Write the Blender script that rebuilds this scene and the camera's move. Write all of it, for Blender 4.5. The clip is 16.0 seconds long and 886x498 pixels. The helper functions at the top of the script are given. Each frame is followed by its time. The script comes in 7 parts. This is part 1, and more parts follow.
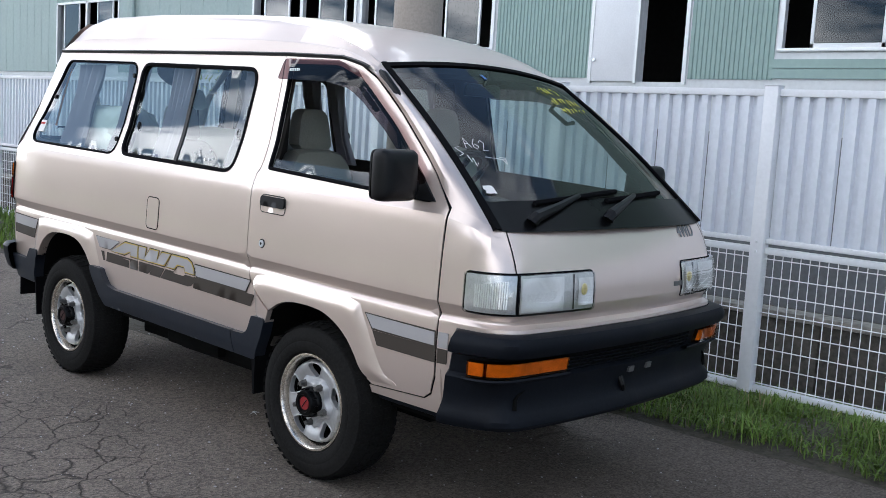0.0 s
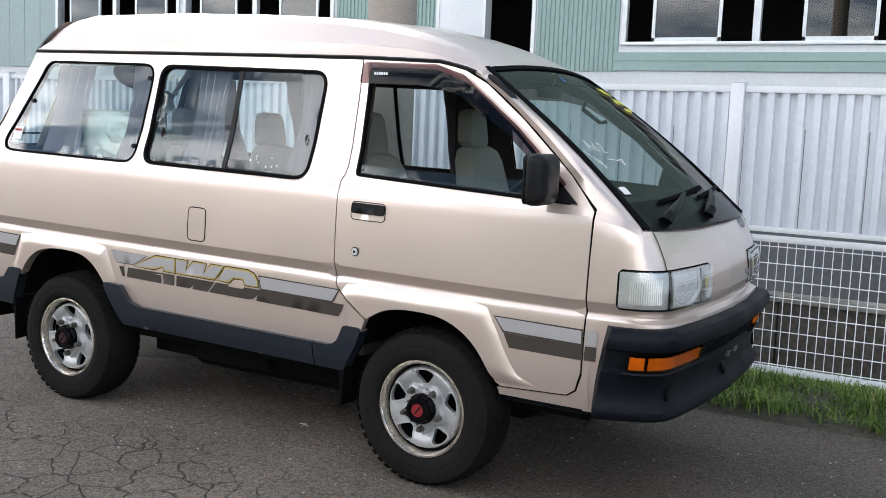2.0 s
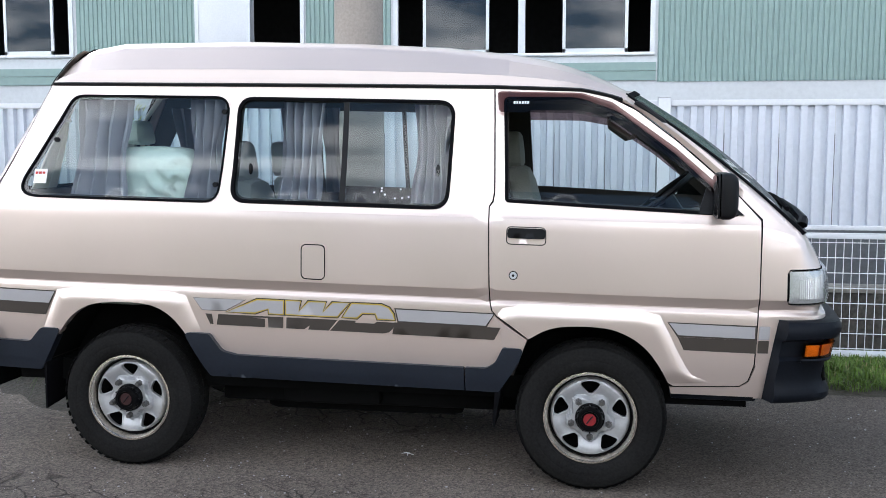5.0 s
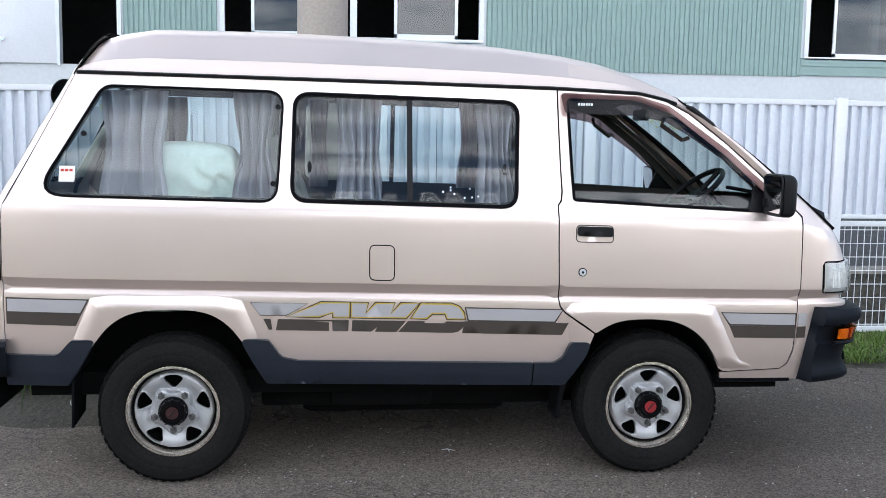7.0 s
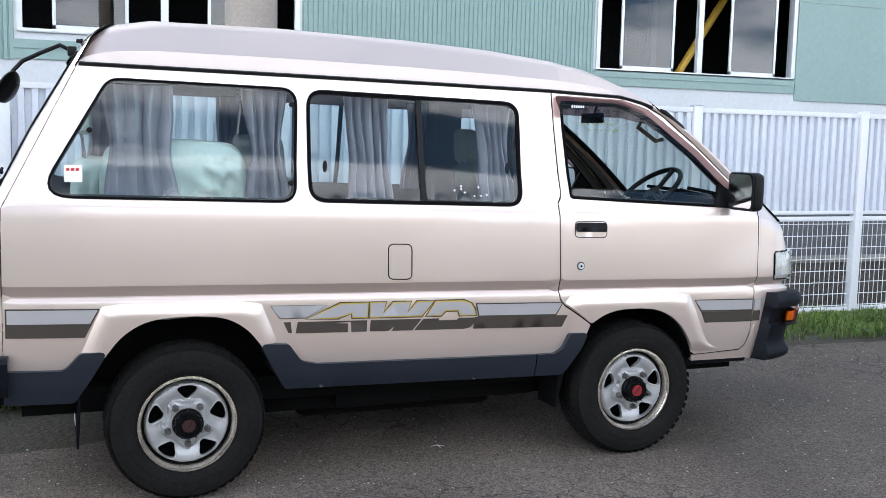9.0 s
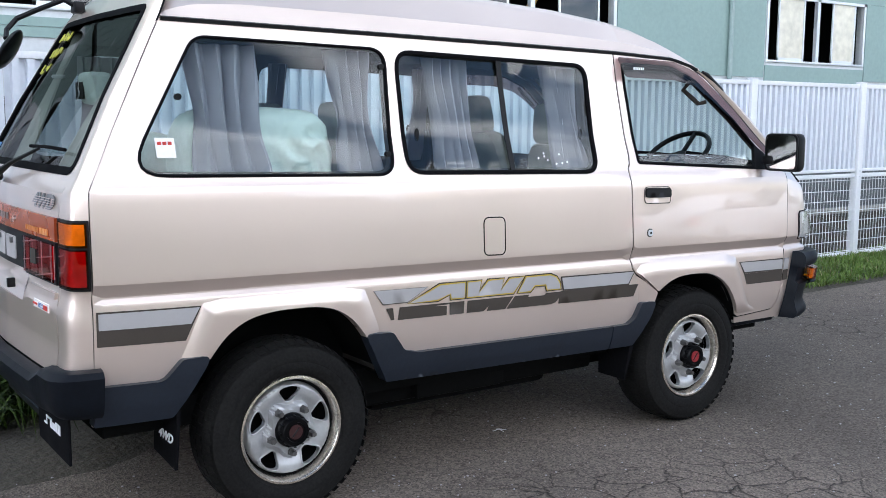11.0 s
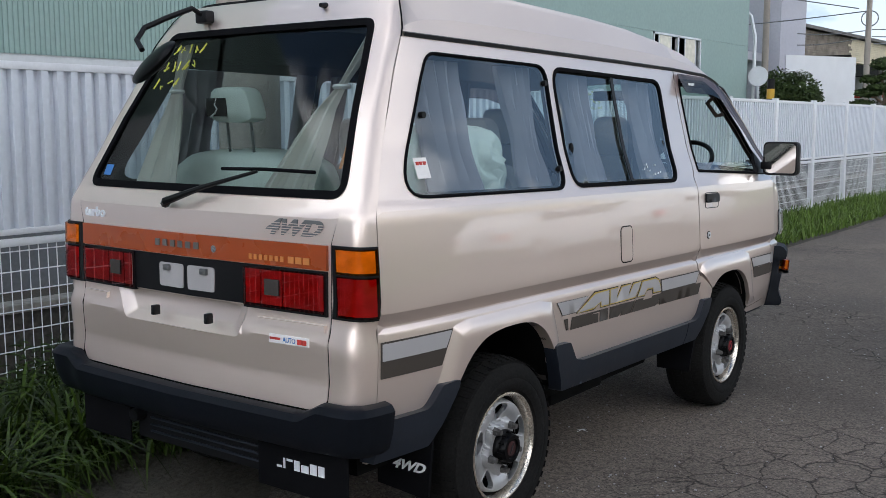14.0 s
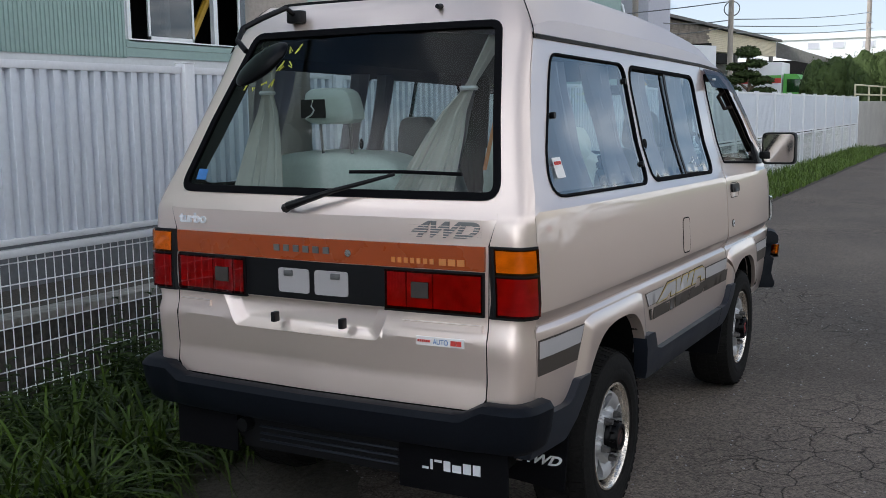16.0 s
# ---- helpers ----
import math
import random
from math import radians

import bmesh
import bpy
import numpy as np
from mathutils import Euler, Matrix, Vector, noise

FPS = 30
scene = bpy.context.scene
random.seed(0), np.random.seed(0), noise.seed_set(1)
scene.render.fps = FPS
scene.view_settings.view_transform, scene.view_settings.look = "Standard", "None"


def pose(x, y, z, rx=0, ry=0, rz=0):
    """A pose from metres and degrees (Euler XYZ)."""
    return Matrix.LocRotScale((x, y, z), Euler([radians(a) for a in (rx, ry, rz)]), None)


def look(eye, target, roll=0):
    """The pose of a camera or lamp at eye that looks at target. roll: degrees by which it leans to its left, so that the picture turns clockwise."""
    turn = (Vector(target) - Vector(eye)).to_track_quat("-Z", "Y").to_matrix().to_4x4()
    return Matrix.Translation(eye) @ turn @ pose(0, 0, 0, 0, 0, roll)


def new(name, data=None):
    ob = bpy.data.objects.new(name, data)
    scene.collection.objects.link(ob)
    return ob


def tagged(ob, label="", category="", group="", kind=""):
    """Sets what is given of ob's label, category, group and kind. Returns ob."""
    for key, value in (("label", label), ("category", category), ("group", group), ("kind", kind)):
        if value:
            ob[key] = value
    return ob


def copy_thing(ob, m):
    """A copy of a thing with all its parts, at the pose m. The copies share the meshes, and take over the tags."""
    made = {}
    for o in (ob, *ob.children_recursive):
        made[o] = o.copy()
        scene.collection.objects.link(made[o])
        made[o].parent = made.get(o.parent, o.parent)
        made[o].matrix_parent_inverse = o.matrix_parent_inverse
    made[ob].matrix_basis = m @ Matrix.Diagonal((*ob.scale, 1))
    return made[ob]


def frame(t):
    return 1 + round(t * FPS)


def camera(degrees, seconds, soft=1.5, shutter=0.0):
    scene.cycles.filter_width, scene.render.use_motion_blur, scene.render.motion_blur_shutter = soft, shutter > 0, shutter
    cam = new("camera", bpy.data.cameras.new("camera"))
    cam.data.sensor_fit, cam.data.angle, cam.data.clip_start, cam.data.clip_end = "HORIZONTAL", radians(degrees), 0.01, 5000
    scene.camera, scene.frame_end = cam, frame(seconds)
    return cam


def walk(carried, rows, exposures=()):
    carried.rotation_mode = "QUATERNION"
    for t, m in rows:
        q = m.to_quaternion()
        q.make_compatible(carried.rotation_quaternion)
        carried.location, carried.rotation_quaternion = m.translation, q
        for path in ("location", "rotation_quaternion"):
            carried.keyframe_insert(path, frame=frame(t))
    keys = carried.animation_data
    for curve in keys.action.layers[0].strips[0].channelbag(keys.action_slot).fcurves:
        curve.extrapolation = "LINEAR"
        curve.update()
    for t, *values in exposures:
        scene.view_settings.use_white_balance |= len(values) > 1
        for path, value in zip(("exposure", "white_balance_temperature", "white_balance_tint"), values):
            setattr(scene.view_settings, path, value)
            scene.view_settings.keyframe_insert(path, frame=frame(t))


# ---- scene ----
from mathutils import geometry

cam = camera(47.2, 16.0, soft=0.75)
PATH = [
    (0, (5.596, -3.591, 1.545), (4.232, -2.147, 1.311), 3.5),
    (0.5, (5.3, -3.869, 1.527), (4.032, -2.339, 1.302), 3.3),
    (1, (5.059, -4.059, 1.529), (3.863, -2.473, 1.299), 3.0),
    (1.5, (4.776, -4.277, 1.537), (3.676, -2.624, 1.301), 2.7),
    (2, (4.439, -4.51, 1.533), (3.447, -2.788, 1.301), 2.5),
    (2.5, (4.117, -4.715, 1.503), (3.225, -2.938, 1.291), 2.3),
    (3, (3.782, -4.883, 1.502), (2.995, -3.057, 1.294), 1.9),
    (3.5, (3.42, -5.042, 1.524), (2.746, -3.17, 1.315), 1.5),
    (4, (3.023, -5.193, 1.552), (2.482, -3.279, 1.342), 1.0),
    (4.5, (2.674, -5.317, 1.558), (2.243, -3.375, 1.352), 0.5),
    (5, (2.308, -5.43, 1.576), (1.986, -3.466, 1.372), 0.1),
    (5.2, (2.164, -5.459, 1.57), (1.887, -3.489, 1.368), -0.2),
    (7.3, (0.515, -5.506, 1.67), (0.806, -3.543, 1.426), 1.1),
    (7.5, (0.396, -5.516, 1.651), (0.736, -3.559, 1.419), 1.1),
    (8, (0.091, -5.492, 1.65), (0.554, -3.56, 1.423), 1.5),
    (8.5, (-0.266, -5.374, 1.651), (0.341, -3.483, 1.42), 1.7),
    (8.7, (-0.393, -5.338, 1.638), (0.262, -3.462, 1.41), 1.6),
    (10.8, (-1.598, -4.363, 1.52), (-0.506, -2.705, 1.275), 0.3),
    (11, (-1.726, -4.271, 1.538), (-0.591, -2.645, 1.278), 0.4),
    (11.5, (-1.998, -4.051, 1.515), (-0.774, -2.491, 1.252), 0.4),
    (12, (-2.311, -3.838, 1.546), (-0.992, -2.359, 1.276), 0.4),
    (12.5, (-2.602, -3.62, 1.516), (-1.197, -2.218, 1.269), 0.3),
    (13, (-2.828, -3.38, 1.546), (-1.355, -2.05, 1.298), 0.3),
    (13.5, (-3.034, -3.122, 1.595), (-1.494, -1.873, 1.333), 0.2),
    (14, (-3.211, -2.901, 1.571), (-1.62, -1.715, 1.325), -0.1),
    (14.5, (-3.375, -2.641, 1.608), (-1.736, -1.525, 1.347), 0.2),
    (15, (-3.531, -2.421, 1.648), (-1.849, -1.374, 1.37), -0.1),
    (15.5, (-3.64, -2.254, 1.641), (-1.931, -1.252, 1.365), -0.4),
    (16, (-3.766, -2.112, 1.621), (-2.028, -1.161, 1.351), -0.8),
]
walk(cam, [(t, look(eye, target, roll)) for t, eye, target, roll in PATH], [(t, e, k, 10) for t, e, k in ((0, 1.36, 5830), (1, 1.38, 5930), (2, 1.58, 6150), (3, 1.58, 5900), (5, 1.66, 5850), (8.5, 1.74, 5780), (11, 1.68, 5740), (12.5, 1.38, 5960), (13.5, 1.14, 6020), (15, 0.88, 6020), (16, 0.76, 6000))])

# ---- world, sun ----
world = bpy.data.worlds.new("sky")
scene.world = world
world.use_nodes = True
wn = world.node_tree.nodes
sky = wn.new("ShaderNodeTexSky")
sky.sky_type = 'NISHITA'
sky.sun_disc = False
sky.sun_elevation = radians(32.7)
sky.sun_rotation = radians(-45)
sky.air_density, sky.dust_density, sky.ozone_density = 0.8, 0.0, 1.5
wn["Background"].inputs["Strength"].default_value = 0.14
# broken white clouds over the blue
wl = world.node_tree.links
wc, wm1, wno, wmr, wmx = wn.new("ShaderNodeTexCoord"), wn.new("ShaderNodeMapping"), wn.new("ShaderNodeTexNoise"), wn.new("ShaderNodeMapRange"), wn.new("ShaderNodeMix")
wm1.inputs["Scale"].default_value = (1.0, 1.0, 3.2)
wno.inputs["Scale"].default_value, wno.inputs["Detail"].default_value, wno.inputs["Roughness"].default_value = 2.6, 8, 0.58
wmr.inputs["From Min"].default_value, wmr.inputs["From Max"].default_value, wmr.inputs["To Max"].default_value = 0.45, 0.55, 0.96
wmx.data_type = 'RGBA'
wl.new(wc.outputs["Generated"], wm1.inputs["Vector"])
wl.new(wm1.outputs[0], wno.inputs["Vector"])
wl.new(wno.outputs["Fac"], wmr.inputs["Value"])
wsx, wel, wml = wn.new("ShaderNodeSeparateXYZ"), wn.new("ShaderNodeMapRange"), wn.new("ShaderNodeMath")
wel.inputs["From Min"].default_value, wel.inputs["From Max"].default_value = 0.95, 0.55
wml.operation = 'MULTIPLY'
wl.new(wc.outputs["Generated"], wsx.inputs[0])
wl.new(wsx.outputs["Z"], wel.inputs["Value"])
wl.new(wmr.outputs[0], wml.inputs[0])
wl.new(wel.outputs[0], wml.inputs[1])
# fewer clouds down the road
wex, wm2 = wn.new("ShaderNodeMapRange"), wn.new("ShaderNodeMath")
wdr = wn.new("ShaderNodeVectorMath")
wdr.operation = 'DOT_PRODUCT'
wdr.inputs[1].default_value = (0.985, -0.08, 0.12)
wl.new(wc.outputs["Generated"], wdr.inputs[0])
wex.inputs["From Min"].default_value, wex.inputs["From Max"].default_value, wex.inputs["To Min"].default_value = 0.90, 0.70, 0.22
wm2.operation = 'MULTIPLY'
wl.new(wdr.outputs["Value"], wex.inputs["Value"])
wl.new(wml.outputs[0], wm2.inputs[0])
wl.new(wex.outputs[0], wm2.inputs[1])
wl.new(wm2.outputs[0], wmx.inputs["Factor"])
# clouds near the sun scatter more of its light
wdt, wgl, wsc = wn.new("ShaderNodeVectorMath"), wn.new("ShaderNodeMapRange"), wn.new("ShaderNodeVectorMath")
wdt.operation, wsc.operation = 'DOT_PRODUCT', 'SCALE'
wdt.inputs[1].default_value = (-0.595, 0.595, 0.541)
wgl.inputs["From Min"].default_value, wgl.inputs["From Max"].default_value = -0.2, 1.0
wgl.inputs["To Min"].default_value, wgl.inputs["To Max"].default_value = 1.40, 2.6
wl.new(wc.outputs["Generated"], wdt.inputs[0])
wl.new(wdt.outputs["Value"], wgl.inputs["Value"])
wsc.inputs[0].default_value = (7.0, 6.8, 6.5)
wl.new(wgl.outputs[0], wsc.inputs["Scale"])
wl.new(wsc.outputs[0], wmx.inputs["B"])
wga = wn.new("ShaderNodeGamma")
wga.inputs["Gamma"].default_value = 0.6
wl.new(sky.outputs[0], wga.inputs["Color"])
wti = wn.new("ShaderNodeMix")
wti.data_type, wti.blend_type = 'RGBA', 'MULTIPLY'
wti.inputs["Factor"].default_value = 1.0
wti.inputs["B"].default_value = (0.64, 0.72, 0.80, 1)
wl.new(wga.outputs[0], wti.inputs["A"])
wl.new(wti.outputs["Result"], wmx.inputs["A"])
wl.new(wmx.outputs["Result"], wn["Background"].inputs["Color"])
SUN_DIR = Vector((-0.70, 0.70, 0.636)).normalized()
sun = new("sun", bpy.data.lights.new("sun", 'SUN'))
sun.data.energy, sun.data.angle, sun.data.color = 2.2, radians(0.6), (1.0, 0.93, 0.82)
sun.matrix_basis = look(SUN_DIR * 60, (0, 0, 0))


# ---- materials ----
def mat(name, col, rough=0.5, metal=0.0, var=0.08, scale=6.0, fine=80.0, bump=0.0, coat=0.0, spec=0.5, rvar=0.1, isl=0.0, obj=0.0, cior=1.5):
    """A Principled material with colour variation at two scales, roughness variation and fine relief."""
    m = bpy.data.materials.new(name)
    m.use_nodes = True
    t = m.node_tree
    N, L = t.nodes, t.links
    b = N["Principled BSDF"]
    co = N.new("ShaderNodeTexCoord")
    n1 = N.new("ShaderNodeTexNoise")
    n1.inputs["Scale"].default_value, n1.inputs["Detail"].default_value = scale, 5
    n2 = N.new("ShaderNodeTexNoise")
    n2.inputs["Scale"].default_value, n2.inputs["Detail"].default_value = fine, 3
    L.new(co.outputs["Object"], n1.inputs["Vector"])
    L.new(co.outputs["Object"], n2.inputs["Vector"])
    add = N.new("ShaderNodeMath")
    add.operation = 'ADD'
    L.new(n1.outputs["Fac"], add.inputs[0])
    L.new(n2.outputs["Fac"], add.inputs[1])
    last = add.outputs[0]
    lo, hi = 0.7, 1.3
    if isl or obj:
        src = N.new("ShaderNodeNewGeometry").outputs["Random Per Island"] if isl else N.new("ShaderNodeObjectInfo").outputs["Random"]
        k = N.new("ShaderNodeMath")
        k.operation = 'MULTIPLY_ADD'
        L.new(src, k.inputs[0])
        k.inputs[1].default_value = isl or obj
        L.new(last, k.inputs[2])
        last = k.outputs[0]
        hi += isl or obj
    rg = N.new("ShaderNodeMapRange")
    rg.inputs["From Min"].default_value, rg.inputs["From Max"].default_value = lo, hi
    rg.inputs["To Min"].default_value, rg.inputs["To Max"].default_value = 1 - var, 1 + var
    L.new(last, rg.inputs["Value"])
    mul = N.new("ShaderNodeVectorMath")
    mul.operation = 'SCALE'
    mul.inputs[0].default_value = col[:3]
    L.new(rg.outputs[0], mul.inputs["Scale"])
    L.new(mul.outputs[0], b.inputs["Base Color"])
    r2 = N.new("ShaderNodeMapRange")
    r2.inputs["From Min"].default_value, r2.inputs["From Max"].default_value = 0.3, 0.7
    r2.inputs["To Min"].default_value, r2.inputs["To Max"].default_value = max(0.02, rough - rvar * rough), min(1, rough + rvar * rough)
    L.new(n1.outputs["Fac"], r2.inputs["Value"])
    L.new(r2.outputs[0], b.inputs["Roughness"])
    b.inputs["Metallic"].default_value = metal
    b.inputs["Specular IOR Level"].default_value = spec
    b.inputs["Coat Weight"].default_value = coat
    b.inputs["Coat Roughness"].default_value, b.inputs["Coat IOR"].default_value = 0.03, cior
    if bump:
        bp = N.new("ShaderNodeBump")
        bp.inputs["Strength"].default_value, bp.inputs["Distance"].default_value = 1.0, bump
        L.new(n2.outputs["Fac"], bp.inputs["Height"])
        L.new(bp.outputs[0], b.inputs["Normal"])
    return m


def glass_mat(name, tint, ior=1.5, gloss=1.0):
    """Thin clear glass: tinted see-through with Fresnel-driven gloss."""
    m = bpy.data.materials.new(name)
    m.use_nodes = True
    t = m.node_tree
    N, L = t.nodes, t.links
    N.remove(N["Principled BSDF"])
    tr, gl, mx, lw = N.new("ShaderNodeBsdfTransparent"), N.new("ShaderNodeBsdfGlossy"), N.new("ShaderNodeMixShader"), N.new("ShaderNodeLayerWeight")
    tr.inputs["Color"].default_value = (*tint, 1)
    gl.inputs["Roughness"].default_value = 0.01
    gl.inputs["Color"].default_value = (gloss, gloss, gloss, 1)
    po, ma = N.new("ShaderNodeMath"), N.new("ShaderNodeMath")
    po.operation, ma.operation = 'POWER', 'MULTIPLY_ADD'
    po.inputs[1].default_value = 2.5
    f0 = 2 * ((ior - 1) / (ior + 1)) ** 2
    ma.inputs[1].default_value, ma.inputs[2].default_value = 0.9 - f0, f0
    L.new(lw.outputs["Facing"], po.inputs[0])
    L.new(po.outputs[0], ma.inputs[0])
    L.new(ma.outputs[0], mx.inputs[0])
    L.new(tr.outputs[0], mx.inputs[1])
    L.new(gl.outputs[0], mx.inputs[2])
    L.new(mx.outputs[0], N["Material Output"].inputs["Surface"])
    return m


def asphalt_mat():
    """Worn asphalt: aggregate speckle, broad patches, a net of cracks, and shade painted by the van's front."""
    m = mat("asphalt", (0.133, 0.111, 0.092), 0.85, var=0.35, scale=0.8, fine=160, bump=0.003, spec=0.25)
    t = m.node_tree
    N, L = t.nodes, t.links
    b = N["Principled BSDF"]
    co = N["Texture Coordinate"]
    vs = N.new("ShaderNodeTexVoronoi")
    vs.inputs["Scale"].default_value = 110
    L.new(co.outputs["Object"], vs.inputs["Vector"])
    st = N.new("ShaderNodeMapRange")
    st.inputs["From Min"].default_value, st.inputs["From Max"].default_value = 0.0, 1.0
    st.inputs["To Min"].default_value, st.inputs["To Max"].default_value = 0.42, 1.75
    L.new(vs.outputs["Color"], st.inputs["Value"])
    warp = N.new("ShaderNodeTexNoise")
    warp.inputs["Scale"].default_value, warp.inputs["Detail"].default_value = 3.0, 7
    L.new(co.outputs["Object"], warp.inputs["Vector"])
    wm = N.new("ShaderNodeVectorMath")
    wm.operation = 'MULTIPLY_ADD'
    wm.inputs[1].default_value = (0.32, 0.32, 0)
    L.new(warp.outputs["Color"], wm.inputs[0])
    L.new(co.outputs["Object"], wm.inputs[2])
    cr = N.new("ShaderNodeTexVoronoi")
    cr.feature = 'DISTANCE_TO_EDGE'
    cr.inputs["Scale"].default_value = 4.8
    L.new(wm.outputs[0], cr.inputs["Vector"])
    crm = N.new("ShaderNodeMapRange")
    crm.inputs["From Min"].default_value, crm.inputs["From Max"].default_value = 0.0, 0.032
    crm.inputs["To Min"].default_value, crm.inputs["To Max"].default_value = 0.0, 1.0
    L.new(cr.outputs["Distance"], crm.inputs["Value"])
    area = N.new("ShaderNodeTexNoise")
    area.inputs["Scale"].default_value, area.inputs["Detail"].default_value = 0.45, 4
    L.new(co.outputs["Object"], area.inputs["Vector"])
    am = N.new("ShaderNodeMapRange")
    am.inputs["From Min"].default_value, am.inputs["From Max"].default_value = 0.37, 0.52
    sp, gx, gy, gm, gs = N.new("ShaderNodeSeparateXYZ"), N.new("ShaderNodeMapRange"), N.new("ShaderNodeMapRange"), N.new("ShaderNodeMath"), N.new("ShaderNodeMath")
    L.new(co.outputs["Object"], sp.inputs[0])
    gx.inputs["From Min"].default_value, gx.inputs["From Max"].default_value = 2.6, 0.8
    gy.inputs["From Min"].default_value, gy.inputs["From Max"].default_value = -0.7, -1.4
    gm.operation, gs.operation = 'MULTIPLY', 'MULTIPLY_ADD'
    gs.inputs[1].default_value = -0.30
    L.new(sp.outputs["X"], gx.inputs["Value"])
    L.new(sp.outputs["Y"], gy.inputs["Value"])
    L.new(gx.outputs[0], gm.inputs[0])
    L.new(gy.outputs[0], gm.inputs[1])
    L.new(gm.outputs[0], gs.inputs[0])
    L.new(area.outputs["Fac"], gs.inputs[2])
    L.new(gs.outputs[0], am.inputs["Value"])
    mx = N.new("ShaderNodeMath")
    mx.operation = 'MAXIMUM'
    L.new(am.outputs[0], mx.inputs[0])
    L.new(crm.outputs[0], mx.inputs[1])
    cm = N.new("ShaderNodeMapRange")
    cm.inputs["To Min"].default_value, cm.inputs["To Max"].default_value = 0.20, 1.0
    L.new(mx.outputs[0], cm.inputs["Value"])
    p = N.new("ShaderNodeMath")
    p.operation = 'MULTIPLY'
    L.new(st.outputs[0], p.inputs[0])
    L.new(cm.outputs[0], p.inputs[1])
    old = b.inputs["Base Color"].links[0].from_socket
    sc = N.new("ShaderNodeVectorMath")
    sc.operation = 'SCALE'
    L.new(old, sc.inputs[0])
    # the van's soft shade round its front, painted in as darker asphalt
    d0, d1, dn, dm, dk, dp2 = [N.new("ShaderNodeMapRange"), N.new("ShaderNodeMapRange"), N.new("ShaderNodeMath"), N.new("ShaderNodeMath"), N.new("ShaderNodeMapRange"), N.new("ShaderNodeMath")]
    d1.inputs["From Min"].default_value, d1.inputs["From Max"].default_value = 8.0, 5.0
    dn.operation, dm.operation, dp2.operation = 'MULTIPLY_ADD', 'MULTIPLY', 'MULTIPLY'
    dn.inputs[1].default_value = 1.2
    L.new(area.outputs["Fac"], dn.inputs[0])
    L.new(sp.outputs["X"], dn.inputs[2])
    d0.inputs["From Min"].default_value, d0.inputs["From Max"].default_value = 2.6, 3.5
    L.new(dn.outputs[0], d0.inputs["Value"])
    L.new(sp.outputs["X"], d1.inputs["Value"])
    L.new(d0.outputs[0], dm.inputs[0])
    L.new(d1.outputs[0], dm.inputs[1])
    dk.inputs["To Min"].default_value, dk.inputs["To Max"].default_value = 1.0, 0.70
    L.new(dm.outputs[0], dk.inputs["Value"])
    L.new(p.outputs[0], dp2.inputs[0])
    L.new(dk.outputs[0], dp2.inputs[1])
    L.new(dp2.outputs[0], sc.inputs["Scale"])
    L.new(sc.outputs[0], b.inputs["Base Color"])
    hs = N.new("ShaderNodeMath")
    hs.operation = 'MULTIPLY_ADD'
    L.new(mx.outputs[0], hs.inputs[0])
    hs.inputs[1].default_value = 2.0
    L.new(vs.outputs["Distance"], hs.inputs[2])
    L.new(hs.outputs[0], N["Bump"].inputs["Height"])
    return m


PAINT = mat("champagne_paint", (0.735, 0.612, 0.545), 0.34, 0.64, 0.03, 1.5, 900, coat=1.0, rvar=0.05, cior=1.66)
ROOFP = mat("dusty_roof_paint", (0.63, 0.54, 0.495), 0.46, 0.5, 0.03, 1.5, 600, coat=0.4, rvar=0.1)
NAVY = mat("navy_plastic", (0.012, 0.016, 0.025), 0.48, 0, 0.15, 4, 60, bump=0.0003, spec=0.38)
BLACK = mat("black_plastic", (0.006, 0.006, 0.007), 0.45, 0, 0.15, 8, 120, spec=0.2)
RUBBER = mat("black_rubber", (0.005, 0.005, 0.006), 0.85, 0, 0.2, 8, 120, spec=0.05)
TYRE = mat("tyre_rubber", (0.0115, 0.011, 0.0105), 0.85, 0, 0.4, 5, 90, bump=0.0008, spec=0.1)
# near-black: shade of underside, gaps and recesses is put into the colour
VOID = mat("shade_black", (0.004, 0.004, 0.004), 0.9, 0, 0.2, 4, 40, spec=0.1)
NUT = mat("nut_steel", (0.16, 0.155, 0.15), 0.4, 0.8, 0.15, 40, 90)
COWL = mat("black_gloss", (0.003, 0.003, 0.0035), 0.3, 0, 0.1, 5, 60, spec=0.12)
BUMPER = mat("black_bumper_plastic", (0.0055, 0.0070, 0.0105), 0.5, 0, 0.2, 4, 60, bump=0.0004, spec=0.12)
COVER = mat("pale_cover_sheet", (0.72, 0.77, 0.70), 0.6, 0, 0.08, 5, 80, bump=0.001)
RIM = mat("silver_wheel_paint", (0.47, 0.47, 0.475), 0.48, 0.65, 0.06, 9, 70)
RUSTY = mat("rusty_chrome_lip", (0.78, 0.71, 0.62), 0.25, 0.9, 0.4, 14, 120, bump=0.0004)
CHROME = mat("chrome", (0.75, 0.75, 0.75), 0.08, 1.0, 0.03, 6, 60)
GLASS = glass_mat("side_glass", (0.80, 0.885, 0.89), 1.40, 0.78)
SHIELD = glass_mat("windscreen_glass", (0.70, 0.82, 0.79), 1.38, 0.34)
VISOR = glass_mat("smoked_visor", (0.25, 0.175, 0.175), 1.42, 0.28)
REARGLASS = glass_mat("rear_glass", (0.62, 0.69, 0.69), 1.42, 0.22)
LENS = glass_mat("clear_lens", (0.93, 0.94, 0.94), 1.45)
AMBER = mat("amber_lens", (0.49, 0.12, 0.005), 0.15, 0, 0.12, 20, 120, coat=0.5, bump=0.0006)
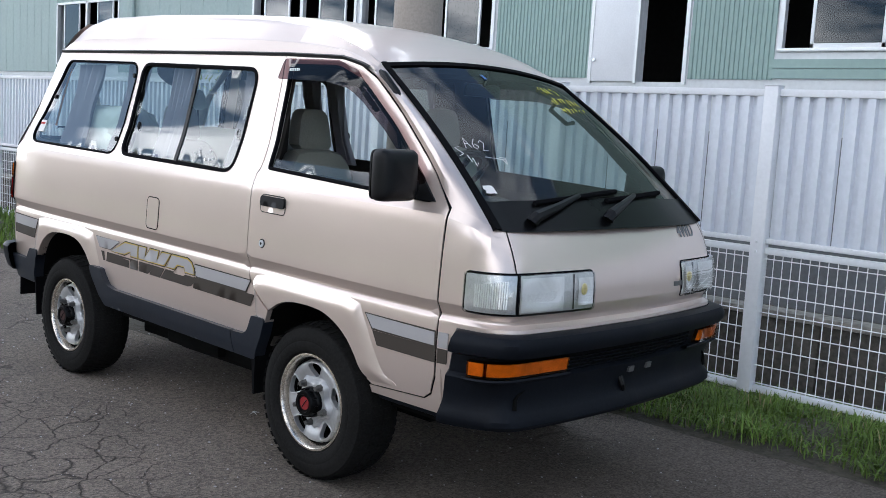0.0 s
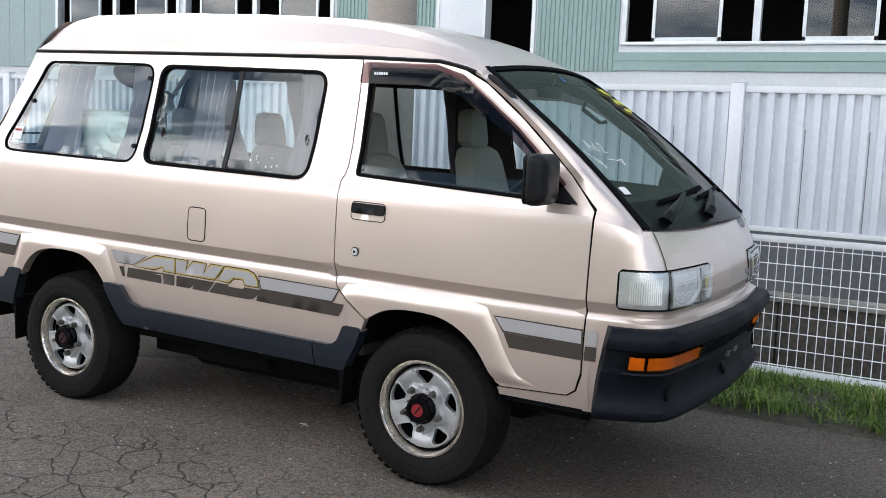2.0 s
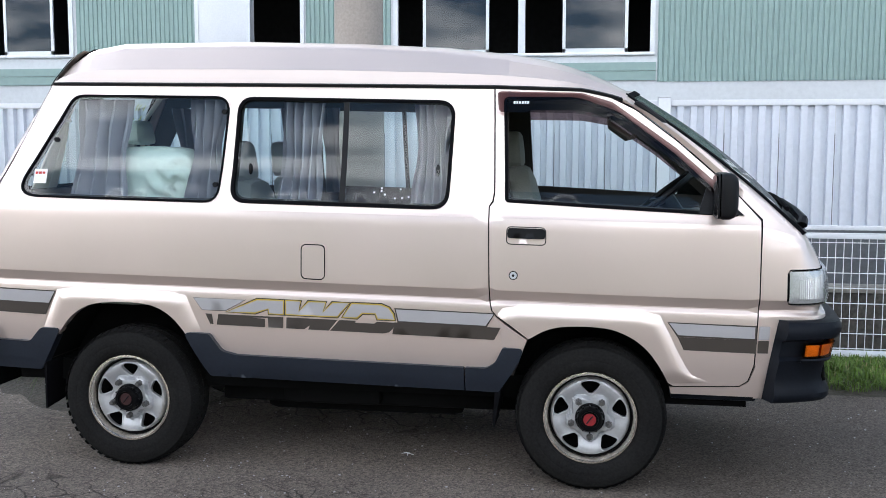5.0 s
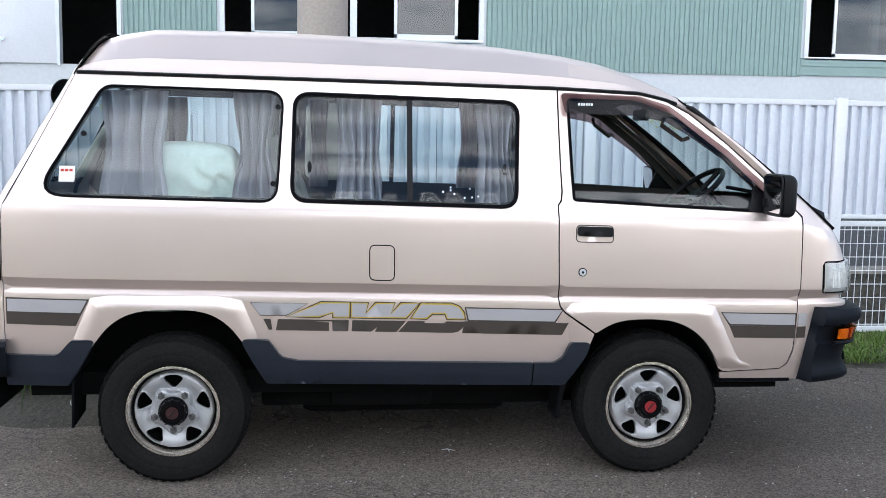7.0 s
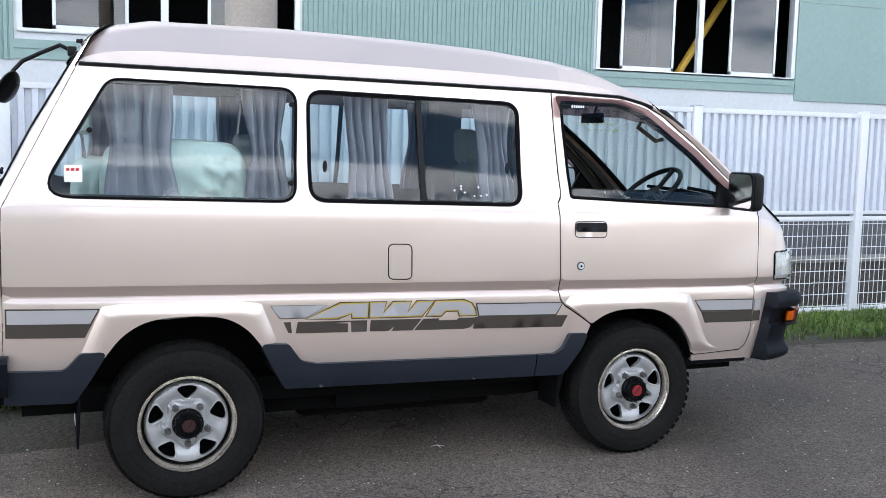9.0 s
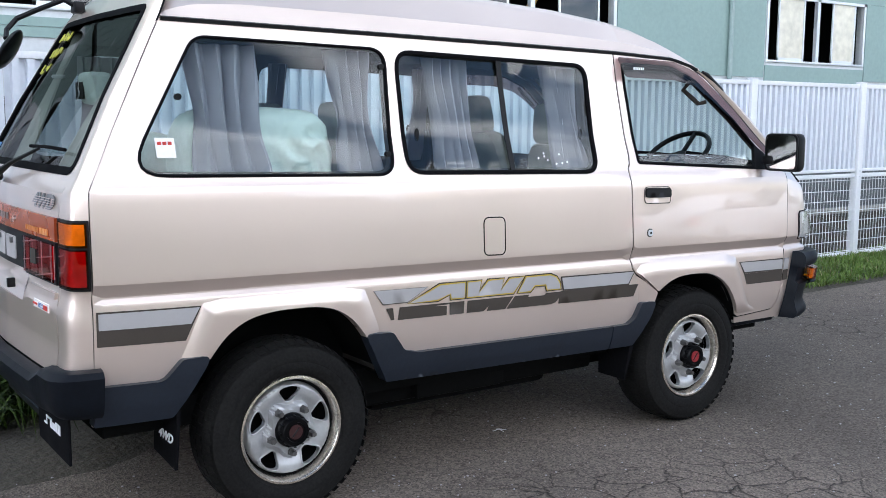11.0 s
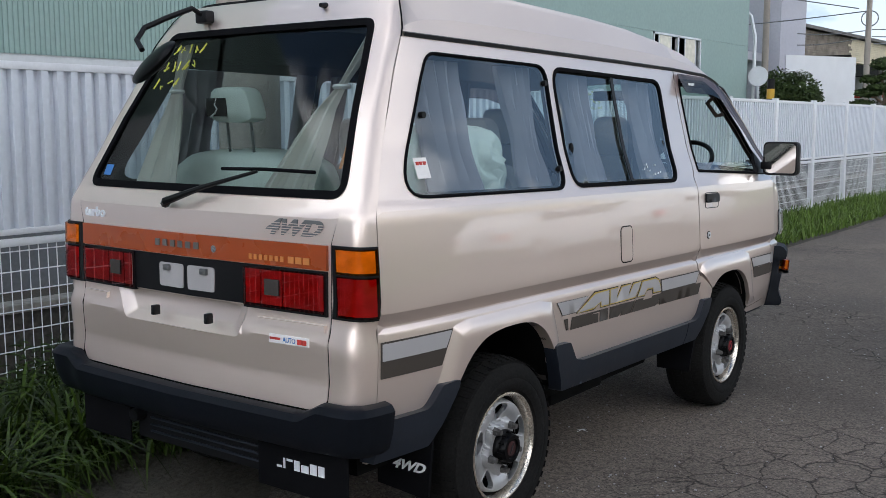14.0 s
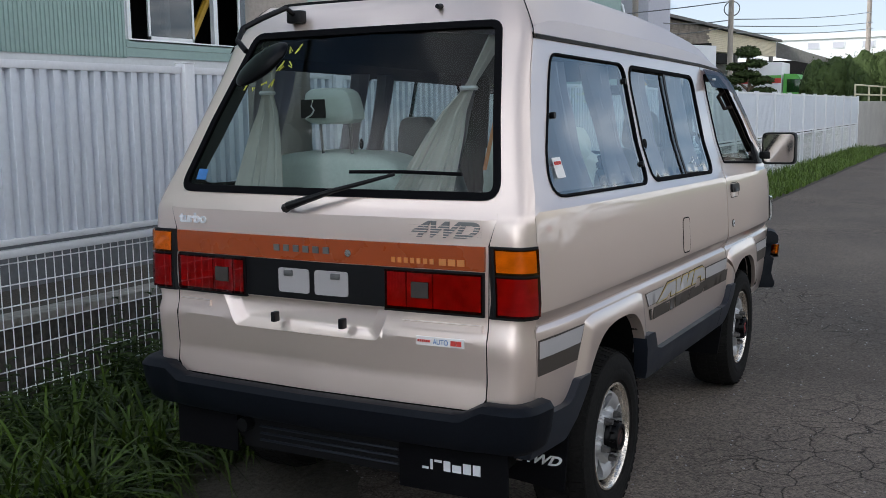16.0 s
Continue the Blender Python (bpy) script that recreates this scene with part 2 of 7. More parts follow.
RED = mat("red_lens", (0.30, 0.004, 0.007), 0.14, 0, 0.1, 20, 150, coat=0.35, bump=0.0008)
GARNISH = mat("orange_garnish", (0.31, 0.055, 0.009), 0.28, 0, 0.06, 4, 200, coat=0.2)
DECAL_L = mat("pale_grey_decal", (0.37, 0.355, 0.355), 0.65, 0, 0.04, 6, 200, spec=0.25)
DECAL_D = mat("brown_grey_decal", (0.058, 0.048, 0.040), 0.55, 0, 0.06, 6, 200, spec=0.18)
DECAL_Y = mat("yellow_decal", (0.46, 0.33, 0.035), 0.35, 0, 0.06, 6, 200)
CLOTH = mat("grey_seat_cloth", (0.30, 0.29, 0.28), 0.9, 0, 0.12, 6, 300, bump=0.001)
BEIGE = mat("seat_cover", (0.26, 0.25, 0.215), 0.75, 0, 0.1, 5, 120, bump=0.002)
CURTAIN = mat("grey_curtain", (0.34, 0.305, 0.335), 0.85, 0, 0.1, 5, 260)
LACE = mat("pale_curtain", (0.60, 0.56, 0.50), 0.85, 0, 0.1, 5, 260)
TRIM = mat("interior_trim", (0.042, 0.036, 0.032), 0.7, 0, 0.12, 5, 120, spec=0.3)
HEADLINING = mat("headlining", (0.065, 0.062, 0.058), 0.9, 0, 0.08, 5, 120)
WHITE = mat("white_paint", (0.72, 0.73, 0.76), 0.45, 0, 0.05, 2, 40)
LOWER = mat("aged_white_wall", (0.60, 0.62, 0.635), 0.6, 0, 0.07, 0.8, 15)
SHEET = mat("white_sheet_metal", (0.655, 0.685, 0.745), 0.42, 0, 0.06, 1.5, 30)
WIRE = mat("white_coated_wire", (0.80, 0.81, 0.82), 0.45, 0.0, 0.1, 5, 60)
EMBLEM = mat("dull_red_emblem", (0.24, 0.012, 0.016), 0.45, 0, 0.2, 20, 90)
HUBRED = mat("faded_red", (0.035, 0.008, 0.008), 0.5, 0, 0.2, 20, 90)
TEAL = mat("pale_green_cladding", (0.265, 0.365, 0.34), 0.55, 0, 0.07, 0.7, 12)
TEAL_D = mat("grey_green_cladding", (0.30, 0.38, 0.37), 0.6, 0, 0.07, 0.7, 12)
CONC = mat("concrete", (0.36, 0.35, 0.33), 0.9, 0, 0.2, 1.4, 40, bump=0.003)
POLE = mat("pole_concrete", (0.33, 0.29, 0.255), 0.85, 0, 0.15, 2.5, 60, bump=0.001)
SILVER = mat("aluminium_frame", (0.66, 0.68, 0.70), 0.35, 0.3, 0.06, 4, 50)
# opaque cream: the warm backlight of the panes is put into the colour
FROST = mat("backlit_frosted_glass", (0.70, 0.65, 0.53), 0.25, 0, 0.15, 1.2, 6, spec=0.6)
PANE = glass_mat("building_glass", (0.28, 0.30, 0.31), 1.5, 0.75)
# near-black, with the shade of unlit rooms put into the colour
DARK = mat("interior_shade", (0.012, 0.012, 0.012), 0.9, 0, 0.3, 1, 10, spec=0.1)
SOIL = mat("soil", (0.055, 0.048, 0.035), 0.95, 0, 0.35, 1.5, 30, bump=0.02)
FIELD = mat("rough_field", (0.085, 0.115, 0.035), 0.9, 0, 0.45, 0.35, 9, bump=0.02)
GRASS = mat("grass_blades", (0.105, 0.165, 0.030), 0.6, 0, 0.65, 2, 30, isl=0.85, spec=0.25)
WEED = mat("weed_blades", (0.036, 0.062, 0.006), 0.5, 0, 0.9, 1.2, 30, isl=1.0, spec=0.2)
STRAW = mat("dry_grass", (0.30, 0.25, 0.13), 0.8, 0, 0.3, 2, 30, isl=0.5)
LEAFY = mat("weed_leaf", (0.030, 0.050, 0.009), 0.55, 0, 0.6, 2, 30, isl=0.7, spec=0.25)
LEAF = mat("hedge_leaves", (0.042, 0.064, 0.018), 0.7, 0, 0.4, 2, 30, isl=0.6, spec=0.2)
BARK = mat("bark", (0.14, 0.10, 0.07), 0.9, 0, 0.3, 6, 60, bump=0.01)
ASPHALT = asphalt_mat()
REDLENS = glass_mat("red_clear_lens", (0.56, 0.010, 0.013), 1.45, 0.45)
AMBERLENS = glass_mat("amber_clear_lens", (0.93, 0.40, 0.02), 1.45, 0.45)
LAMPBACK = mat("lamp_back", (0.78, 0.77, 0.76), 0.4, 0.1, 0.3, 4, 25, bump=0.0004)
REFL = mat("lamp_reflector", (0.93, 0.93, 0.92), 0.16, 0.45, 0.05, 30, 200)
LAMPIN = mat("lamp_housing", (0.66, 0.66, 0.65), 0.2, 0.45, 0.15, 30, 150, bump=0.001)
BULB = mat("yellow_bulb", (0.62, 0.52, 0.20), 0.3, 0, 0.1, 20, 90)
AMBERT = mat("pale_orange_print", (0.55, 0.20, 0.05), 0.4, 0, 0.05, 5, 60)
PLINTH = mat("dark_plinth", (0.135, 0.142, 0.15), 0.85, 0, 0.2, 0.9, 20)
COPING = mat("pale_coping", (0.27, 0.25, 0.22), 0.9, 0, 0.4, 1.6, 20, bump=0.003)
OLDCONC = mat("stained_concrete", (0.075, 0.068, 0.058), 0.95, 0, 0.5, 1.2, 30, bump=0.004)
YELLOW = mat("yellow_paint", (0.55, 0.33, 0.03), 0.5, 0, 0.15, 3, 40)
BADGE = mat("badge_grey", (0.16, 0.16, 0.16), 0.3, 0.4, 0.05, 5, 60)
PAPER = mat("white_paper", (0.80, 0.78, 0.76), 0.7, 0, 0.04, 8, 90)
BLUE = mat("blue_print", (0.04, 0.16, 0.42), 0.5, 0, 0.05, 8, 90)
REDP = mat("red_print", (0.55, 0.05, 0.04), 0.5, 0, 0.05, 8, 90)
CHALK = mat("yellow_marker", (0.62, 0.62, 0.10), 0.7, 0, 0.2, 8, 90)
WHITEM = mat("white_marker", (0.8, 0.82, 0.82), 0.7, 0, 0.2, 8, 90)
LIME = mat("truck_green", (0.12, 0.42, 0.08), 0.4, 0, 0.05, 2, 30)


# ---- mesh helpers ----
def part(name, bm, material, parent=None, label="", sharp=0.6):
    """Links a bmesh as one mesh object, under a thing or a part."""
    bm.normal_update()
    for f in bm.faces:
        f.smooth = True
    for e in bm.edges:
        if len(e.link_faces) != 2 or e.calc_face_angle(0) > sharp:
            e.smooth = False
    me = bpy.data.meshes.new(name)
    bm.to_mesh(me)
    bm.free()
    me.materials.append(material)
    ob = new(name, me)
    if parent is not None:
        ob.parent = parent
    if label:
        ob["label"] = label
    return ob


def thing(name, label, category, m=None, group="", kind=""):
    ob = new(name)
    ob.empty_display_size = 0.1
    if m is not None:
        ob.matrix_basis = m
    return tagged(ob, label, category, group, kind)


def box(bm, x0, y0, z0, x1, y1, z1, bev=0.0):
    geo = bmesh.ops.create_cube(bm, size=1, matrix=Matrix.Translation(((x0 + x1) / 2, (y0 + y1) / 2, (z0 + z1) / 2)) @ Matrix.Diagonal((x1 - x0, y1 - y0, z1 - z0, 1)))
    if bev:
        es = {e for v in geo["verts"] for e in v.link_edges}
        bmesh.ops.bevel(bm, geom=list(es), offset=bev, segments=2, affect='EDGES', profile=0.5)
    return bm


def bx(*a, bev=0.0):
    return box(bmesh.new(), *a, bev=bev)


def cyl(bm, p0, p1, r0, r1=None, seg=16, cap=True):
    p0, p1 = Vector(p0), Vector(p1)
    d = p1 - p0
    m = Matrix.Translation((p0 + p1) / 2) @ d.to_track_quat('Z', 'Y').to_matrix().to_4x4()
    bmesh.ops.create_cone(bm, cap_ends=cap, segments=seg, radius1=r0, radius2=r0 if r1 is None else r1, depth=d.length, matrix=m)
    return bm


def tube(bm, pts, r, seg=8, closed=False):
    """A round tube along points."""
    pts = [Vector(p) for p in pts]
    n = len(pts)
    rings = []
    for i, p in enumerate(pts):
        a = pts[(i - 1) % n] if closed or i else p
        b = pts[(i + 1) % n] if closed or i < n - 1 else p
        q = (b - a).normalized().to_track_quat('Z', 'Y').to_matrix()
        rr = r[i] if isinstance(r, (list, tuple)) else r
        rings.append([bm.verts.new(p + q @ Vector((rr * math.cos(2 * math.pi * k / seg), rr * math.sin(2 * math.pi * k / seg), 0))) for k in range(seg)])
    for i in range(n if closed else n - 1):
        A, B = rings[i], rings[(i + 1) % n]
        for k in range(seg):
            bm.faces.new((A[k], A[(k + 1) % seg], B[(k + 1) % seg], B[k]))
    if not closed:
        bm.faces.new(rings[0][::-1])
        bm.faces.new(rings[-1])
    return bm


def loft(bm, rows, closed=False, caps=False):
    vs = [[bm.verts.new(p) for p in r] for r in rows]
    n = len(vs[0])
    for i in range(len(vs) - 1):
        for k in range(n if closed else n - 1):
            q = (vs[i][k], vs[i][(k + 1) % n], vs[i + 1][(k + 1) % n], vs[i + 1][k])
            bm.faces.new(q)
    if caps:
        bm.faces.new(vs[0][::-1])
        bm.faces.new(vs[-1])
    return bm


def revolve(bm, prof, centre, seg=48):
    """Revolves (radius, y) pairs about the y axis through centre."""
    c = Vector(centre)
    rows = [[c + Vector((r * math.cos(a), y, r * math.sin(a))) for r, y in prof] for a in (2 * math.pi * k / seg for k in range(seg))]
    return loft(bm, rows + [rows[0]])


def rounded(pts, r, seg=6):
    """A polygon with its corners rounded; r may be one radius or one per corner."""
    out = []
    pts = [p for i, p in enumerate(pts) if math.dist(p, pts[i - 1]) > 1e-4]
    n = len(pts)
    for i in range(n):
        p, a, b = Vector(pts[i]), Vector(pts[i - 1]), Vector(pts[(i + 1) % n])
        ri = r[i] if isinstance(r, (list, tuple)) else r
        u, v = (a - p), (b - p)
        lim = min(u.length, v.length) * 0.48
        ang = u.angle(v)
        d = min(ri / math.tan(ang / 2) if ang < 3.1 else 0, lim)
        if d < 1e-4:
            out.append((p.x, p.y))
            continue
        p0, p1 = p + u.normalized() * d, p + v.normalized() * d
        for k in range(seg + 1):
            t = k / seg
            q = p0 * (1 - t) ** 2 + p * 2 * t * (1 - t) + p1 * t * t
            out.append((q.x, q.y))
    return out


def dense(poly, step, closed=True):
    out = []
    poly = [p for i, p in enumerate(poly) if math.dist(p, poly[i - 1]) > 1e-4]
    n = len(poly)
    for i in range(n if closed else n - 1):
        a, b = Vector(poly[i]), Vector(poly[(i + 1) % n])
        k = max(1, math.ceil((b - a).length / step))
        out += [tuple(a.lerp(b, j / k)) for j in range(k)]
    if not closed:
        out.append(tuple(poly[-1]))
    return out


def inside(poly, P):
    poly = np.array(poly)
    x, y = P[:, 0], P[:, 1]
    c = np.zeros(len(P), bool)
    j = len(poly) - 1
    for i in range(len(poly)):
        xi, yi, xj, yj = *poly[i], *poly[j]
        if yi != yj:
            c ^= ((yi > y) != (yj > y)) & (x < (xj - xi) * (y - yi) / (yj - yi) + xi)
        j = i
    return c


def edge_dist(poly, P):
    d = np.full(len(P), 9.0)
    A = np.array(poly)
    B = np.roll(A, -1, axis=0)
    for a, b in zip(A, B):
        ab = b - a
        t = np.clip(((P - a) @ ab) / max(ab @ ab, 1e-9), 0, 1)
        d = np.minimum(d, np.hypot(*(P - a - t[:, None] * ab).T))
    return d


def panel(bm, outline, holes, fn, step=0.03, rows=None, thick=0.012, flip=False):
    """A curved sheet: the 2D outline with its holes is meshed finely and bent by fn(u, w, depth); its edges turn inward by thick."""
    loops = [dense(l, step) for l in [outline, *holes]]
    A = np.array(outline)
    us = np.arange(A[:, 0].min(), A[:, 0].max(), step)
    ws = np.array(rows) if rows is not None else np.arange(A[:, 1].min(), A[:, 1].max(), step)
    G = np.array([(u, w) for u in us for w in ws])
    keep = inside(loops[0], G)
    for h in loops[1:]:
        keep &= ~inside(h, G)
    for l in loops:
        keep &= edge_dist(l, G) > step * 0.35
    pts = [Vector(p) for l in loops for p in l] + [Vector(p) for p in G[keep]]
    edges, o = [], 0
    for l in loops:
        edges += [(o + i, o + (i + 1) % len(l)) for i in range(len(l))]
        o += len(l)
    V2, _, F, *_ = geometry.delaunay_2d_cdt(pts, edges, [], 0, 1e-5)
    C = np.array([sum((V2[i] for i in f), Vector((0, 0))) / len(f) for f in F])
    ok = inside(loops[0], C)
    for h in loops[1:]:
        ok &= ~inside(h, C)
    vs = {}

    def vert(i):
        if i not in vs:
            vs[i] = bm.verts.new(fn(V2[i].x, V2[i].y, 0.0))
        return vs[i]
    made = []
    for f, k in zip(F, ok):
        if k:
            q = [vert(i) for i in f]
            made.append(bm.faces.new(q[::-1] if flip else q))
    if thick:
        back = {v: i for i, v in vs.items()}
        rim = [e for e in {e for f in made for e in f.edges} if len(e.link_faces) == 1]
        low = {}
        for e in rim:
            for v in e.verts:
                if v not in low:
                    p = V2[back[v]]
                    low[v] = bm.verts.new(fn(p.x, p.y, -thick))
        for e in rim:
            a, b = e.verts
            if e.link_loops[0].vert is a:
                a, b = b, a
            bm.faces.new((a, b, low[b], low[a]))
    return bm


def offset_poly(poly, d):
    """Moves a closed polygon outwards by d."""
    n = len(poly)
    area = sum(poly[i - 1][0] * poly[i][1] - poly[i][0] * poly[i - 1][1] for i in range(n))
    s = 1 if area > 0 else -1
    out = []
    for i in range(n):
        a, p, b = Vector(poly[i - 1]), Vector(poly[i]), Vector(poly[(i + 1) % n])
        t = ((p - a).normalized() + (b - p).normalized())
        t = t.normalized() if t.length > 1e-6 else (b - p).normalized()
        out.append((p.x + s * d * t.y, p.y - s * d * t.x))
    return out


def gasket(bm, outline, fn, out=0.012, inn=0.012, h=0.006, low=-0.012):
    """A rubber strip along a closed outline, raised by h."""
    o = dense(outline, 0.03)
    a, b = offset_poly(o, out), offset_poly(o, -inn)
    rows = []
    for p, q in zip(a, b):
        m = ((p[0] + q[0]) / 2, (p[1] + q[1]) / 2)
        rows.append([fn(*p, low), fn(*p, h * 0.6), fn(*m, h), fn(*q, h * 0.6), fn(*q, low)])
    return loft(bm, rows + [rows[0]])


def text_bm(s, size, shear=0.0, thick=0.0015, bold=0.0):
    """Built-in-font lettering as a bmesh in the xy plane, starting at the origin."""
    cu = bpy.data.curves.new("lettering", 'FONT')
    cu.body, cu.size, cu.shear, cu.extrude, cu.offset = s, size, shear, thick, bold
    ob = bpy.data.objects.new("lettering", cu)
    scene.collection.objects.link(ob)
    me = bpy.data.meshes.new_from_object(ob.evaluated_get(bpy.context.evaluated_depsgraph_get()))
    bm = bmesh.new()
    bm.from_mesh(me)
    bpy.data.objects.remove(ob)
    bpy.data.meshes.remove(me)
    bpy.data.curves.remove(cu)
    return bm


# ---- the ground and the road ----
def flat(name, pts, z, material, label, category):
    bm = bmesh.new()
    bm.faces.new([bm.verts.new((x, y, z)) for x, y in pts])
    return tagged(part(name, bm, material), label, category, kind="structure")


flat("ground", [(-400, -400), (400, -400), (400, 400), (-400, 400)], -0.04, FIELD, "rough green field beyond the road", "ground")


def edge_y(x):
    """The road's ragged edge along the verge."""
    return 0.9 + 0.36 * min(1, max(0, (x + 0.2) / 2.6)) + 0.05 * noise.noise((x * 0.9, 3, 0)) + 0.03 * noise.noise((x * 4, 7, 0))


bm = bmesh.new()
xs = [-60 + 0.25 * i for i in range(0, 620)]
loft(bm, [[(x, -8.9, -0.04), (x, -8.8 + 0.1 * noise.noise((x, 2, 0)), -0.014), (x, -7.8, -0.014), (x, -3, -0.014), (x, edge_y(x) - 0.3, -0.014), (x, edge_y(x), -0.018), (x, edge_y(x) + 0.03, -0.04)] for x in xs])
bm.normal_update()
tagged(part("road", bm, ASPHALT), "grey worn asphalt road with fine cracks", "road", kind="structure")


# ---- the fence ----
FY = 2.35
POSTS = [1.07 - 1.93 * k for k in range(12, 0, -1)] + [1.07, 2.70, 4.75, 6.62, 8.47] + [8.47 + 1.9 * k for k in range(1, 15)]
FENCE_END = POSTS[-1]


fence = thing("fence", "white steel fence, ribbed sheets above wire mesh", "fence")


def fence_post():
    bm = bx(-0.045, -0.05, -0.05, 0.045, 0.03, 1.93, bev=0.006)
    box(bm, -0.048, -0.053, 1.93, 0.048, 0.033, 1.937, bev=0.002)
    ob = part("fence_post", bm, WHITE, fence, "white square steel post")
    for z in (0.97, 0.91):
        bm = bmesh.new()
        cyl(bm, (0, -0.056, z), (0, -0.05, z), 0.009, seg=8)
        part("bolt", bm, SILVER, ob)
    return ob


def fence_panel(length):
    a, b = 0.047, length - 0.047
    ob = part("top_rail", bx(a, -0.025, 1.868, b, 0.02, 1.912, bev=0.004), WHITE, fence)
    for z0, z1 in ((0.962, 0.995), (0.898, 0.940), (0.025, 0.068)):
        part("rail", bx(a, -0.025, z0, b, 0.02, z1, bev=0.004), WHITE, ob)
    n = max(1, round((b - a) / 0.42))
    w = (b - a) / n
    for i in range(n):
        x0 = a + i * w + 0.003
        x1 = a + (i + 1) * w - 0.003
        prof = []
        m = max(2, round((x1 - x0) / 0.09))
        p = (x1 - x0) / m
        for k in range(m):
            q = x0 + k * p
            prof += [(q, 0.016), (q + p * 0.40, 0.016), (q + p * 0.47, -0.020), (q + p * 0.93, -0.020)]
        prof.append((x1, 0.016))
        bm = bmesh.new()
        loft(bm, [[(x, y, 0.99) for x, y in prof], [(x, y, 1.872) for x, y in prof]])
        part("ribbed_sheet", bm, SHEET, ob, sharp=0.3)
    bm = bmesh.new()
    k = int((b - a) / 0.056)
    for i in range(1, k):
        x = a + (b - a) * i / k
        cyl(bm, (x, -0.006, 0.06), (x, -0.006, 0.905), 0.0031, seg=5, cap=False)
    for i in range(8):
        z = 0.085 + i * 0.112
        cyl(bm, (a, -0.010, z), (b, -0.010, z), 0.0037, seg=5, cap=False)
    part("wire_mesh", bm, WIRE, ob, "pale welded wire mesh")
    return ob


panels = {}
for x0, x1 in zip(POSTS, POSTS[1:]):
    L = round(x1 - x0, 2)
    if L in panels:
        copy_thing(panels[L], pose(x0, FY, 0))
    else:
        panels[L] = fence_panel(L)
        panels[L].matrix_basis = pose(x0, FY, 0)
first_post = fence_post()
first_post.matrix_basis = pose(POSTS[0], FY, 0)
for x in POSTS[1:]:
    copy_thing(first_post, pose(x, FY, 0))

# ---- low concrete footing and yard wall behind the fence ----
bm = bmesh.new()
box(bm, -24, 2.45, -0.05, FENCE_END, 2.6, 0.02)
tagged(part("kerb", bm, CONC), "grey concrete footing under the white fence", "kerb", kind="structure")
coping = tagged(part("wall_yard", bx(-24, 2.66, 0.455, 34, 2.84, 0.505, bev=0.008), COPING), "low stained concrete wall with a paler coping behind the fence", "wall", kind="structure")
slab = part("wall_panel", bx(-24, 2.69, -0.05, -22.212, 2.81, 0.455, bev=0.006), OLDCONC, coping, "dark stained concrete panel")
for k in range(1, 32):
    p = new("wall_panel", slab.data)
    p.parent = coping
    p.matrix_basis = pose(1.8 * k, 0, 0)
tagged(part("wall_store", bx(-24, 6.0, -0.05, 34, 6.15, 1.45, bev=0.01), PLINTH), "plain grey wall across the yard", "wall", kind="structure")

# ---- the green factory building ----
BY = 9.8
# the wall's top is unseen; its height is set for the shadow it casts
BTOP = 8.15
WIN = [(-22.5, -19.0, 2.75, 4.4), (-13.2, -9.75, 3.0, 4.4), (-9.65, -6.15, 3.0, 4.4), (-3.22, -2.36, 2.45, 4.7), (-0.95, 2.92, 2.93, 4.4), (7.93, 12.0, 2.80, 4.4), (16.4, 19.95, 2.78, 4.15), (23.8, 27.2, 2.70, 4.15)]
factory = thing("factory_building", "long pale green clad factory building with sliding windows", "building")


def corrugated(bm, x0, x1, z0, z1, pitch=0.076, depth=0.017, y=BY):
    n = max(1, round((x1 - x0) / pitch))
    p = (x1 - x0) / n
    prof = []
    for k in range(n):
        for f, d in ((0, 0), (0.16, 0), (0.28, 1), (0.88, 1)):
            prof.append((x0 + (k + f) * p, y - depth * d))
    prof.append((x1, y))
    loft(bm, [[(a, b, z0) for a, b in prof], [(a, b, z1) for a, b in prof]])


def wall_pieces(x0, x1, z0, z1):
    """Rectangles of the wall left over between the openings."""
    out = []
    cuts = sorted({x0, x1, *[min(max(v, x0), x1) for w in WIN for v in w[:2]]})
    for a, b in zip(cuts, cuts[1:]):
        m = (a + b) / 2
        hit = [w for w in WIN if w[0] <= m <= w[1]]
        if hit:
            w = hit[0]
            if w[2] > z0:
                out.append((a, b, z0, w[2]))
            out.append((a, b, w[3], z1))
        else:
            out.append((a, b, z0, z1))
    return out


for a, b, z0, z1 in wall_pieces(-30, 31.2, 0, BTOP):
    part("wall", bx(a, BY + 0.004, z0, b, BY + 0.2, z1), LOWER, factory, "white painted lower wall")
for a, b, z0, z1 in wall_pieces(-30, 31.2, 0, BTOP):
    if z1 > 4.3 and z0 > 4 and b < 12.5:
        bm = bmesh.new()
        corrugated(bm, a, b, z0, z1)
        part("corrugated_cladding", bm, TEAL, factory, "pale green corrugated cladding", sharp=0.5)
for a, b in ((-6.1, -4.08), (-2.32, -0.99), (2.96, 7.89)):
    bm = bmesh.new()
    corrugated(bm, a, b, 2.50, BTOP)
    part("corrugated_cladding", bm, TEAL, factory, "pale green corrugated cladding", sharp=0.5)
for a, b in ((-30, -22.5), (-19.0, -13.2), (-9.745, -9.655)):
    n = int((b - a) / 0.45)
    for k in range(n):
        part("cladding_board", bx(a + (b - a) * k / n + 0.006, BY - 0.02, 2.5, a + (b - a) * (k + 1) / n - 0.006, BY + 0.004, BTOP), TEAL_D, factory)
bm = bmesh.new()
for a, b in ((12.04, 16.36), (19.99, 23.76), (27.24, 31.25)):
    box(bm, a, BY - 0.02, 2.4, b, BY + 0.004, 4.15)
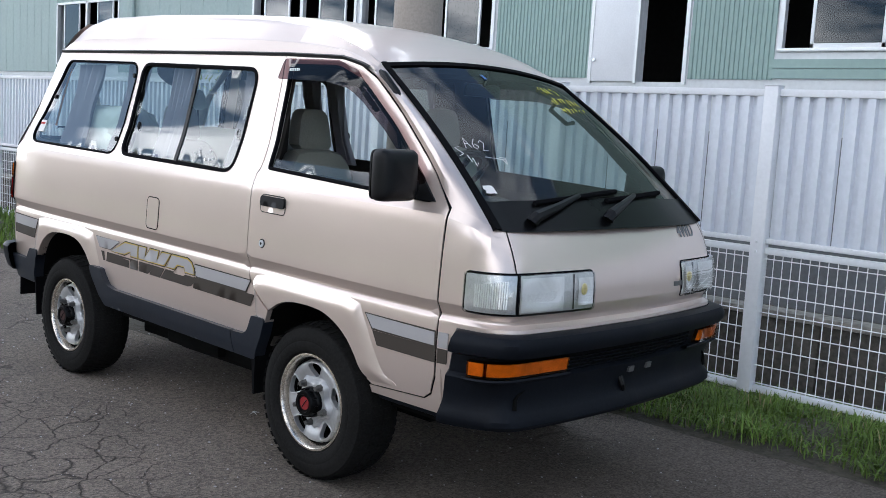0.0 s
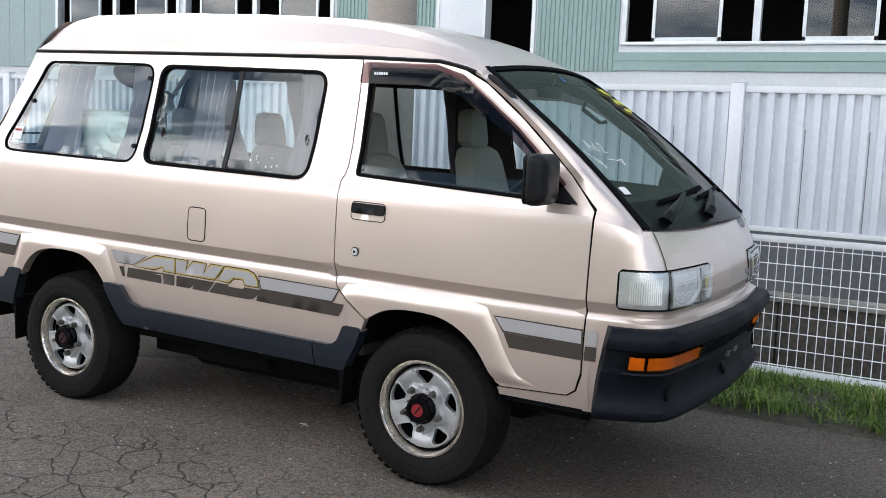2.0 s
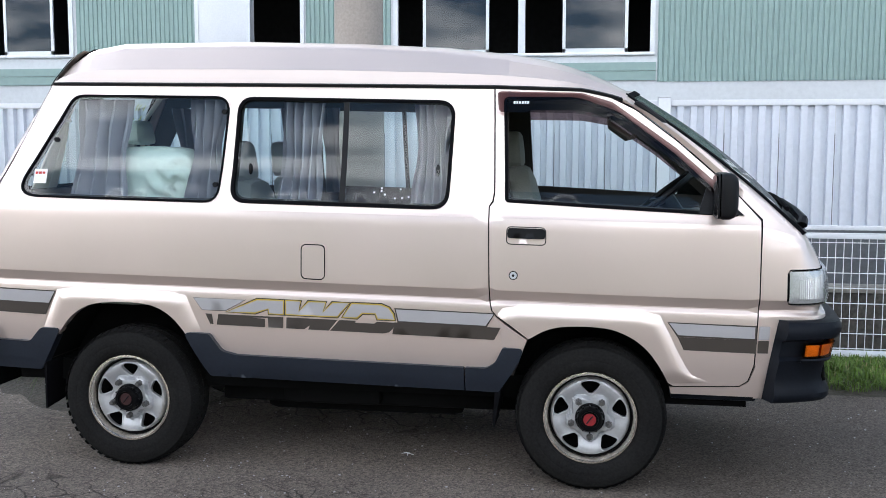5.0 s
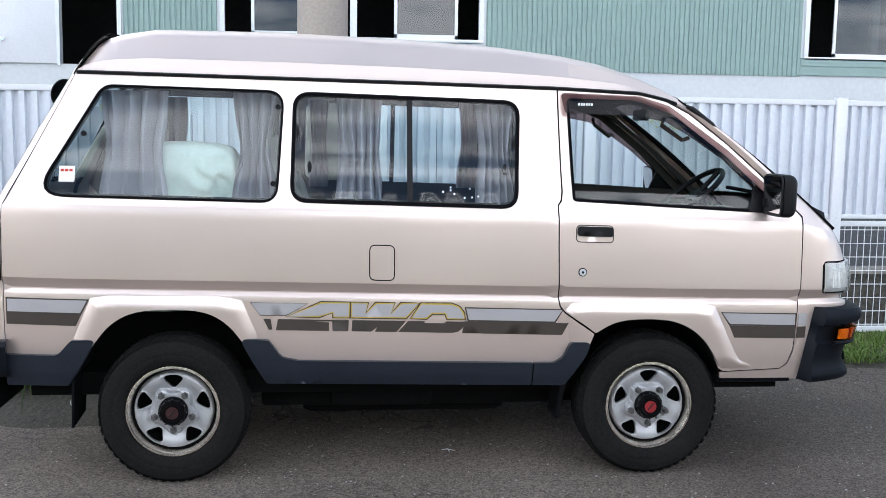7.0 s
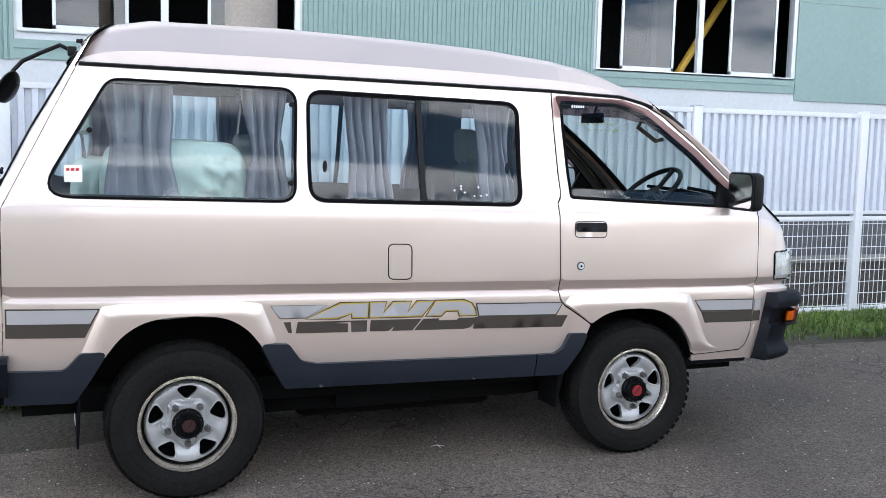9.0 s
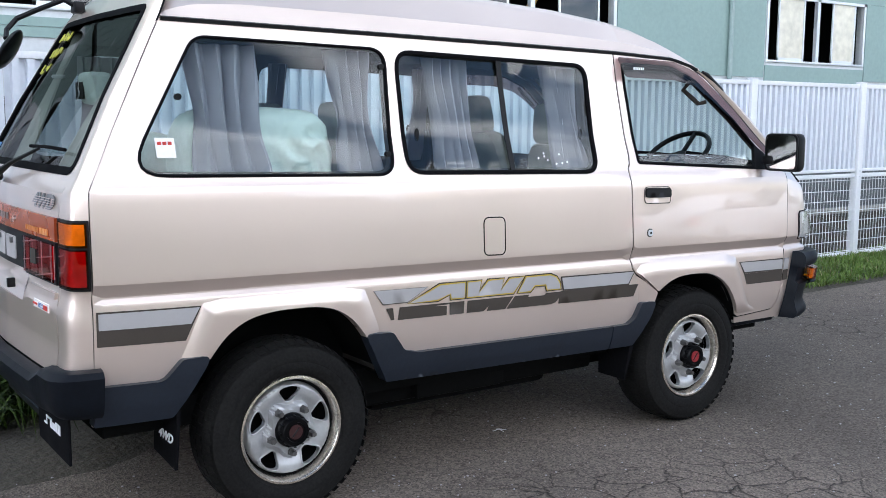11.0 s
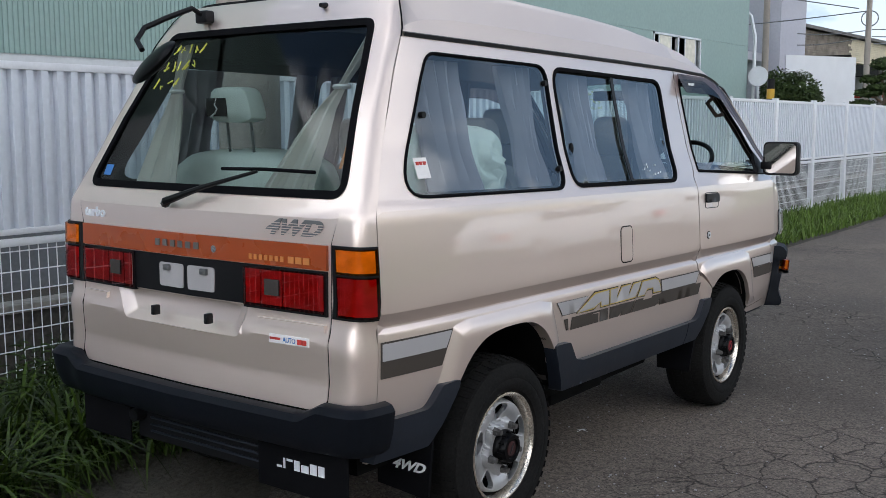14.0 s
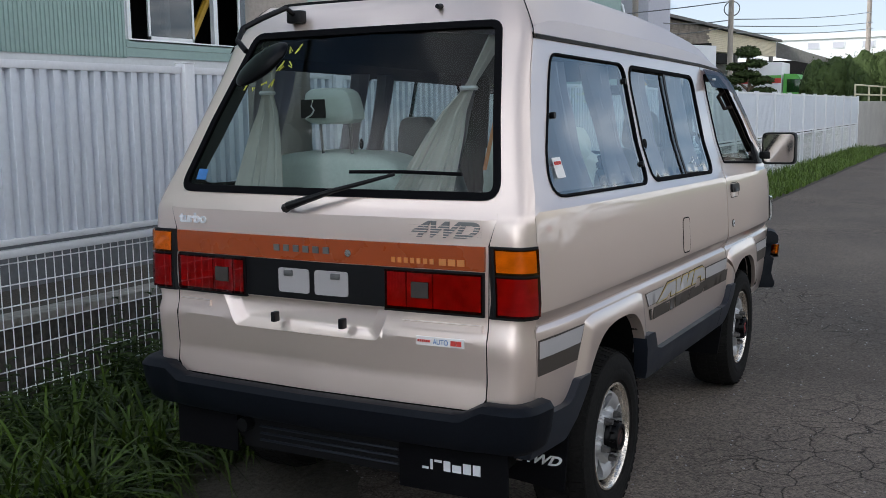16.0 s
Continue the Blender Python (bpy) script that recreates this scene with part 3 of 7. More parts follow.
box(bm, 12.04, BY - 0.02, 4.156, 31.25, BY + 0.004, BTOP)
for a, b in ((16.4, 19.95), (23.8, 27.2)):
    box(bm, a, BY - 0.02, 2.2, b, BY + 0.004, 2.66)
box(bm, 31.2, BY - 0.02, 0, 31.25, BY + 14, BTOP)
part("smooth_cladding", bm, TEAL, factory, "smooth pale green cladding")
for a, b in ((-13.2, -6.15), (-0.95, 2.92), (7.93, 12.0)):
    part("sill_board", bx(a - 0.05, BY - 0.03, 2.66, b + 0.02, BY + 0.004, 2.78), TEAL, factory)
    part("sill_board", bx(a - 0.05, BY - 0.022, 2.52, b + 0.02, BY + 0.004, 2.654), TEAL, factory)
# unseen mass added above the wall, so that its shadow covers the van
part("upper_storey", bx(-30, BY + 0.1, BTOP + 0.15, 31.2, BY + 13.8, 11.5), TEAL, factory, "unseen block added on top to shade the van")
bm = bmesh.new()
box(bm, -30, BY + 0.2, 0, 31.2, BY + 14, 0.1)
box(bm, -30, BY + 0.2, BTOP - 0.1, 31.25, BY + 14, BTOP + 0.15)
box(bm, -30, BY + 13.8, 0, 31.2, BY + 14, BTOP)
box(bm, -30.2, BY + 0.2, 0, -30, BY + 14, BTOP)
part("shell", bm, TEAL_D, factory)
# black sheet added behind the openings in place of unlit rooms
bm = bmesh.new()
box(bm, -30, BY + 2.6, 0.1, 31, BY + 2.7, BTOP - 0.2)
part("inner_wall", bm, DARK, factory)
for k, (a, b, z0, z1) in enumerate(WIN):
    if k == 3:
        continue
    win = part("window", bx(a, BY - 0.03, z0 - 0.05, b, BY + 0.06, z0, bev=0.006), SILVER, factory, "aluminium sliding window, partly open")
    bm = bmesh.new()
    for x in (a, (a + b) / 2 - 0.05, b - 0.07):
        box(bm, x, BY - 0.028, z0, x + (0.10 if x == (a + b) / 2 - 0.05 else 0.07), BY + 0.06, z1)
    box(bm, a, BY - 0.028, z1 - 0.06, b, BY + 0.06, z1)
    part("window_frame", bm, SILVER, win)
    for f0, f1 in ((0.116, 0.374), (0.655, 0.90)):
        for p0, p1 in ((a + f0 * (b - a), a + f1 * (b - a)),):
            bm = bmesh.new()
            box(bm, p0, BY + 0.0, z0, p0 + 0.045, BY + 0.03, z1 - 0.06)
            box(bm, p1 - 0.045, BY + 0.0, z0, p1, BY + 0.03, z1 - 0.06)
            box(bm, p0, BY + 0.0, z0, p1, BY + 0.03, z0 + 0.06)
            part("sash", bm, SILVER, win)
            part("pane", bx(p0 + 0.04, BY + 0.012, z0 + 0.05, p1 - 0.04, BY + 0.018, z1 - 0.06), FROST if k > 5 else PANE, win)
door = part("door", bx(-4.04, BY - 0.03, 2.45, -3.24, BY + 0.02, 4.6, bev=0.005), WHITE, factory, "white steel door beside a dark opening")
bm = bmesh.new()
box(bm, -4.10, BY - 0.04, 2.42, -4.04, BY + 0.06, 4.7)
box(bm, -3.25, BY - 0.04, 2.42, -3.20, BY + 0.06, 4.7)
box(bm, -2.40, BY - 0.04, 2.42, -2.34, BY + 0.06, 4.7)
part("door_frame", bm, SILVER, door)
bm = bmesh.new()
cyl(bm, (-3.98, BY - 0.08, 2.78), (-3.98, BY - 0.03, 2.78), 0.03, seg=12)
part("knob", bm, CHROME, door)
part("beam", bx(9.3, BY + 0.5, 2.7, 9.42, BY + 0.6, 4.4), TEAL_D, factory)
bm = bmesh.new()
cyl(bm, (9.8, BY + 0.6, 2.6), (11.2, BY + 0.7, 4.6), 0.07, seg=8)
part("brace", bm, YELLOW, factory, "yellow painted brace inside")
for x in (-18.2, 15.2):
    bm = bmesh.new()
    cyl(bm, (x, BY - 0.08, 0), (x, BY - 0.08, BTOP), 0.05, seg=10)
    part("downpipe", bm, TEAL_D, factory)

part("plinth", bx(-30, BY - 0.06, 0, 31.2, BY + 0.004, 1.75), PLINTH, factory, "grey plinth wall")

# ---- utility pole beside the van ----
pole = thing("utility_pole", "round beige concrete utility pole on the verge", "utility pole", pose(0.635, 1.28, 0))
bm = bmesh.new()
cyl(bm, (0, 0, -0.05), (0, 0, 9), 0.172, 0.14, seg=32)
part("shaft", bm, POLE, pole)


# ---- the van ----
ZS = [0.30, 0.42, 0.50, 0.60, 0.70, 0.80, 0.858, 0.865, 0.873, 0.880, 0.886, 0.932, 0.94, 1.0, 1.1, 1.2, 1.235, 1.262, 1.285, 1.46, 1.70, 1.88, 2.1]
WS = [0.735, 0.780, 0.808, 0.826, 0.834, 0.837, 0.8365, 0.8345, 0.829, 0.8245, 0.824, 0.850, 0.8505, 0.848, 0.843, 0.836, 0.833, 0.829, 0.815, 0.755, 0.700, 0.668, 0.62]


def half(x, z):
    """Half the body's width at a place along it and a height."""
    w = float(np.interp(z + 0.0172 * x - 0.014, ZS, WS))
    if x > 2.2:
        w -= 0.03 * ((x - 2.2) / 0.88) ** 2
    if x < -0.3:
        w -= 0.022 * ((-0.3 - x) / 0.45) ** 2
    return w


def side(s, lift=0.0):
    """Maps (x, z, depth) onto the body's side; s is -1 or 1."""
    def fn(x, z, d):
        return (x, s * (half(x, z) + lift + d), z)
    return fn


KINKS = [0.858, 0.865, 0.873, 0.880, 0.886, 0.909, 0.932, 0.94, 1.235, 1.262, 1.285]
ROWS = sorted([0.44 + 0.035 * k for k in range(44) if min(abs(0.44 + 0.035 * k - q) for q in KINKS) > 0.009] + KINKS)


def level(poly):
    """Outline points in heights that follow the body's slightly falling creases."""
    return [(x, z + 0.0172 * x - 0.014) for x, z in poly]


def unlevel(fn):
    return lambda x, w, d: fn(x, w - 0.0172 * x + 0.014, d)


def skin(outline, holes, fn, flip, thick=0.02):
    """A body panel meshed along the creases."""
    return panel(bmesh.new(), level(outline), [level(h) for h in holes], unlevel(fn), 0.035, ROWS, thick, flip=flip)


def swell(s, outline, rim, high):
    """Side face that rises softly from an outer rim line."""
    A, B = np.array(rim[:-1]), np.array(rim[1:])

    def fn(x, z, d):
        ab, ap = B - A, np.array((x, z)) - A
        t = np.clip((ap * ab).sum(1) / (ab * ab).sum(1), 0, 1)
        r = min(1.0, float(np.hypot(*(ap - ab * t[:, None]).T).min()) / 0.075)
        return (x, s * (float(np.interp(z, [0.4, 0.72, 0.80, 0.86, 0.90], [half(x, 0.72) - 0.02, half(x, 0.72), half(x, 0.80), half(x, 0.80), half(x, 0.80) - 0.006])) + (high + 0.004) * math.sin(r * math.pi / 2) - 0.004 + d), z)
    return fn


van = thing("van", "champagne beige four-wheel-drive passenger van with striped sides", "van")

QUARTER = rounded([(-0.332, 1.820), (0.480, 1.806), (0.451, 1.303), (-0.622, 1.326)], [0.085, 0.075, 0.075, 0.080])
SLIDER = rounded([(0.530, 1.802), (1.585, 1.778), (1.568, 1.285), (0.518, 1.308)], [0.075] * 4)
DOORWIN = rounded([(1.822, 1.795), (2.16, 1.79), (2.34, 1.725), (2.60, 1.53), (2.885, 1.268), (1.842, 1.322)], [0.02, 0.25, 0.25, 0.5, 0.01, 0.015])
REAR_ARCH = [(0.405, 0.47), (0.355, 0.57), (0.295, 0.665), (0.23, 0.745), (0.15, 0.795), (0.05, 0.812), (-0.10, 0.812), (-0.21, 0.795), (-0.30, 0.74), (-0.365, 0.655), (-0.42, 0.57), (-0.48, 0.47)]
FRONT_ARCH = [(2.61, 0.44), (2.58, 0.50), (2.545, 0.585), (2.49, 0.66), (2.42, 0.715), (2.33, 0.752), (2.22, 0.760), (2.11, 0.757), (2.03, 0.738), (1.955, 0.69), (1.910, 0.60), (1.835, 0.47)]
DOOR = [(1.776, 1.838), (1.790, 1.36), (1.784, 1.315), (1.768, 1.295), (1.770, 1.10), (1.776, 0.86), (1.785, 0.82), (1.81, 0.79), (1.955, 0.695)] + FRONT_ARCH[8:1:-1] + \
    [(2.545, 0.585), (2.585, 0.505), (2.61, 0.490), (2.90, 0.500), (2.935, 0.525), (2.958, 0.60), (2.970, 0.90), (2.972, 1.245), (2.90, 1.325), (2.854, 1.375), (2.608, 1.592), (2.42, 1.735), (2.30, 1.795), (2.18, 1.822), (1.98, 1.835)]
BODY = [(-0.762, 0.45), (-0.760, 1.20), (-0.757, 1.277), (-0.452, 1.878), (0.5, 1.866), (1.14, 1.857), (1.769, 1.846), (1.783, 1.36), (1.777, 1.32), (1.762, 1.298), (1.764, 1.10), (1.770, 0.86), (1.779, 0.817), (1.806, 0.784), (1.948, 0.688),
        (1.910, 0.60), (1.835, 0.47)] + REAR_ARCH
FLARE_R = rounded([(0.375, 0.60), (0.345, 0.58), (0.295, 0.665), (0.23, 0.745), (0.15, 0.795), (0.05, 0.812), (-0.10, 0.812), (-0.21, 0.795), (-0.30, 0.74), (-0.365, 0.655), (-0.415, 0.58), (-0.50, 0.60), (-0.46, 0.69), (-0.385, 0.872), (-0.30, 0.889), (0.20, 0.88), (0.30, 0.858), (0.37, 0.69)], [0.01, 0.01] + [0.6] * 9 + [0.01, 0.01, 0.2, 0.12, 0.12, 0.12, 0.12, 0.2], 4)
FLARE_D = rounded([(1.955, 0.692)] + FRONT_ARCH[8:1:-1] + [(2.545, 0.585), (2.588, 0.503), (2.775, 0.510), (2.69, 0.545), (2.635, 0.66), (2.55, 0.825), (2.46, 0.845), (1.92, 0.853), (1.832, 0.842), (1.80, 0.806)], [0.01] + [0.6] * 7 + [0.2, 0.01, 0.01, 0.12, 0.25, 0.14, 0.14, 0.14, 0.08, 0.02], 4)
RIM_R = [(-0.50, 0.60), (-0.46, 0.69), (-0.385, 0.872), (-0.30, 0.889), (0.20, 0.88), (0.30, 0.858), (0.37, 0.69), (0.36, 0.60)]
RIM_D = [(2.588, 0.503), (2.775, 0.510), (2.73, 0.525), (2.69, 0.552), (2.665, 0.60), (2.635, 0.66), (2.55, 0.825), (2.46, 0.845), (1.92, 0.853), (1.832, 0.842), (1.80, 0.806)]
RIM_B = [(1.806, 0.784), (1.83, 0.60)]
FLARE_B = rounded([(1.806, 0.784), (1.948, 0.688), (1.915, 0.60), (1.83, 0.60)], 0.008, 3)
CLAD_MID = rounded([(0.285, 0.675), (0.415, 0.668), (0.475, 0.585), (0.55, 0.568), (1.655, 0.548), (1.655, 0.434), (0.405, 0.455), (0.345, 0.56)], [0.02, 0.02, 0.05, 0.05, 0.004, 0.004, 0.02, 0.2], 3)
CLAD_END = rounded([(1.661, 0.548), (1.76, 0.548), (1.80, 0.575), (1.835, 0.648), (1.935, 0.648), (1.905, 0.57), (1.815, 0.431), (1.661, 0.434)], [0.004, 0.05, 0.05, 0.02, 0.02, 0.2, 0.02, 0.004], 3)
CLAD_REAR = rounded([(-0.355, 0.675), (-0.465, 0.672), (-0.53, 0.600), (-0.765, 0.605), (-0.765, 0.455), (-0.49, 0.452), (-0.415, 0.57)], [0.02, 0.03, 0.05, 0.004, 0.004, 0.02, 0.2], 3)


def stripe_top(x):
    return 0.864 - 0.0235 * (x + 0.68)


def stripe_mid(x):
    return 0.794 - 0.0222 * (x + 0.68)


def stripe_low(x):
    return 0.742 - 0.0245 * (x + 0.68)


def band(lo, hi, x0, x1, sk0=0.0, sk1=0.0):
    """A slanted stripe piece between two height functions."""
    return [(x0 + sk0, lo(x0)), (x1 + sk1, lo(x1)), (x1, hi(x1)), (x0, hi(x0))]


def outlined(poly, fn, fill, line, parent, w=0.009, label=""):
    bm = bmesh.new()
    panel(bm, poly, [], fn, 0.05, None, 0.0015)
    part("decal_edge", bm, line, parent)
    bm = bmesh.new()
    panel(bm, offset_poly(poly, -w), [], lambda x, z, d: fn(x, z, d + 0.0012), 0.05, None, 0.001)
    part("decal", bm, fill, parent, label)


for s in (-1, 1):
    f, fl = side(s), s < 0
    bm = skin(BODY, [QUARTER, SLIDER], f, not fl)
    body = part("body_side", bm, PAINT, van, "champagne beige metallic side panel", sharp=0.3)
    bm = skin(DOOR, [DOORWIN], side(s, 0.001), not fl)
    door = part("front_door", bm, PAINT, van, "champagne beige front door", sharp=0.3)
    part("door_gap", gasket(bmesh.new(), DOOR, side(s, -0.004), 0.005, 0.0015, 0.001, -0.02), VOID, door)
    part("gap_seal", panel(bmesh.new(), [(2.94, 0.46), (3.01, 0.46), (3.01, 1.25), (2.94, 1.25)], [], side(s, -0.030), 0.05, None, 0, flip=not fl), VOID, van)
    part("sill_strip", panel(bmesh.new(), [(2.592, 0.484), (2.60, 0.452), (2.99, 0.446), (2.99, 0.63), (2.968, 0.60), (2.941, 0.52), (2.902, 0.494), (2.62, 0.484)], [], side(s, -0.002), 0.04, None, 0.02, flip=not fl), PAINT, van)
    for poly, rim, par, nm in ((FLARE_R, RIM_R, body, "wheel_arch_flare"), (FLARE_D, RIM_D, door, "wheel_arch_flare"), (FLARE_B, RIM_B, body, "flare_end")):
        part(nm, panel(bmesh.new(), poly, [], swell(s, poly, rim, 0.020), 0.014, None, 0.05, flip=not fl), PAINT, par)
    for poly in (CLAD_MID, CLAD_END, CLAD_REAR):
        part("sill_cladding", panel(bmesh.new(), poly, [], side(s, 0.030), 0.02, None, 0.06, flip=not fl), NAVY, van, "dark navy plastic sill cladding")
    for poly, nm in ((QUARTER, "quarter_window"), (SLIDER, "sliding_window")):
        gk = part(nm, gasket(bmesh.new(), poly, f, 0.005 if poly is QUARTER else 0.007, 0.005 if poly is QUARTER else 0.010), RUBBER, van, "tinted side window in black rubber")
        if poly is QUARTER:
            part("pane", panel(bmesh.new(), offset_poly(poly, -0.006), [], side(s, -0.004), 0.06, None, 0, flip=not fl), GLASS, gk)
        else:
            for lo, hi, dp in ((0.5, 1.075, -0.012), (1.055, 1.6, -0.004)):
                pl = [(min(max(x, lo), hi), z) for x, z in offset_poly(poly, -0.008)]
                cl = [pl[0]]
                for q in pl[1:]:
                    if math.dist(q, cl[-1]) > 0.004:
                        cl.append(q)
                part("pane", panel(bmesh.new(), cl, [], side(s, dp), 0.06, None, 0, flip=not fl), GLASS, gk)
            bm = bmesh.new()
            loft(bm, [[(1.052, s * (half(1.06, z) - 0.004), z), (1.052, s * (half(1.06, z) + 0.001), z), (1.078, s * (half(1.06, z) + 0.001), z), (1.078, s * (half(1.06, z) - 0.004), z)] for z in np.linspace(1.30, 1.79, 8)])
            part("divider", bm, BLACK, gk)
            for x in (0.60, 1.515):
                bm = bmesh.new()
                bmesh.ops.create_uvsphere(bm, u_segments=10, v_segments=8, radius=1, matrix=Matrix.Translation((x, s * (half(x, 1.46) - 0.014), 1.46)) @ Matrix.Diagonal((0.011, 0.012, 0.028, 1)))
                part("latch", bm, BLACK, gk)
    gk = part("door_window", gasket(bmesh.new(), DOORWIN, side(s, 0.001), 0.006, 0.008), RUBBER, van, "front door window in black rubber")
    if s > 0:
        part("pane", panel(bmesh.new(), offset_poly(DOORWIN, -0.004), [], side(s, -0.006), 0.06, None, 0), GLASS, gk)
    else:
        part("pane", panel(bmesh.new(), [(1.84, 1.365), (2.66, 1.345), (2.76, 1.285), (1.844, 1.325)], [], side(s, -0.006), 0.06, None, 0, flip=not fl), GLASS, gk)
    # stripes
    g = side(s, 0.003)
    if s > 0:
        g = (lambda h: lambda x, z, d: h(x, z, d))(g)
    if s < 0:
        outlined(band(stripe_mid, stripe_top, -0.752, -0.385, 0, -0.035), g, DECAL_L, DECAL_D, body)
        part("dark_stripe", panel(bmesh.new(), band(stripe_low, stripe_mid, -0.752, -0.42, 0, -0.025), [], g, 0.05, None, 0.001), DECAL_D, body, "brown grey stripe")
        outlined(band(stripe_mid, stripe_top, 1.325, 1.80, 0.015, -0.04), g, DECAL_L, DECAL_D, body)
        part("dark_stripe", panel(bmesh.new(), band(stripe_low, stripe_mid, 1.325, 1.825, -0.01, -0.03), [], g, 0.05, None, 0.001), DECAL_D, body, "brown grey stripe")
        outlined(band(stripe_mid, stripe_top, 2.575, 2.965, 0.045, 0.0), g, DECAL_L, DECAL_D, door)
        part("dark_stripe", panel(bmesh.new(), band(stripe_low, stripe_mid, 2.622, 2.965, 0.028, 0), [], g, 0.05, None, 0.001), DECAL_D, door, "brown grey stripe")


def plan(pts, r, n=26):
    """Points evenly spread along a polyline with rounded corners."""
    p = [Vector(pts[0])]
    for i in range(1, len(pts) - 1):
        a, c, b = Vector(pts[i - 1]), Vector(pts[i]), Vector(pts[i + 1])
        d = min(r, (a - c).length * 0.6, (b - c).length * 0.6)
        p0, p1 = c + (a - c).normalized() * d, c + (b - c).normalized() * d
        for k in range(9):
            t = k / 8
            p.append(p0 * (1 - t) ** 2 + c * 2 * t * (1 - t) + p1 * t * t)
    p.append(Vector(pts[-1]))
    d = np.concatenate([[0], np.cumsum([(b - a).length for a, b in zip(p, p[1:])])])
    q = np.linspace(0, d[-1], n)
    return list(zip(np.interp(q, d, [v.x for v in p]), np.interp(q, d, [v.y for v in p])))


# front end: height by height, from the door's front edge round the corner to the middle
FZ = [0.44, 0.60, 0.70, 0.79, 0.808, 0.822, 0.835, 0.86, 0.90, 0.95, 1.00, 1.06, 1.12, 1.17, 1.21, 1.26]
FX = [3.25, 3.27, 3.29, 3.315, 3.335, 3.333, 3.306, 3.312, 3.322, 3.320, 3.314, 3.298, 3.268, 3.235, 3.205, 3.165]


def door_edge(z):
    """Where the nose begins, just ahead of the door's front edge."""
    return float(np.interp(z, [0.44, 0.60, 0.90, 1.25], [2.964, 2.964, 2.976, 2.978]))


def front_plan(z, lift=0.0, n=26):
    xf = float(np.interp(z, FZ, FX)) + lift
    w = half(3.0, z) + lift
    return plan([(door_edge(z), -w), (xf - 0.062, -(w - 0.032)), (xf - 0.015, -0.40), (xf, 0)], 0.14, n)


def front_at(a, z, lift=0.0):
    """A place on the front end: a runs from the door's edge (0) to the middle (1) and round to the other side (2)."""
    c = front_plan(z, lift, 60)
    k = a if a <= 1 else 2 - a
    x = np.interp(k * 59, range(60), [p[0] for p in c])
    y = np.interp(k * 59, range(60), [p[1] for p in c])
    return Vector((x, y if a <= 1 else -y, z))


def patch(bm, fn, a0, a1, z0, z1, na, nz, lift, thick):
    """A raised block on a curved face given by fn(a, z, lift)."""
    A, Z = np.linspace(a0, a1, na), np.linspace(z0, z1, nz)
    top = [[bm.verts.new(fn(a, z, lift)) for a in A] for z in Z]
    for i in range(nz - 1):
        for k in range(na - 1):
            bm.faces.new((top[i][k], top[i][k + 1], top[i + 1][k + 1], top[i + 1][k]))
    ring = [(0, k) for k in range(na)] + [(i, na - 1) for i in range(1, nz)] + [(nz - 1, k) for k in range(na - 2, -1, -1)] + [(i, 0) for i in range(nz - 2, 0, -1)]
    low = [bm.verts.new(fn(A[k], Z[i], lift - thick)) for i, k in ring]
    for j in range(len(ring)):
        i, k = ring[j]
        i2, k2 = ring[(j + 1) % len(ring)]
        bm.faces.new((low[j], low[(j + 1) % len(ring)], top[i2][k2], top[i][k]))
    return bm


def nose_top(a):
    k = a if a <= 1 else 2 - a
    return float(np.interp(k, [0, 0.12, 0.2, 0.27, 0.34, 1], [1.262, 1.262, 1.24, 1.195, 1.185, 1.196]))


def nose_at(a, z, lift=0.0):
    """The nose skin; its upper corners swell out to carry the pillars and the screen."""
    k = a if a <= 1 else 2 - a
    p = front_at(a, z if z < 1.0 else 1.0 + (nose_top(a) - 1.0) * (z - 1.0) / 0.26, lift)
    if k < 0.40 and z > 1.02:
        A5 = [0, 0.12, 0.20, 0.27, 0.34, 0.40]
        e = front_at(k, nose_top(k))
        t = Vector((float(np.interp(k, A5, [2.980, 3.083, 3.142, 3.170, 3.183, 3.188])), float(np.interp(k, A5, [-0.785, -0.762, -0.743, -0.706, -0.628, -0.560])), float(np.interp(k, A5, [1.255, 1.228, 1.200, 1.187, 1.184, 1.186]))))
        w = min(1.0, (z - 1.02) / 0.24)
        c = (t - e) * (w * w * (3 - 2 * w))
        p = p + (c if a <= 1 else Vector((c.x, -c.y, c.z)))
    return p


bm = bmesh.new()
AA = np.linspace(0, 2, 97)
loft(bm, [[nose_at(a, z) for a in AA] for z in sorted({*FZ, 0.828, 0.842, 0.848, 0.894, 0.902, 1.06, 1.10, 1.14, 1.18, 1.22})])
nose = part("front_panel", bm, PAINT, van, "champagne beige nose panel", sharp=0.3)

for zf0, zf1, mt in ((stripe_mid, stripe_top, DECAL_L), (stripe_low, stripe_mid, DECAL_D)):
    z0, z1 = zf0(2.98) + 0.002, zf1(2.98) - 0.002
    part("stripe_end", patch(bmesh.new(), front_at, 0.006, 0.052, z0, z1, 5, 2, 0.0045, 0.0035), mt, nose)

# windscreen
def screen_edge(v):
    """Bottom and top points of the windscreen, v from -1 (right side) to 1."""
    k = abs(v)
    bot = Vector((3.245 - 0.085 * k ** 2.2, 0.735 * v, 1.190 - 0.008 * k + (0.01 if k > 0.95 else 0)))
    top = Vector((2.43 - 0.05 * k ** 2, 0.625 * v, 1.845 - 0.04 * k ** 2))
    return bot, top


def screen(v, h, d=0.0):
    b, t = screen_edge(v)
    bulge = Vector((0.8, 0, 0.6)).normalized()
    return b.lerp(t, h) + bulge * (0.045 * math.sin(math.pi * h) * (1 - 0.5 * v * v) + d)


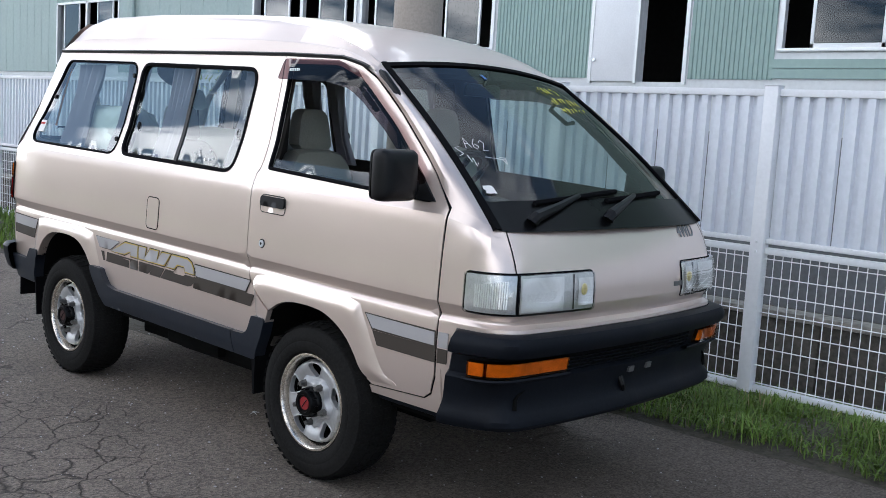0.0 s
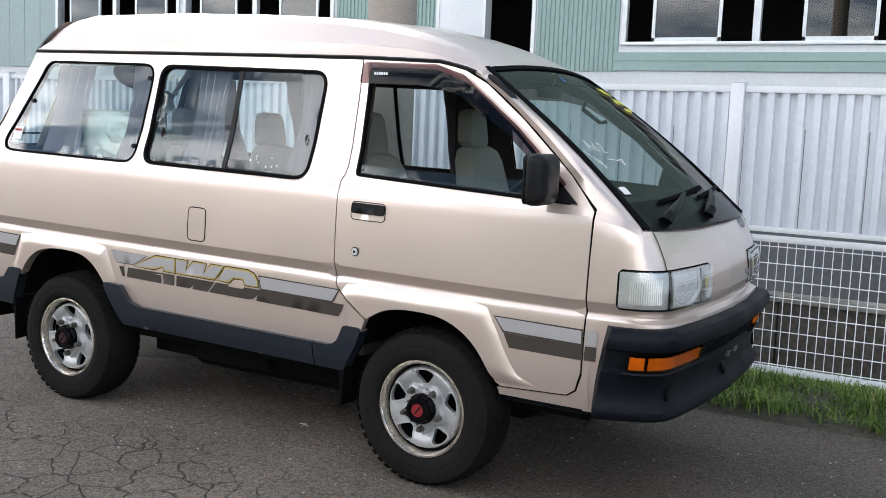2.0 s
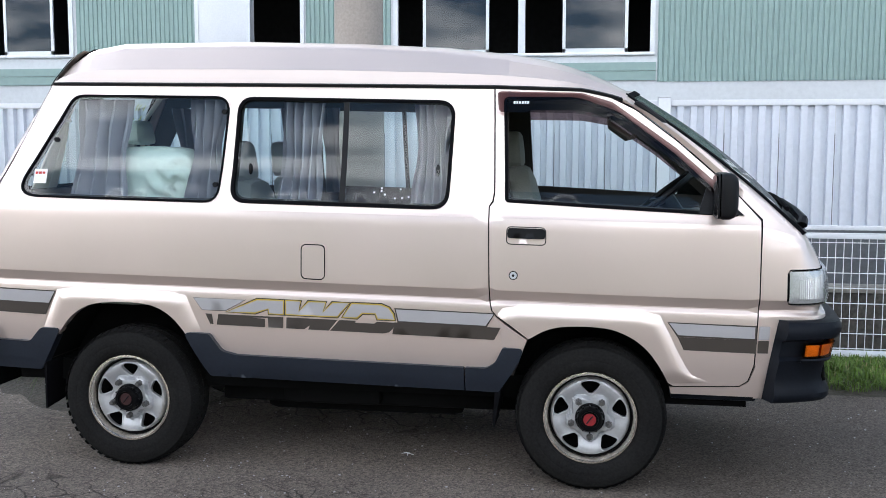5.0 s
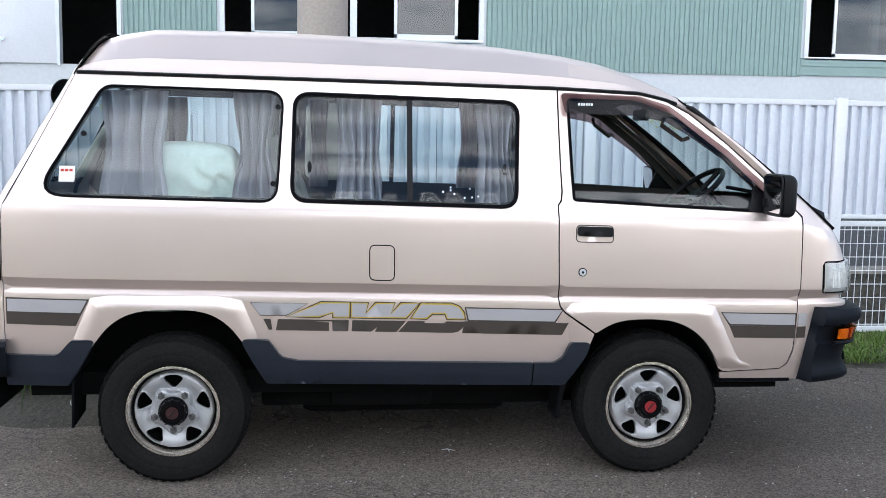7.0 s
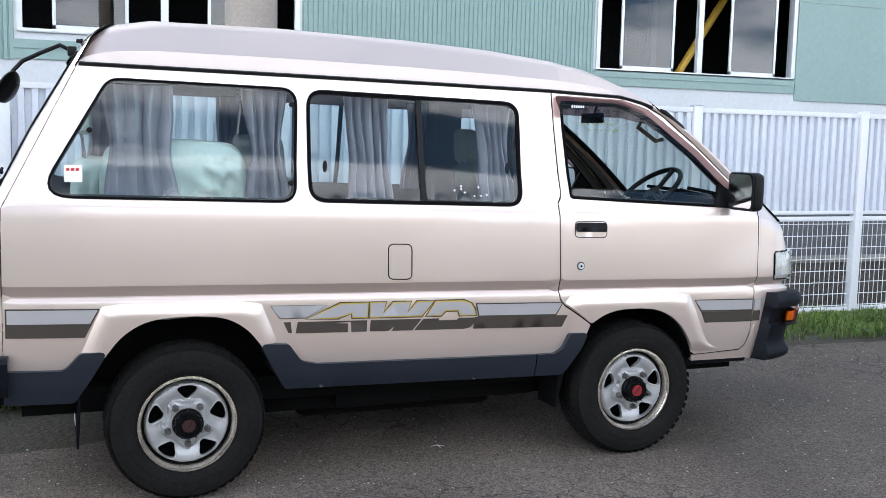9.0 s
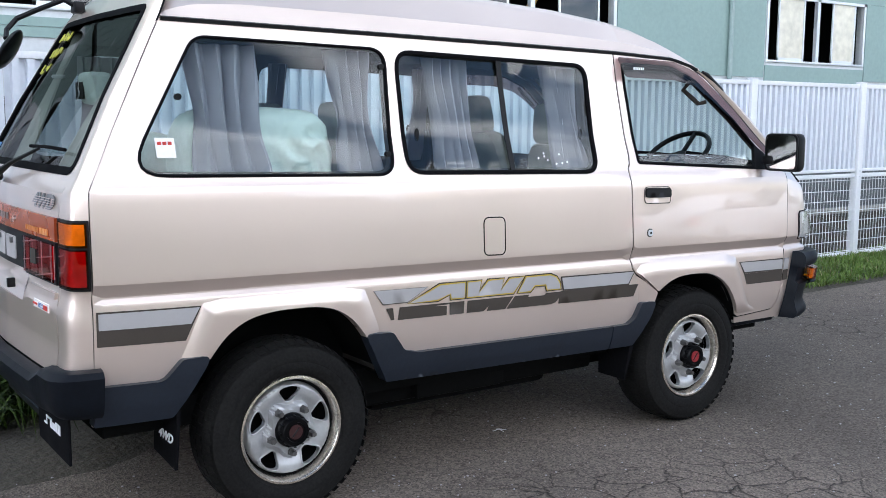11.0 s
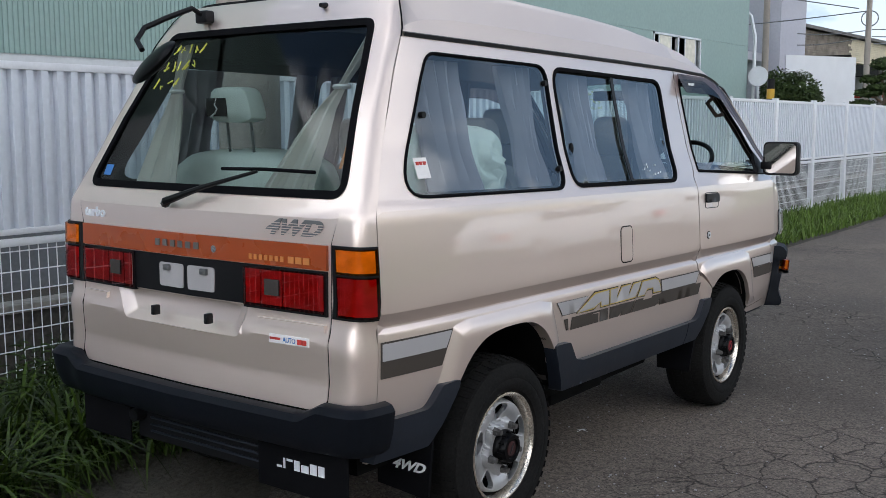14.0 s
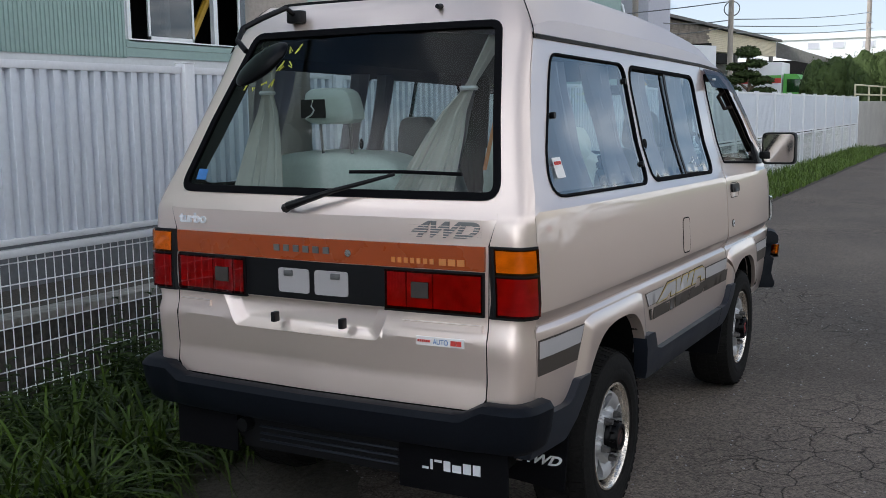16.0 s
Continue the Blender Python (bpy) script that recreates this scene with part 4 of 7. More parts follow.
VV = np.linspace(-1, 1, 33)
bm = loft(bmesh.new(), [[screen(v, h) for v in np.linspace(-0.985, 0.985, 25)] for h in np.linspace(0.115, 0.985, 14)])
ws = part("windscreen", bm, SHIELD, van, "clear laminated windscreen with marker writing")
bm = loft(bmesh.new(), [[screen(v, h, 0.004) for v in VV] for h in (-0.01, 0.04, 0.09, 0.145)])
part("cowl_band", bm, COWL, ws, "black glossy band below the windscreen")
bm = bmesh.new()
for v0, v1 in ((-1.012, -0.975), (0.975, 1.012)):
    loft(bm, [[screen(v0, h, -0.01), screen(v0, h, 0.008), screen(v1, h, 0.008), screen(v1, h, -0.01)] for h in np.linspace(-0.01, 1.01, 20)])
loft(bm, [[screen(v, 0.975, -0.01), screen(v, 0.978, 0.007), screen(v, 1.004, 0.007), screen(v, 1.008, -0.01)] for v in VV])
part("screen_gasket", bm, RUBBER, ws)

# A pillars between the door frames and the windscreen
DOOR_EDGE = [(2.978, 1.250), (2.90, 1.332), (2.86, 1.378), (2.614, 1.598), (2.425, 1.742), (2.305, 1.802), (2.18, 1.830)]
for s in (-1, 1):
    rows = []
    H = np.linspace(0, 1, 14)
    xs = np.interp(H, np.linspace(0, 1, 7), [p[0] for p in DOOR_EDGE])
    zs = np.interp(H, np.linspace(0, 1, 7), [p[1] for p in DOOR_EDGE])
    for h, x, z in zip(H, xs, zs):
        a = Vector((x, s * half(x, z), z))
        b = screen(s * 1.01, 0.02 + 0.99 * h, 0.0)
        m = (a + b) / 2 + Vector((0.012, s * 0.022, 0.008)) * (0.15 + 0.85 * math.sin(math.pi * min(h, 0.9)))
        rows.append([a + Vector((0, -s * 0.03, 0)), a, a.lerp(m, 0.6) + Vector((0, s * 0.008, 0)), m, b.lerp(m, 0.4), b])
    # the foot runs smoothly into the nose
    foot = [nose_at(u if s < 0 else 2 - u, 1.258, 0.0005) for u in (0.0, 0.07, 0.13, 0.175, 0.215)]
    off = [Vector()] + [q - p for q, p in zip(foot, rows[0][1:])]
    for h, row in zip(H, rows):
        k = max(0.0, 1 - h / 0.35) ** 2
        for j in range(6):
            row[j] = row[j] + off[j] * k
    part("windscreen_pillar", loft(bmesh.new(), rows), PAINT, van)
    part("pillar_trim", loft(bmesh.new(), [[r[1] + Vector((-0.012, -s * 0.022, -0.012)), (r[1] + r[5]) / 2 + Vector((-0.03, -s * 0.035, -0.035)), r[5] + Vector((-0.03, -s * 0.02, -0.035))] for r in rows]), TRIM, van)

# roof and rear profile
RZ = [0.44, 0.60, 0.64, 0.73, 0.86, 0.90, 0.95, 1.20, 1.265, 1.285, 1.33, 1.60, 1.93, 2.0, 2.04, 2.07, 2.085]
RX = [-0.84, -0.878, -0.880, -0.866, -0.872, -0.858, -0.852, -0.850, -0.846, -0.832, -0.805, -0.668, -0.475, -0.425, -0.385, -0.335, -0.28]


def seam_x(z):
    return float(np.interp(z, [0.4, 1.20, 1.277, 1.878, 2.0, 2.05, 2.085], [-0.764, -0.764, -0.761, -0.456, -0.39, -0.345, -0.27]))


GX = [-0.452, 0.5, 1.14, 1.77, 2.18, 2.305, 2.40]
GZ = [1.878, 1.866, 1.857, 1.846, 1.830, 1.802, 1.770]
TX = [-0.455, -0.425, -0.385, -0.335, -0.28, -0.13, 0.45, 1.08, 1.50, 1.83, 2.0, 2.1, 2.2, 2.30, 2.38]
TZ = [1.915, 1.955, 1.997, 2.03, 2.05, 2.075, 2.076, 2.056, 2.032, 1.995, 1.963, 1.934, 1.897, 1.853, 1.812]
bm = bmesh.new()
rows = []
for x in sorted({*np.linspace(-0.455, 2.38, 48), *TX}):
    g = float(np.interp(x, GX, GZ))
    t = float(np.interp(x, TX, TZ))
    wg = half(x, g)
    wt = float(np.interp(x, [-0.45, 1.6, 2.2, 2.38], [0.565, 0.565, 0.59, 0.615]))
    prof = [(wg, g + 0.002), (wg - 0.004, g + 0.012), (wg - 0.016, g + 0.36 * (t - g)), (wg - 0.026, g + 0.40 * (t - g)), (wt + 0.028, g + 0.84 * (t - g)), (wt + 0.008, t - 0.012), (wt - 0.03, t + 0.006), (wt * 0.72, t + 0.022), (wt * 0.36, t + 0.036), (0, t + 0.04)]
    rows.append([(max(x, seam_x(z) + 0.003), -y, z) for y, z in prof] + [(max(x, seam_x(z) + 0.003), y, z) for y, z in prof[-2::-1]])
# front lip of the roof down to the top of the windscreen
last = []
for i, p in enumerate(rows[-1]):
    v = max(-1, min(1, p[1] / 0.66))
    q = screen(v, 1.0, 0.004)
    last.append(q if abs(v) < 0.98 else Vector(p) + Vector((0.01, 0, -0.012)))
rows.append(last)
loft(bm, rows)
part("roof", bm, ROOFP, van, "raised beige steel roof", sharp=0.45)
for s in (-1, 1):
    bm = bmesh.new()
    rows = []
    for x in np.linspace(-0.45, 2.36, 60):
        z = float(np.interp(x, GX, GZ))
        w = half(x, z)
        rows.append([(x, s * (w - 0.01), z - 0.010), (x, s * (w + 0.008), z - 0.008), (x, s * (w + 0.010), z + 0.004), (x, s * (w - 0.01), z + 0.012)])
    loft(bm, rows)
    part("drip_gutter", bm, BLACK, van, "dark rain gutter along the roof edge")

# rear end
def rear_w(z):
    return float(np.interp(z, [0.4, 1.86, 1.90, 1.95, 2.0, 2.03, 2.06, 2.085], [half(-0.76, 0.5), half(-0.46, 1.86), 0.662, 0.635, 0.605, 0.58, 0.545, 0.50])) if z > 1.86 else half(-0.6 if z > 1.3 else -0.76, z)


def rear_at(a, z, lift=0.0):
    xr = float(np.interp(z, RZ, RX)) - lift
    w = rear_w(z) + lift
    c = plan([(seam_x(z), -w), (xr + 0.030, -(w - 0.022)), (xr + 0.010, -0.38), (xr, 0)], 0.085, 50)
    k = a if a <= 1 else 2 - a
    x = np.interp(k * 49, range(50), [p[0] for p in c])
    y = np.interp(k * 49, range(50), [p[1] for p in c])
    return Vector((x, y if a <= 1 else -y, z))


def rear_y(y, z, lift=0.0):
    """The rear face at a given y."""
    xr = float(np.interp(z, RZ, RX)) - lift
    k = abs(y)
    return Vector((xr + 0.010 * min(k, 0.38) / 0.38 + 0.020 * max(0, k - 0.38) / max(0.05, rear_w(z) - 0.402), y, z))


RWIN = rounded([(-0.69, 1.332), (0.69, 1.332), (0.545, 1.935), (-0.545, 1.935)], 0.05)


def tail_fn(y, z, d):
    return rear_y(y, z, d)


TGATE = [(0.668, 0.672), (0.640, 0.632), (-0.640, 0.632), (-0.668, 0.672), (-0.672, 1.185), (-0.70, 1.27), (-0.655, 1.45), (-0.53, 1.98), (-0.495, 2.05), (0.495, 2.05), (0.53, 1.98), (0.655, 1.45), (0.70, 1.27), (0.672, 1.185)]
RECESS = rounded([(0.445, 0.950), (-0.30, 0.950), (-0.262, 0.835), (0.37, 0.835)], [0.012, 0.012, 0.03, 0.03], 4)
bm = panel(bmesh.new(), TGATE, [RWIN, RECESS], tail_fn, 0.035, sorted({*np.arange(0.60, 2.05, 0.035), 0.64, 0.73, 0.86, 0.9, 1.265, 1.285}), 0.02, flip=True)
gate = part("tailgate", bm, PAINT, van, "champagne beige tailgate with a large window", sharp=0.3)
part("tailgate_gap", gasket(bmesh.new(), TGATE, lambda y, z, d: rear_y(y, z, d - 0.0025), 0.014, 0.001, 0.001, -0.02), VOID, gate)
for a0, a1 in ((0, 1), (2, 1)):
    bm = bmesh.new()
    rows = []
    for z in [0.53, 0.60, 0.64, 0.73, 0.80, 0.86, 0.90, 0.94, 1.05, 1.19, 1.25, 1.27, 1.285, 1.34, 1.45, 1.60, 1.75, 1.88, 1.93, 1.98, 2.01, 2.03, 2.05]:
        yl = float(np.interp(z, [0.4, 1.185, 1.27, 1.45, 1.98, 2.05], [0.672, 0.676, 0.70, 0.652, 0.527, 0.492]))
        pts = [rear_at(t, z) for t in np.linspace(0, 0.6, 120)]
        out = [p for p in pts if -p.y > yl] or [pts[0]]
        end = rear_y(-yl, z)
        ds = np.linspace(0, len(out) - 1, 12)
        q = [out[int(round(d))] for d in ds] + [end]
        rows.append([Vector((p.x, p.y if a0 == 0 else -p.y, p.z)) for p in q])
    loft(bm, rows)
    part("rear_corner", bm, PAINT, van)
for s in (-1, 1):
    rows = []
    for z in np.linspace(1.865, 2.075, 14):
        x, y = seam_x(z), s * rear_w(z)
        rows.append([(x - 0.005, y + s * 0.004, z), (x + 0.004, y + s * 0.004, z + 0.003)])
    part("roof_seam", loft(bmesh.new(), rows), VOID, van)
gk = part("rear_window", gasket(bmesh.new(), RWIN, tail_fn, 0.006, 0.020), RUBBER, gate, "large rear window in black rubber")
part("pane", panel(bmesh.new(), offset_poly(RWIN, -0.006), [], lambda y, z, d: rear_y(y, z, d - 0.006), 0.06, None, 0, flip=True), REARGLASS, gk)

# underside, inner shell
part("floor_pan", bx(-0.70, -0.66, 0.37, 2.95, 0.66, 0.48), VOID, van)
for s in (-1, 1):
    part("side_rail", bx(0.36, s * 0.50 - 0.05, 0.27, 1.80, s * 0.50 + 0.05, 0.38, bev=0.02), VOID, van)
# guessed blocks, near-black and low, which also keep the ground below dark
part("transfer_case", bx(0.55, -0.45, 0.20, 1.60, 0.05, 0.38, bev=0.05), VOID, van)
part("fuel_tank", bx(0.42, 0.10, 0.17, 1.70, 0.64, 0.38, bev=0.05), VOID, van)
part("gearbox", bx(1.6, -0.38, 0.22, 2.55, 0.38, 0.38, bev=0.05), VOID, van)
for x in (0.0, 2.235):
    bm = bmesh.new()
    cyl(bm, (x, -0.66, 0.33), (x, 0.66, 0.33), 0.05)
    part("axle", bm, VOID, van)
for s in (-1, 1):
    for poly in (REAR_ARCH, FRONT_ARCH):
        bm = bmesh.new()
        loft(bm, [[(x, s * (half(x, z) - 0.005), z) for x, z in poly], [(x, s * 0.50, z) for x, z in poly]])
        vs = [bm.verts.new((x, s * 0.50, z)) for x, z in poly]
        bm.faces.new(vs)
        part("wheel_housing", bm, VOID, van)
for s in (-1, 1):
    bm = bmesh.new()
    inner = [(-0.70, 0.45), (-0.70, 1.24), (2.95, 1.22), (2.95, 0.5), (2.62, 0.5)] + FRONT_ARCH + REAR_ARCH
    panel(bm, [(x, z) for x, z in inner], [], side(s, -0.035), 0.2, None, 0)
    part("inner_panel", bm, TRIM, van)

# wheels
def wheel(x, s, red):
    """Steel wheel with a chunky tyre; s is the side it faces."""
    w = part("wheel", bmesh.new(), RIM, van, "silver five-spoke steel wheel")
    HZ = 0.328
    c = (x, 0, HZ)
    Y = lambda d: s * (0.818 + d)

    def settle(bm):
        for v in bm.verts:
            if v.co.z < -0.013:
                v.co.z = -0.013
        return bm
    prof = [(0.205, -0.20), (0.272, -0.220), (0.322, -0.214), (0.341, -0.19), (0.346, -0.15), (0.346, -0.06), (0.341, -0.018), (0.325, 0.006), (0.300, 0.015), (0.276, 0.020), (0.270, 0.0185), (0.266, 0.020), (0.244, 0.019), (0.226, 0.011), (0.224, 0.006), (0.212, -0.004)]
    bm = revolve(bmesh.new(), [(r, Y(d)) for r, d in prof], c, 72)
    part("tyre", settle(bm), TYRE, w, "dusty black all-terrain tyre")
    bm = bmesh.new()
    n = 50
    for k in range(n):
        for off, d0, d1, l in ((0, -0.045, 0.006, 0.62), (0.5, -0.10, -0.055, 0.66), (0.1, -0.155, -0.11, 0.66), (0.6, -0.207, -0.165, 0.62)):
            a0 = 2 * math.pi * (k + off) / n
            a1 = a0 + 2 * math.pi / n * l
            r0, r1 = (0.338, 0.349) if abs(d0 + 0.1) < 0.06 else (0.321, 0.3465)
            q = []
            for a in (a0, a1):
                for r in (r0, r1):
                    for d in (d0, d1):
                        rr = r - (0.013 if (d > -0.02 or d < -0.18) and r == r1 else 0)
                        q.append(bm.verts.new((x + rr * math.cos(a), Y(d), HZ + rr * math.sin(a))))
            for i in ((2, 3, 7, 6), (0, 2, 6, 4), (1, 5, 7, 3), (0, 1, 3, 2), (4, 6, 7, 5)):
                bm.faces.new([q[j] for j in i])
    bmesh.ops.recalc_face_normals(bm, faces=bm.faces)
    tagged(part("tread", settle(bm), TYRE, w), kind="stuff")
    bm = revolve(bmesh.new(), [(0.193, Y(-0.08)), (0.195, Y(-0.024)), (0.198, Y(-0.006)), (0.203, Y(0.002)), (0.206, Y(0.006)), (0.214, Y(0.005)), (0.217, Y(-0.005)), (0.211, Y(-0.02))], c, 64)
    part("rim_lip", bm, RUSTY, w, "chromed rim lip with rust")
    # black ring that paints the shade between disc and lip
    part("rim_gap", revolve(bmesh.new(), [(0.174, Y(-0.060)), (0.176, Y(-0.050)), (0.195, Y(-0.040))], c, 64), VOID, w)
    holes = []
    for k in range(5):
        a = math.pi / 2 + 2 * math.pi * k / 5
        ln = [(0.168, -0.335), (0.175, 0.0), (0.168, 0.335), (0.107, 0.09), (0.107, -0.09)]
        holes.append(rounded([(r * math.cos(a + t), r * math.sin(a + t)) for r, t in ln], [0.02, 0.2, 0.02, 0.012, 0.012], 3))
    circ = [(0.1845 * math.cos(t), 0.1845 * math.sin(t)) for t in np.linspace(0, 2 * math.pi, 56, endpoint=False)]

    def dish(u, v, d):
        r = math.hypot(u, v)
        k = math.cos(5 * (math.atan2(v, u) - math.pi / 2 - math.pi / 5))
        q = min(1.0, max(0.0, (r - 0.094 - 0.013 * k) / 0.012))
        q = q * q * (3 - 2 * q)
        spoke = float(np.interp(r, [0.08, 0.112, 0.145, 0.170, 0.178, 0.1845], [-0.034, -0.032, -0.018, -0.016, -0.022, -0.050])) + 0.005 * max(0.0, k) * float(np.interp(r, [0.11, 0.135, 0.168, 0.182], [0, 1, 1, 0]))
        return (x + u, Y(-0.008 * (1 - q) + spoke * q + d), HZ + v)
    disc = part("disc", panel(bmesh.new(), circ, holes, dish, 0.009, None, 0.022, flip=s > 0), RIM, w)
    for h in holes:
        part("hole_lip", gasket(bmesh.new(), h, dish, 0.0055, 0.0005, 0.0035, -0.004), RIM, disc)
    for k in range(5):
        bm = bmesh.new()
        a = math.radians(126 + 72 * k)
        for r, d, e in ((0.018, -0.02, 0.008), (0.0125, 0.008, 0.024)):
            cyl(bm, (x + 0.090 * math.cos(a), Y(d), HZ + 0.090 * math.sin(a)), (x + 0.090 * math.cos(a), Y(e), HZ + 0.090 * math.sin(a)), r, r * 0.85, seg=6)
        part("wheel_nut", bm, NUT, disc)
    bm = revolve(bmesh.new(), [(0.069, Y(-0.02)), (0.068, Y(0.004)), (0.064, Y(0.010)), (0.060, Y(0.014)), (0.057, Y(0.034)), (0.053, Y(0.040)), (0.040, Y(0.040)), (0.038, Y(0.034)), (0.0, Y(0.034))], c, 32)
    cap = part("hub_cap", bm, COWL, w)
    for k in range(12):
        a = 2 * math.pi * k / 12
        p = Vector((x + 0.061 * math.cos(a), 0, HZ + 0.061 * math.sin(a)))
        part("cap_rib", cyl(bmesh.new(), p + Vector((0, Y(0.012), 0)), p + Vector((0, Y(0.032), 0)), 0.005, 0.004, seg=6), COWL, cap)
    bm = revolve(bmesh.new(), [(0.029, Y(0.033)), (0.029, Y(0.0355)), (0.0, Y(0.0355))], c, 24)
    em = part("hub_emblem", bm, EMBLEM if red else HUBRED, w)
    bm = bmesh.new()
    for a in (0.9,):
        u = Vector((math.cos(a), 0, math.sin(a))) * 0.022
        tube(bm, [Vector((x, Y(0.036), HZ)) - u, Vector((x, Y(0.036), HZ)) + u], 0.003, 4)
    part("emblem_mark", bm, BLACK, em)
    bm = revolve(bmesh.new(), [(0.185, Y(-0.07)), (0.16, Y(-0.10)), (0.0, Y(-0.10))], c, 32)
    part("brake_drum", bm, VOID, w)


for x, red in ((-0.024, False), (2.238, True)):
    for s in (-1, 1):
        wheel(x, s, red)


# ---- van: front details ----
def a_of_y(fn, y, z, lift=0.0):
    """The place along a curved end where it reaches a given y (y < 0)."""
    lo, hi = 0.0, 1.0
    for _ in range(30):
        m = (lo + hi) / 2
        lo, hi = (m, hi) if fn(m, z, lift).y < y else (lo, m)
    return lo


def a_of_x(fn, x, z, lift=0.0):
    lo, hi = 0.0, 0.35
    for _ in range(30):
        m = (lo + hi) / 2
        lo, hi = (m, hi) if fn(m, z, lift).x < x else (lo, m)
    return lo


BUMP = [(0.806, 0.004), (0.808, 0.03), (0.800, 0.062), (0.778, 0.086), (0.750, 0.092), (0.728, 0.086), (0.716, 0.042), (0.645, 0.040), (0.630, 0.068), (0.575, 0.062), (0.535, 0.064), (0.502, 0.082), (0.478, 0.100), (0.455, 0.104), (0.440, 0.096), (0.436, 0.0)]
rows = []
for z, l in BUMP:
    a0 = float(np.interp(z, [0.44, 0.80], [0.040, 0.085]))
    r = [front_at(a, z, l * (1 - 0.36 * math.exp(-((min(a, 2 - a) - 0.21) / 0.13) ** 2))) for a in np.linspace(a0, 2 - a0, 81)]
    r[0] = front_at(a0, z, 0.002)
    r[-1] = front_at(2 - a0, z, 0.002)
    rows.append(r)
fb = part("front_bumper", loft(bmesh.new(), rows), BUMPER, van, "dark navy plastic front bumper with grille slot")
# black patch gives the shallow slot the shade of a deep one
part("grille", patch(bmesh.new(), front_at, 0.56, 1.44, 0.646, 0.714, 28, 3, 0.046, 0.01), VOID, fb)
for z in (0.652, 0.667, 0.682, 0.697):
    part("grille_slat", patch(bmesh.new(), front_at, 0.57, 1.43, z - 0.002, z + 0.002, 28, 2, 0.055, 0.01), BUMPER, fb)
for m in (0, 1):
    k0, k1 = a_of_x(front_at, 3.125, 0.64), a_of_y(front_at, -0.38, 0.64)
    side_of = (lambda a: a) if m == 0 else (lambda a: 2 - a)
    rows = [[front_at(side_of(k0 + (k1 - k0) * i / 16), z, l) for i in range(17)] for z, l in ((0.640, 0.05), (0.645, 0.074), (0.638, 0.078), (0.630, 0.074), (0.628, 0.05))]
    part("bumper_ledge", loft(bmesh.new(), rows), BUMPER, fb)
    k = a_of_y(front_at, -0.62, 0.56)
    # black tube on the surface, drawn as the shade of a notch
    part("bumper_notch", tube(bmesh.new(), [front_at(side_of(k + 0.05), 0.600, 0.058), front_at(side_of(k + 0.012), 0.575, 0.058), front_at(side_of(k), 0.555, 0.060), front_at(side_of(k), 0.518, 0.068)], [0.004, 0.007, 0.009, 0.009], 6), VOID, fb)
part("tow_hook", tube(bmesh.new(), [front_at(0.93, 0.575, 0.06), front_at(0.935, 0.545, 0.078), front_at(0.95, 0.520, 0.075)], [0.014, 0.012, 0.010], 8), BLACK, fb, "black tow hook")
for y in (-0.02, 0.10):
    k = 2 - a_of_y(front_at, -y, 0.57) if y > 0 else a_of_y(front_at, y, 0.57)
    part("plate_bracket", patch(bmesh.new(), front_at, k - 0.016, k + 0.016, 0.592, 0.616, 3, 3, 0.075, 0.02), BADGE, fb)
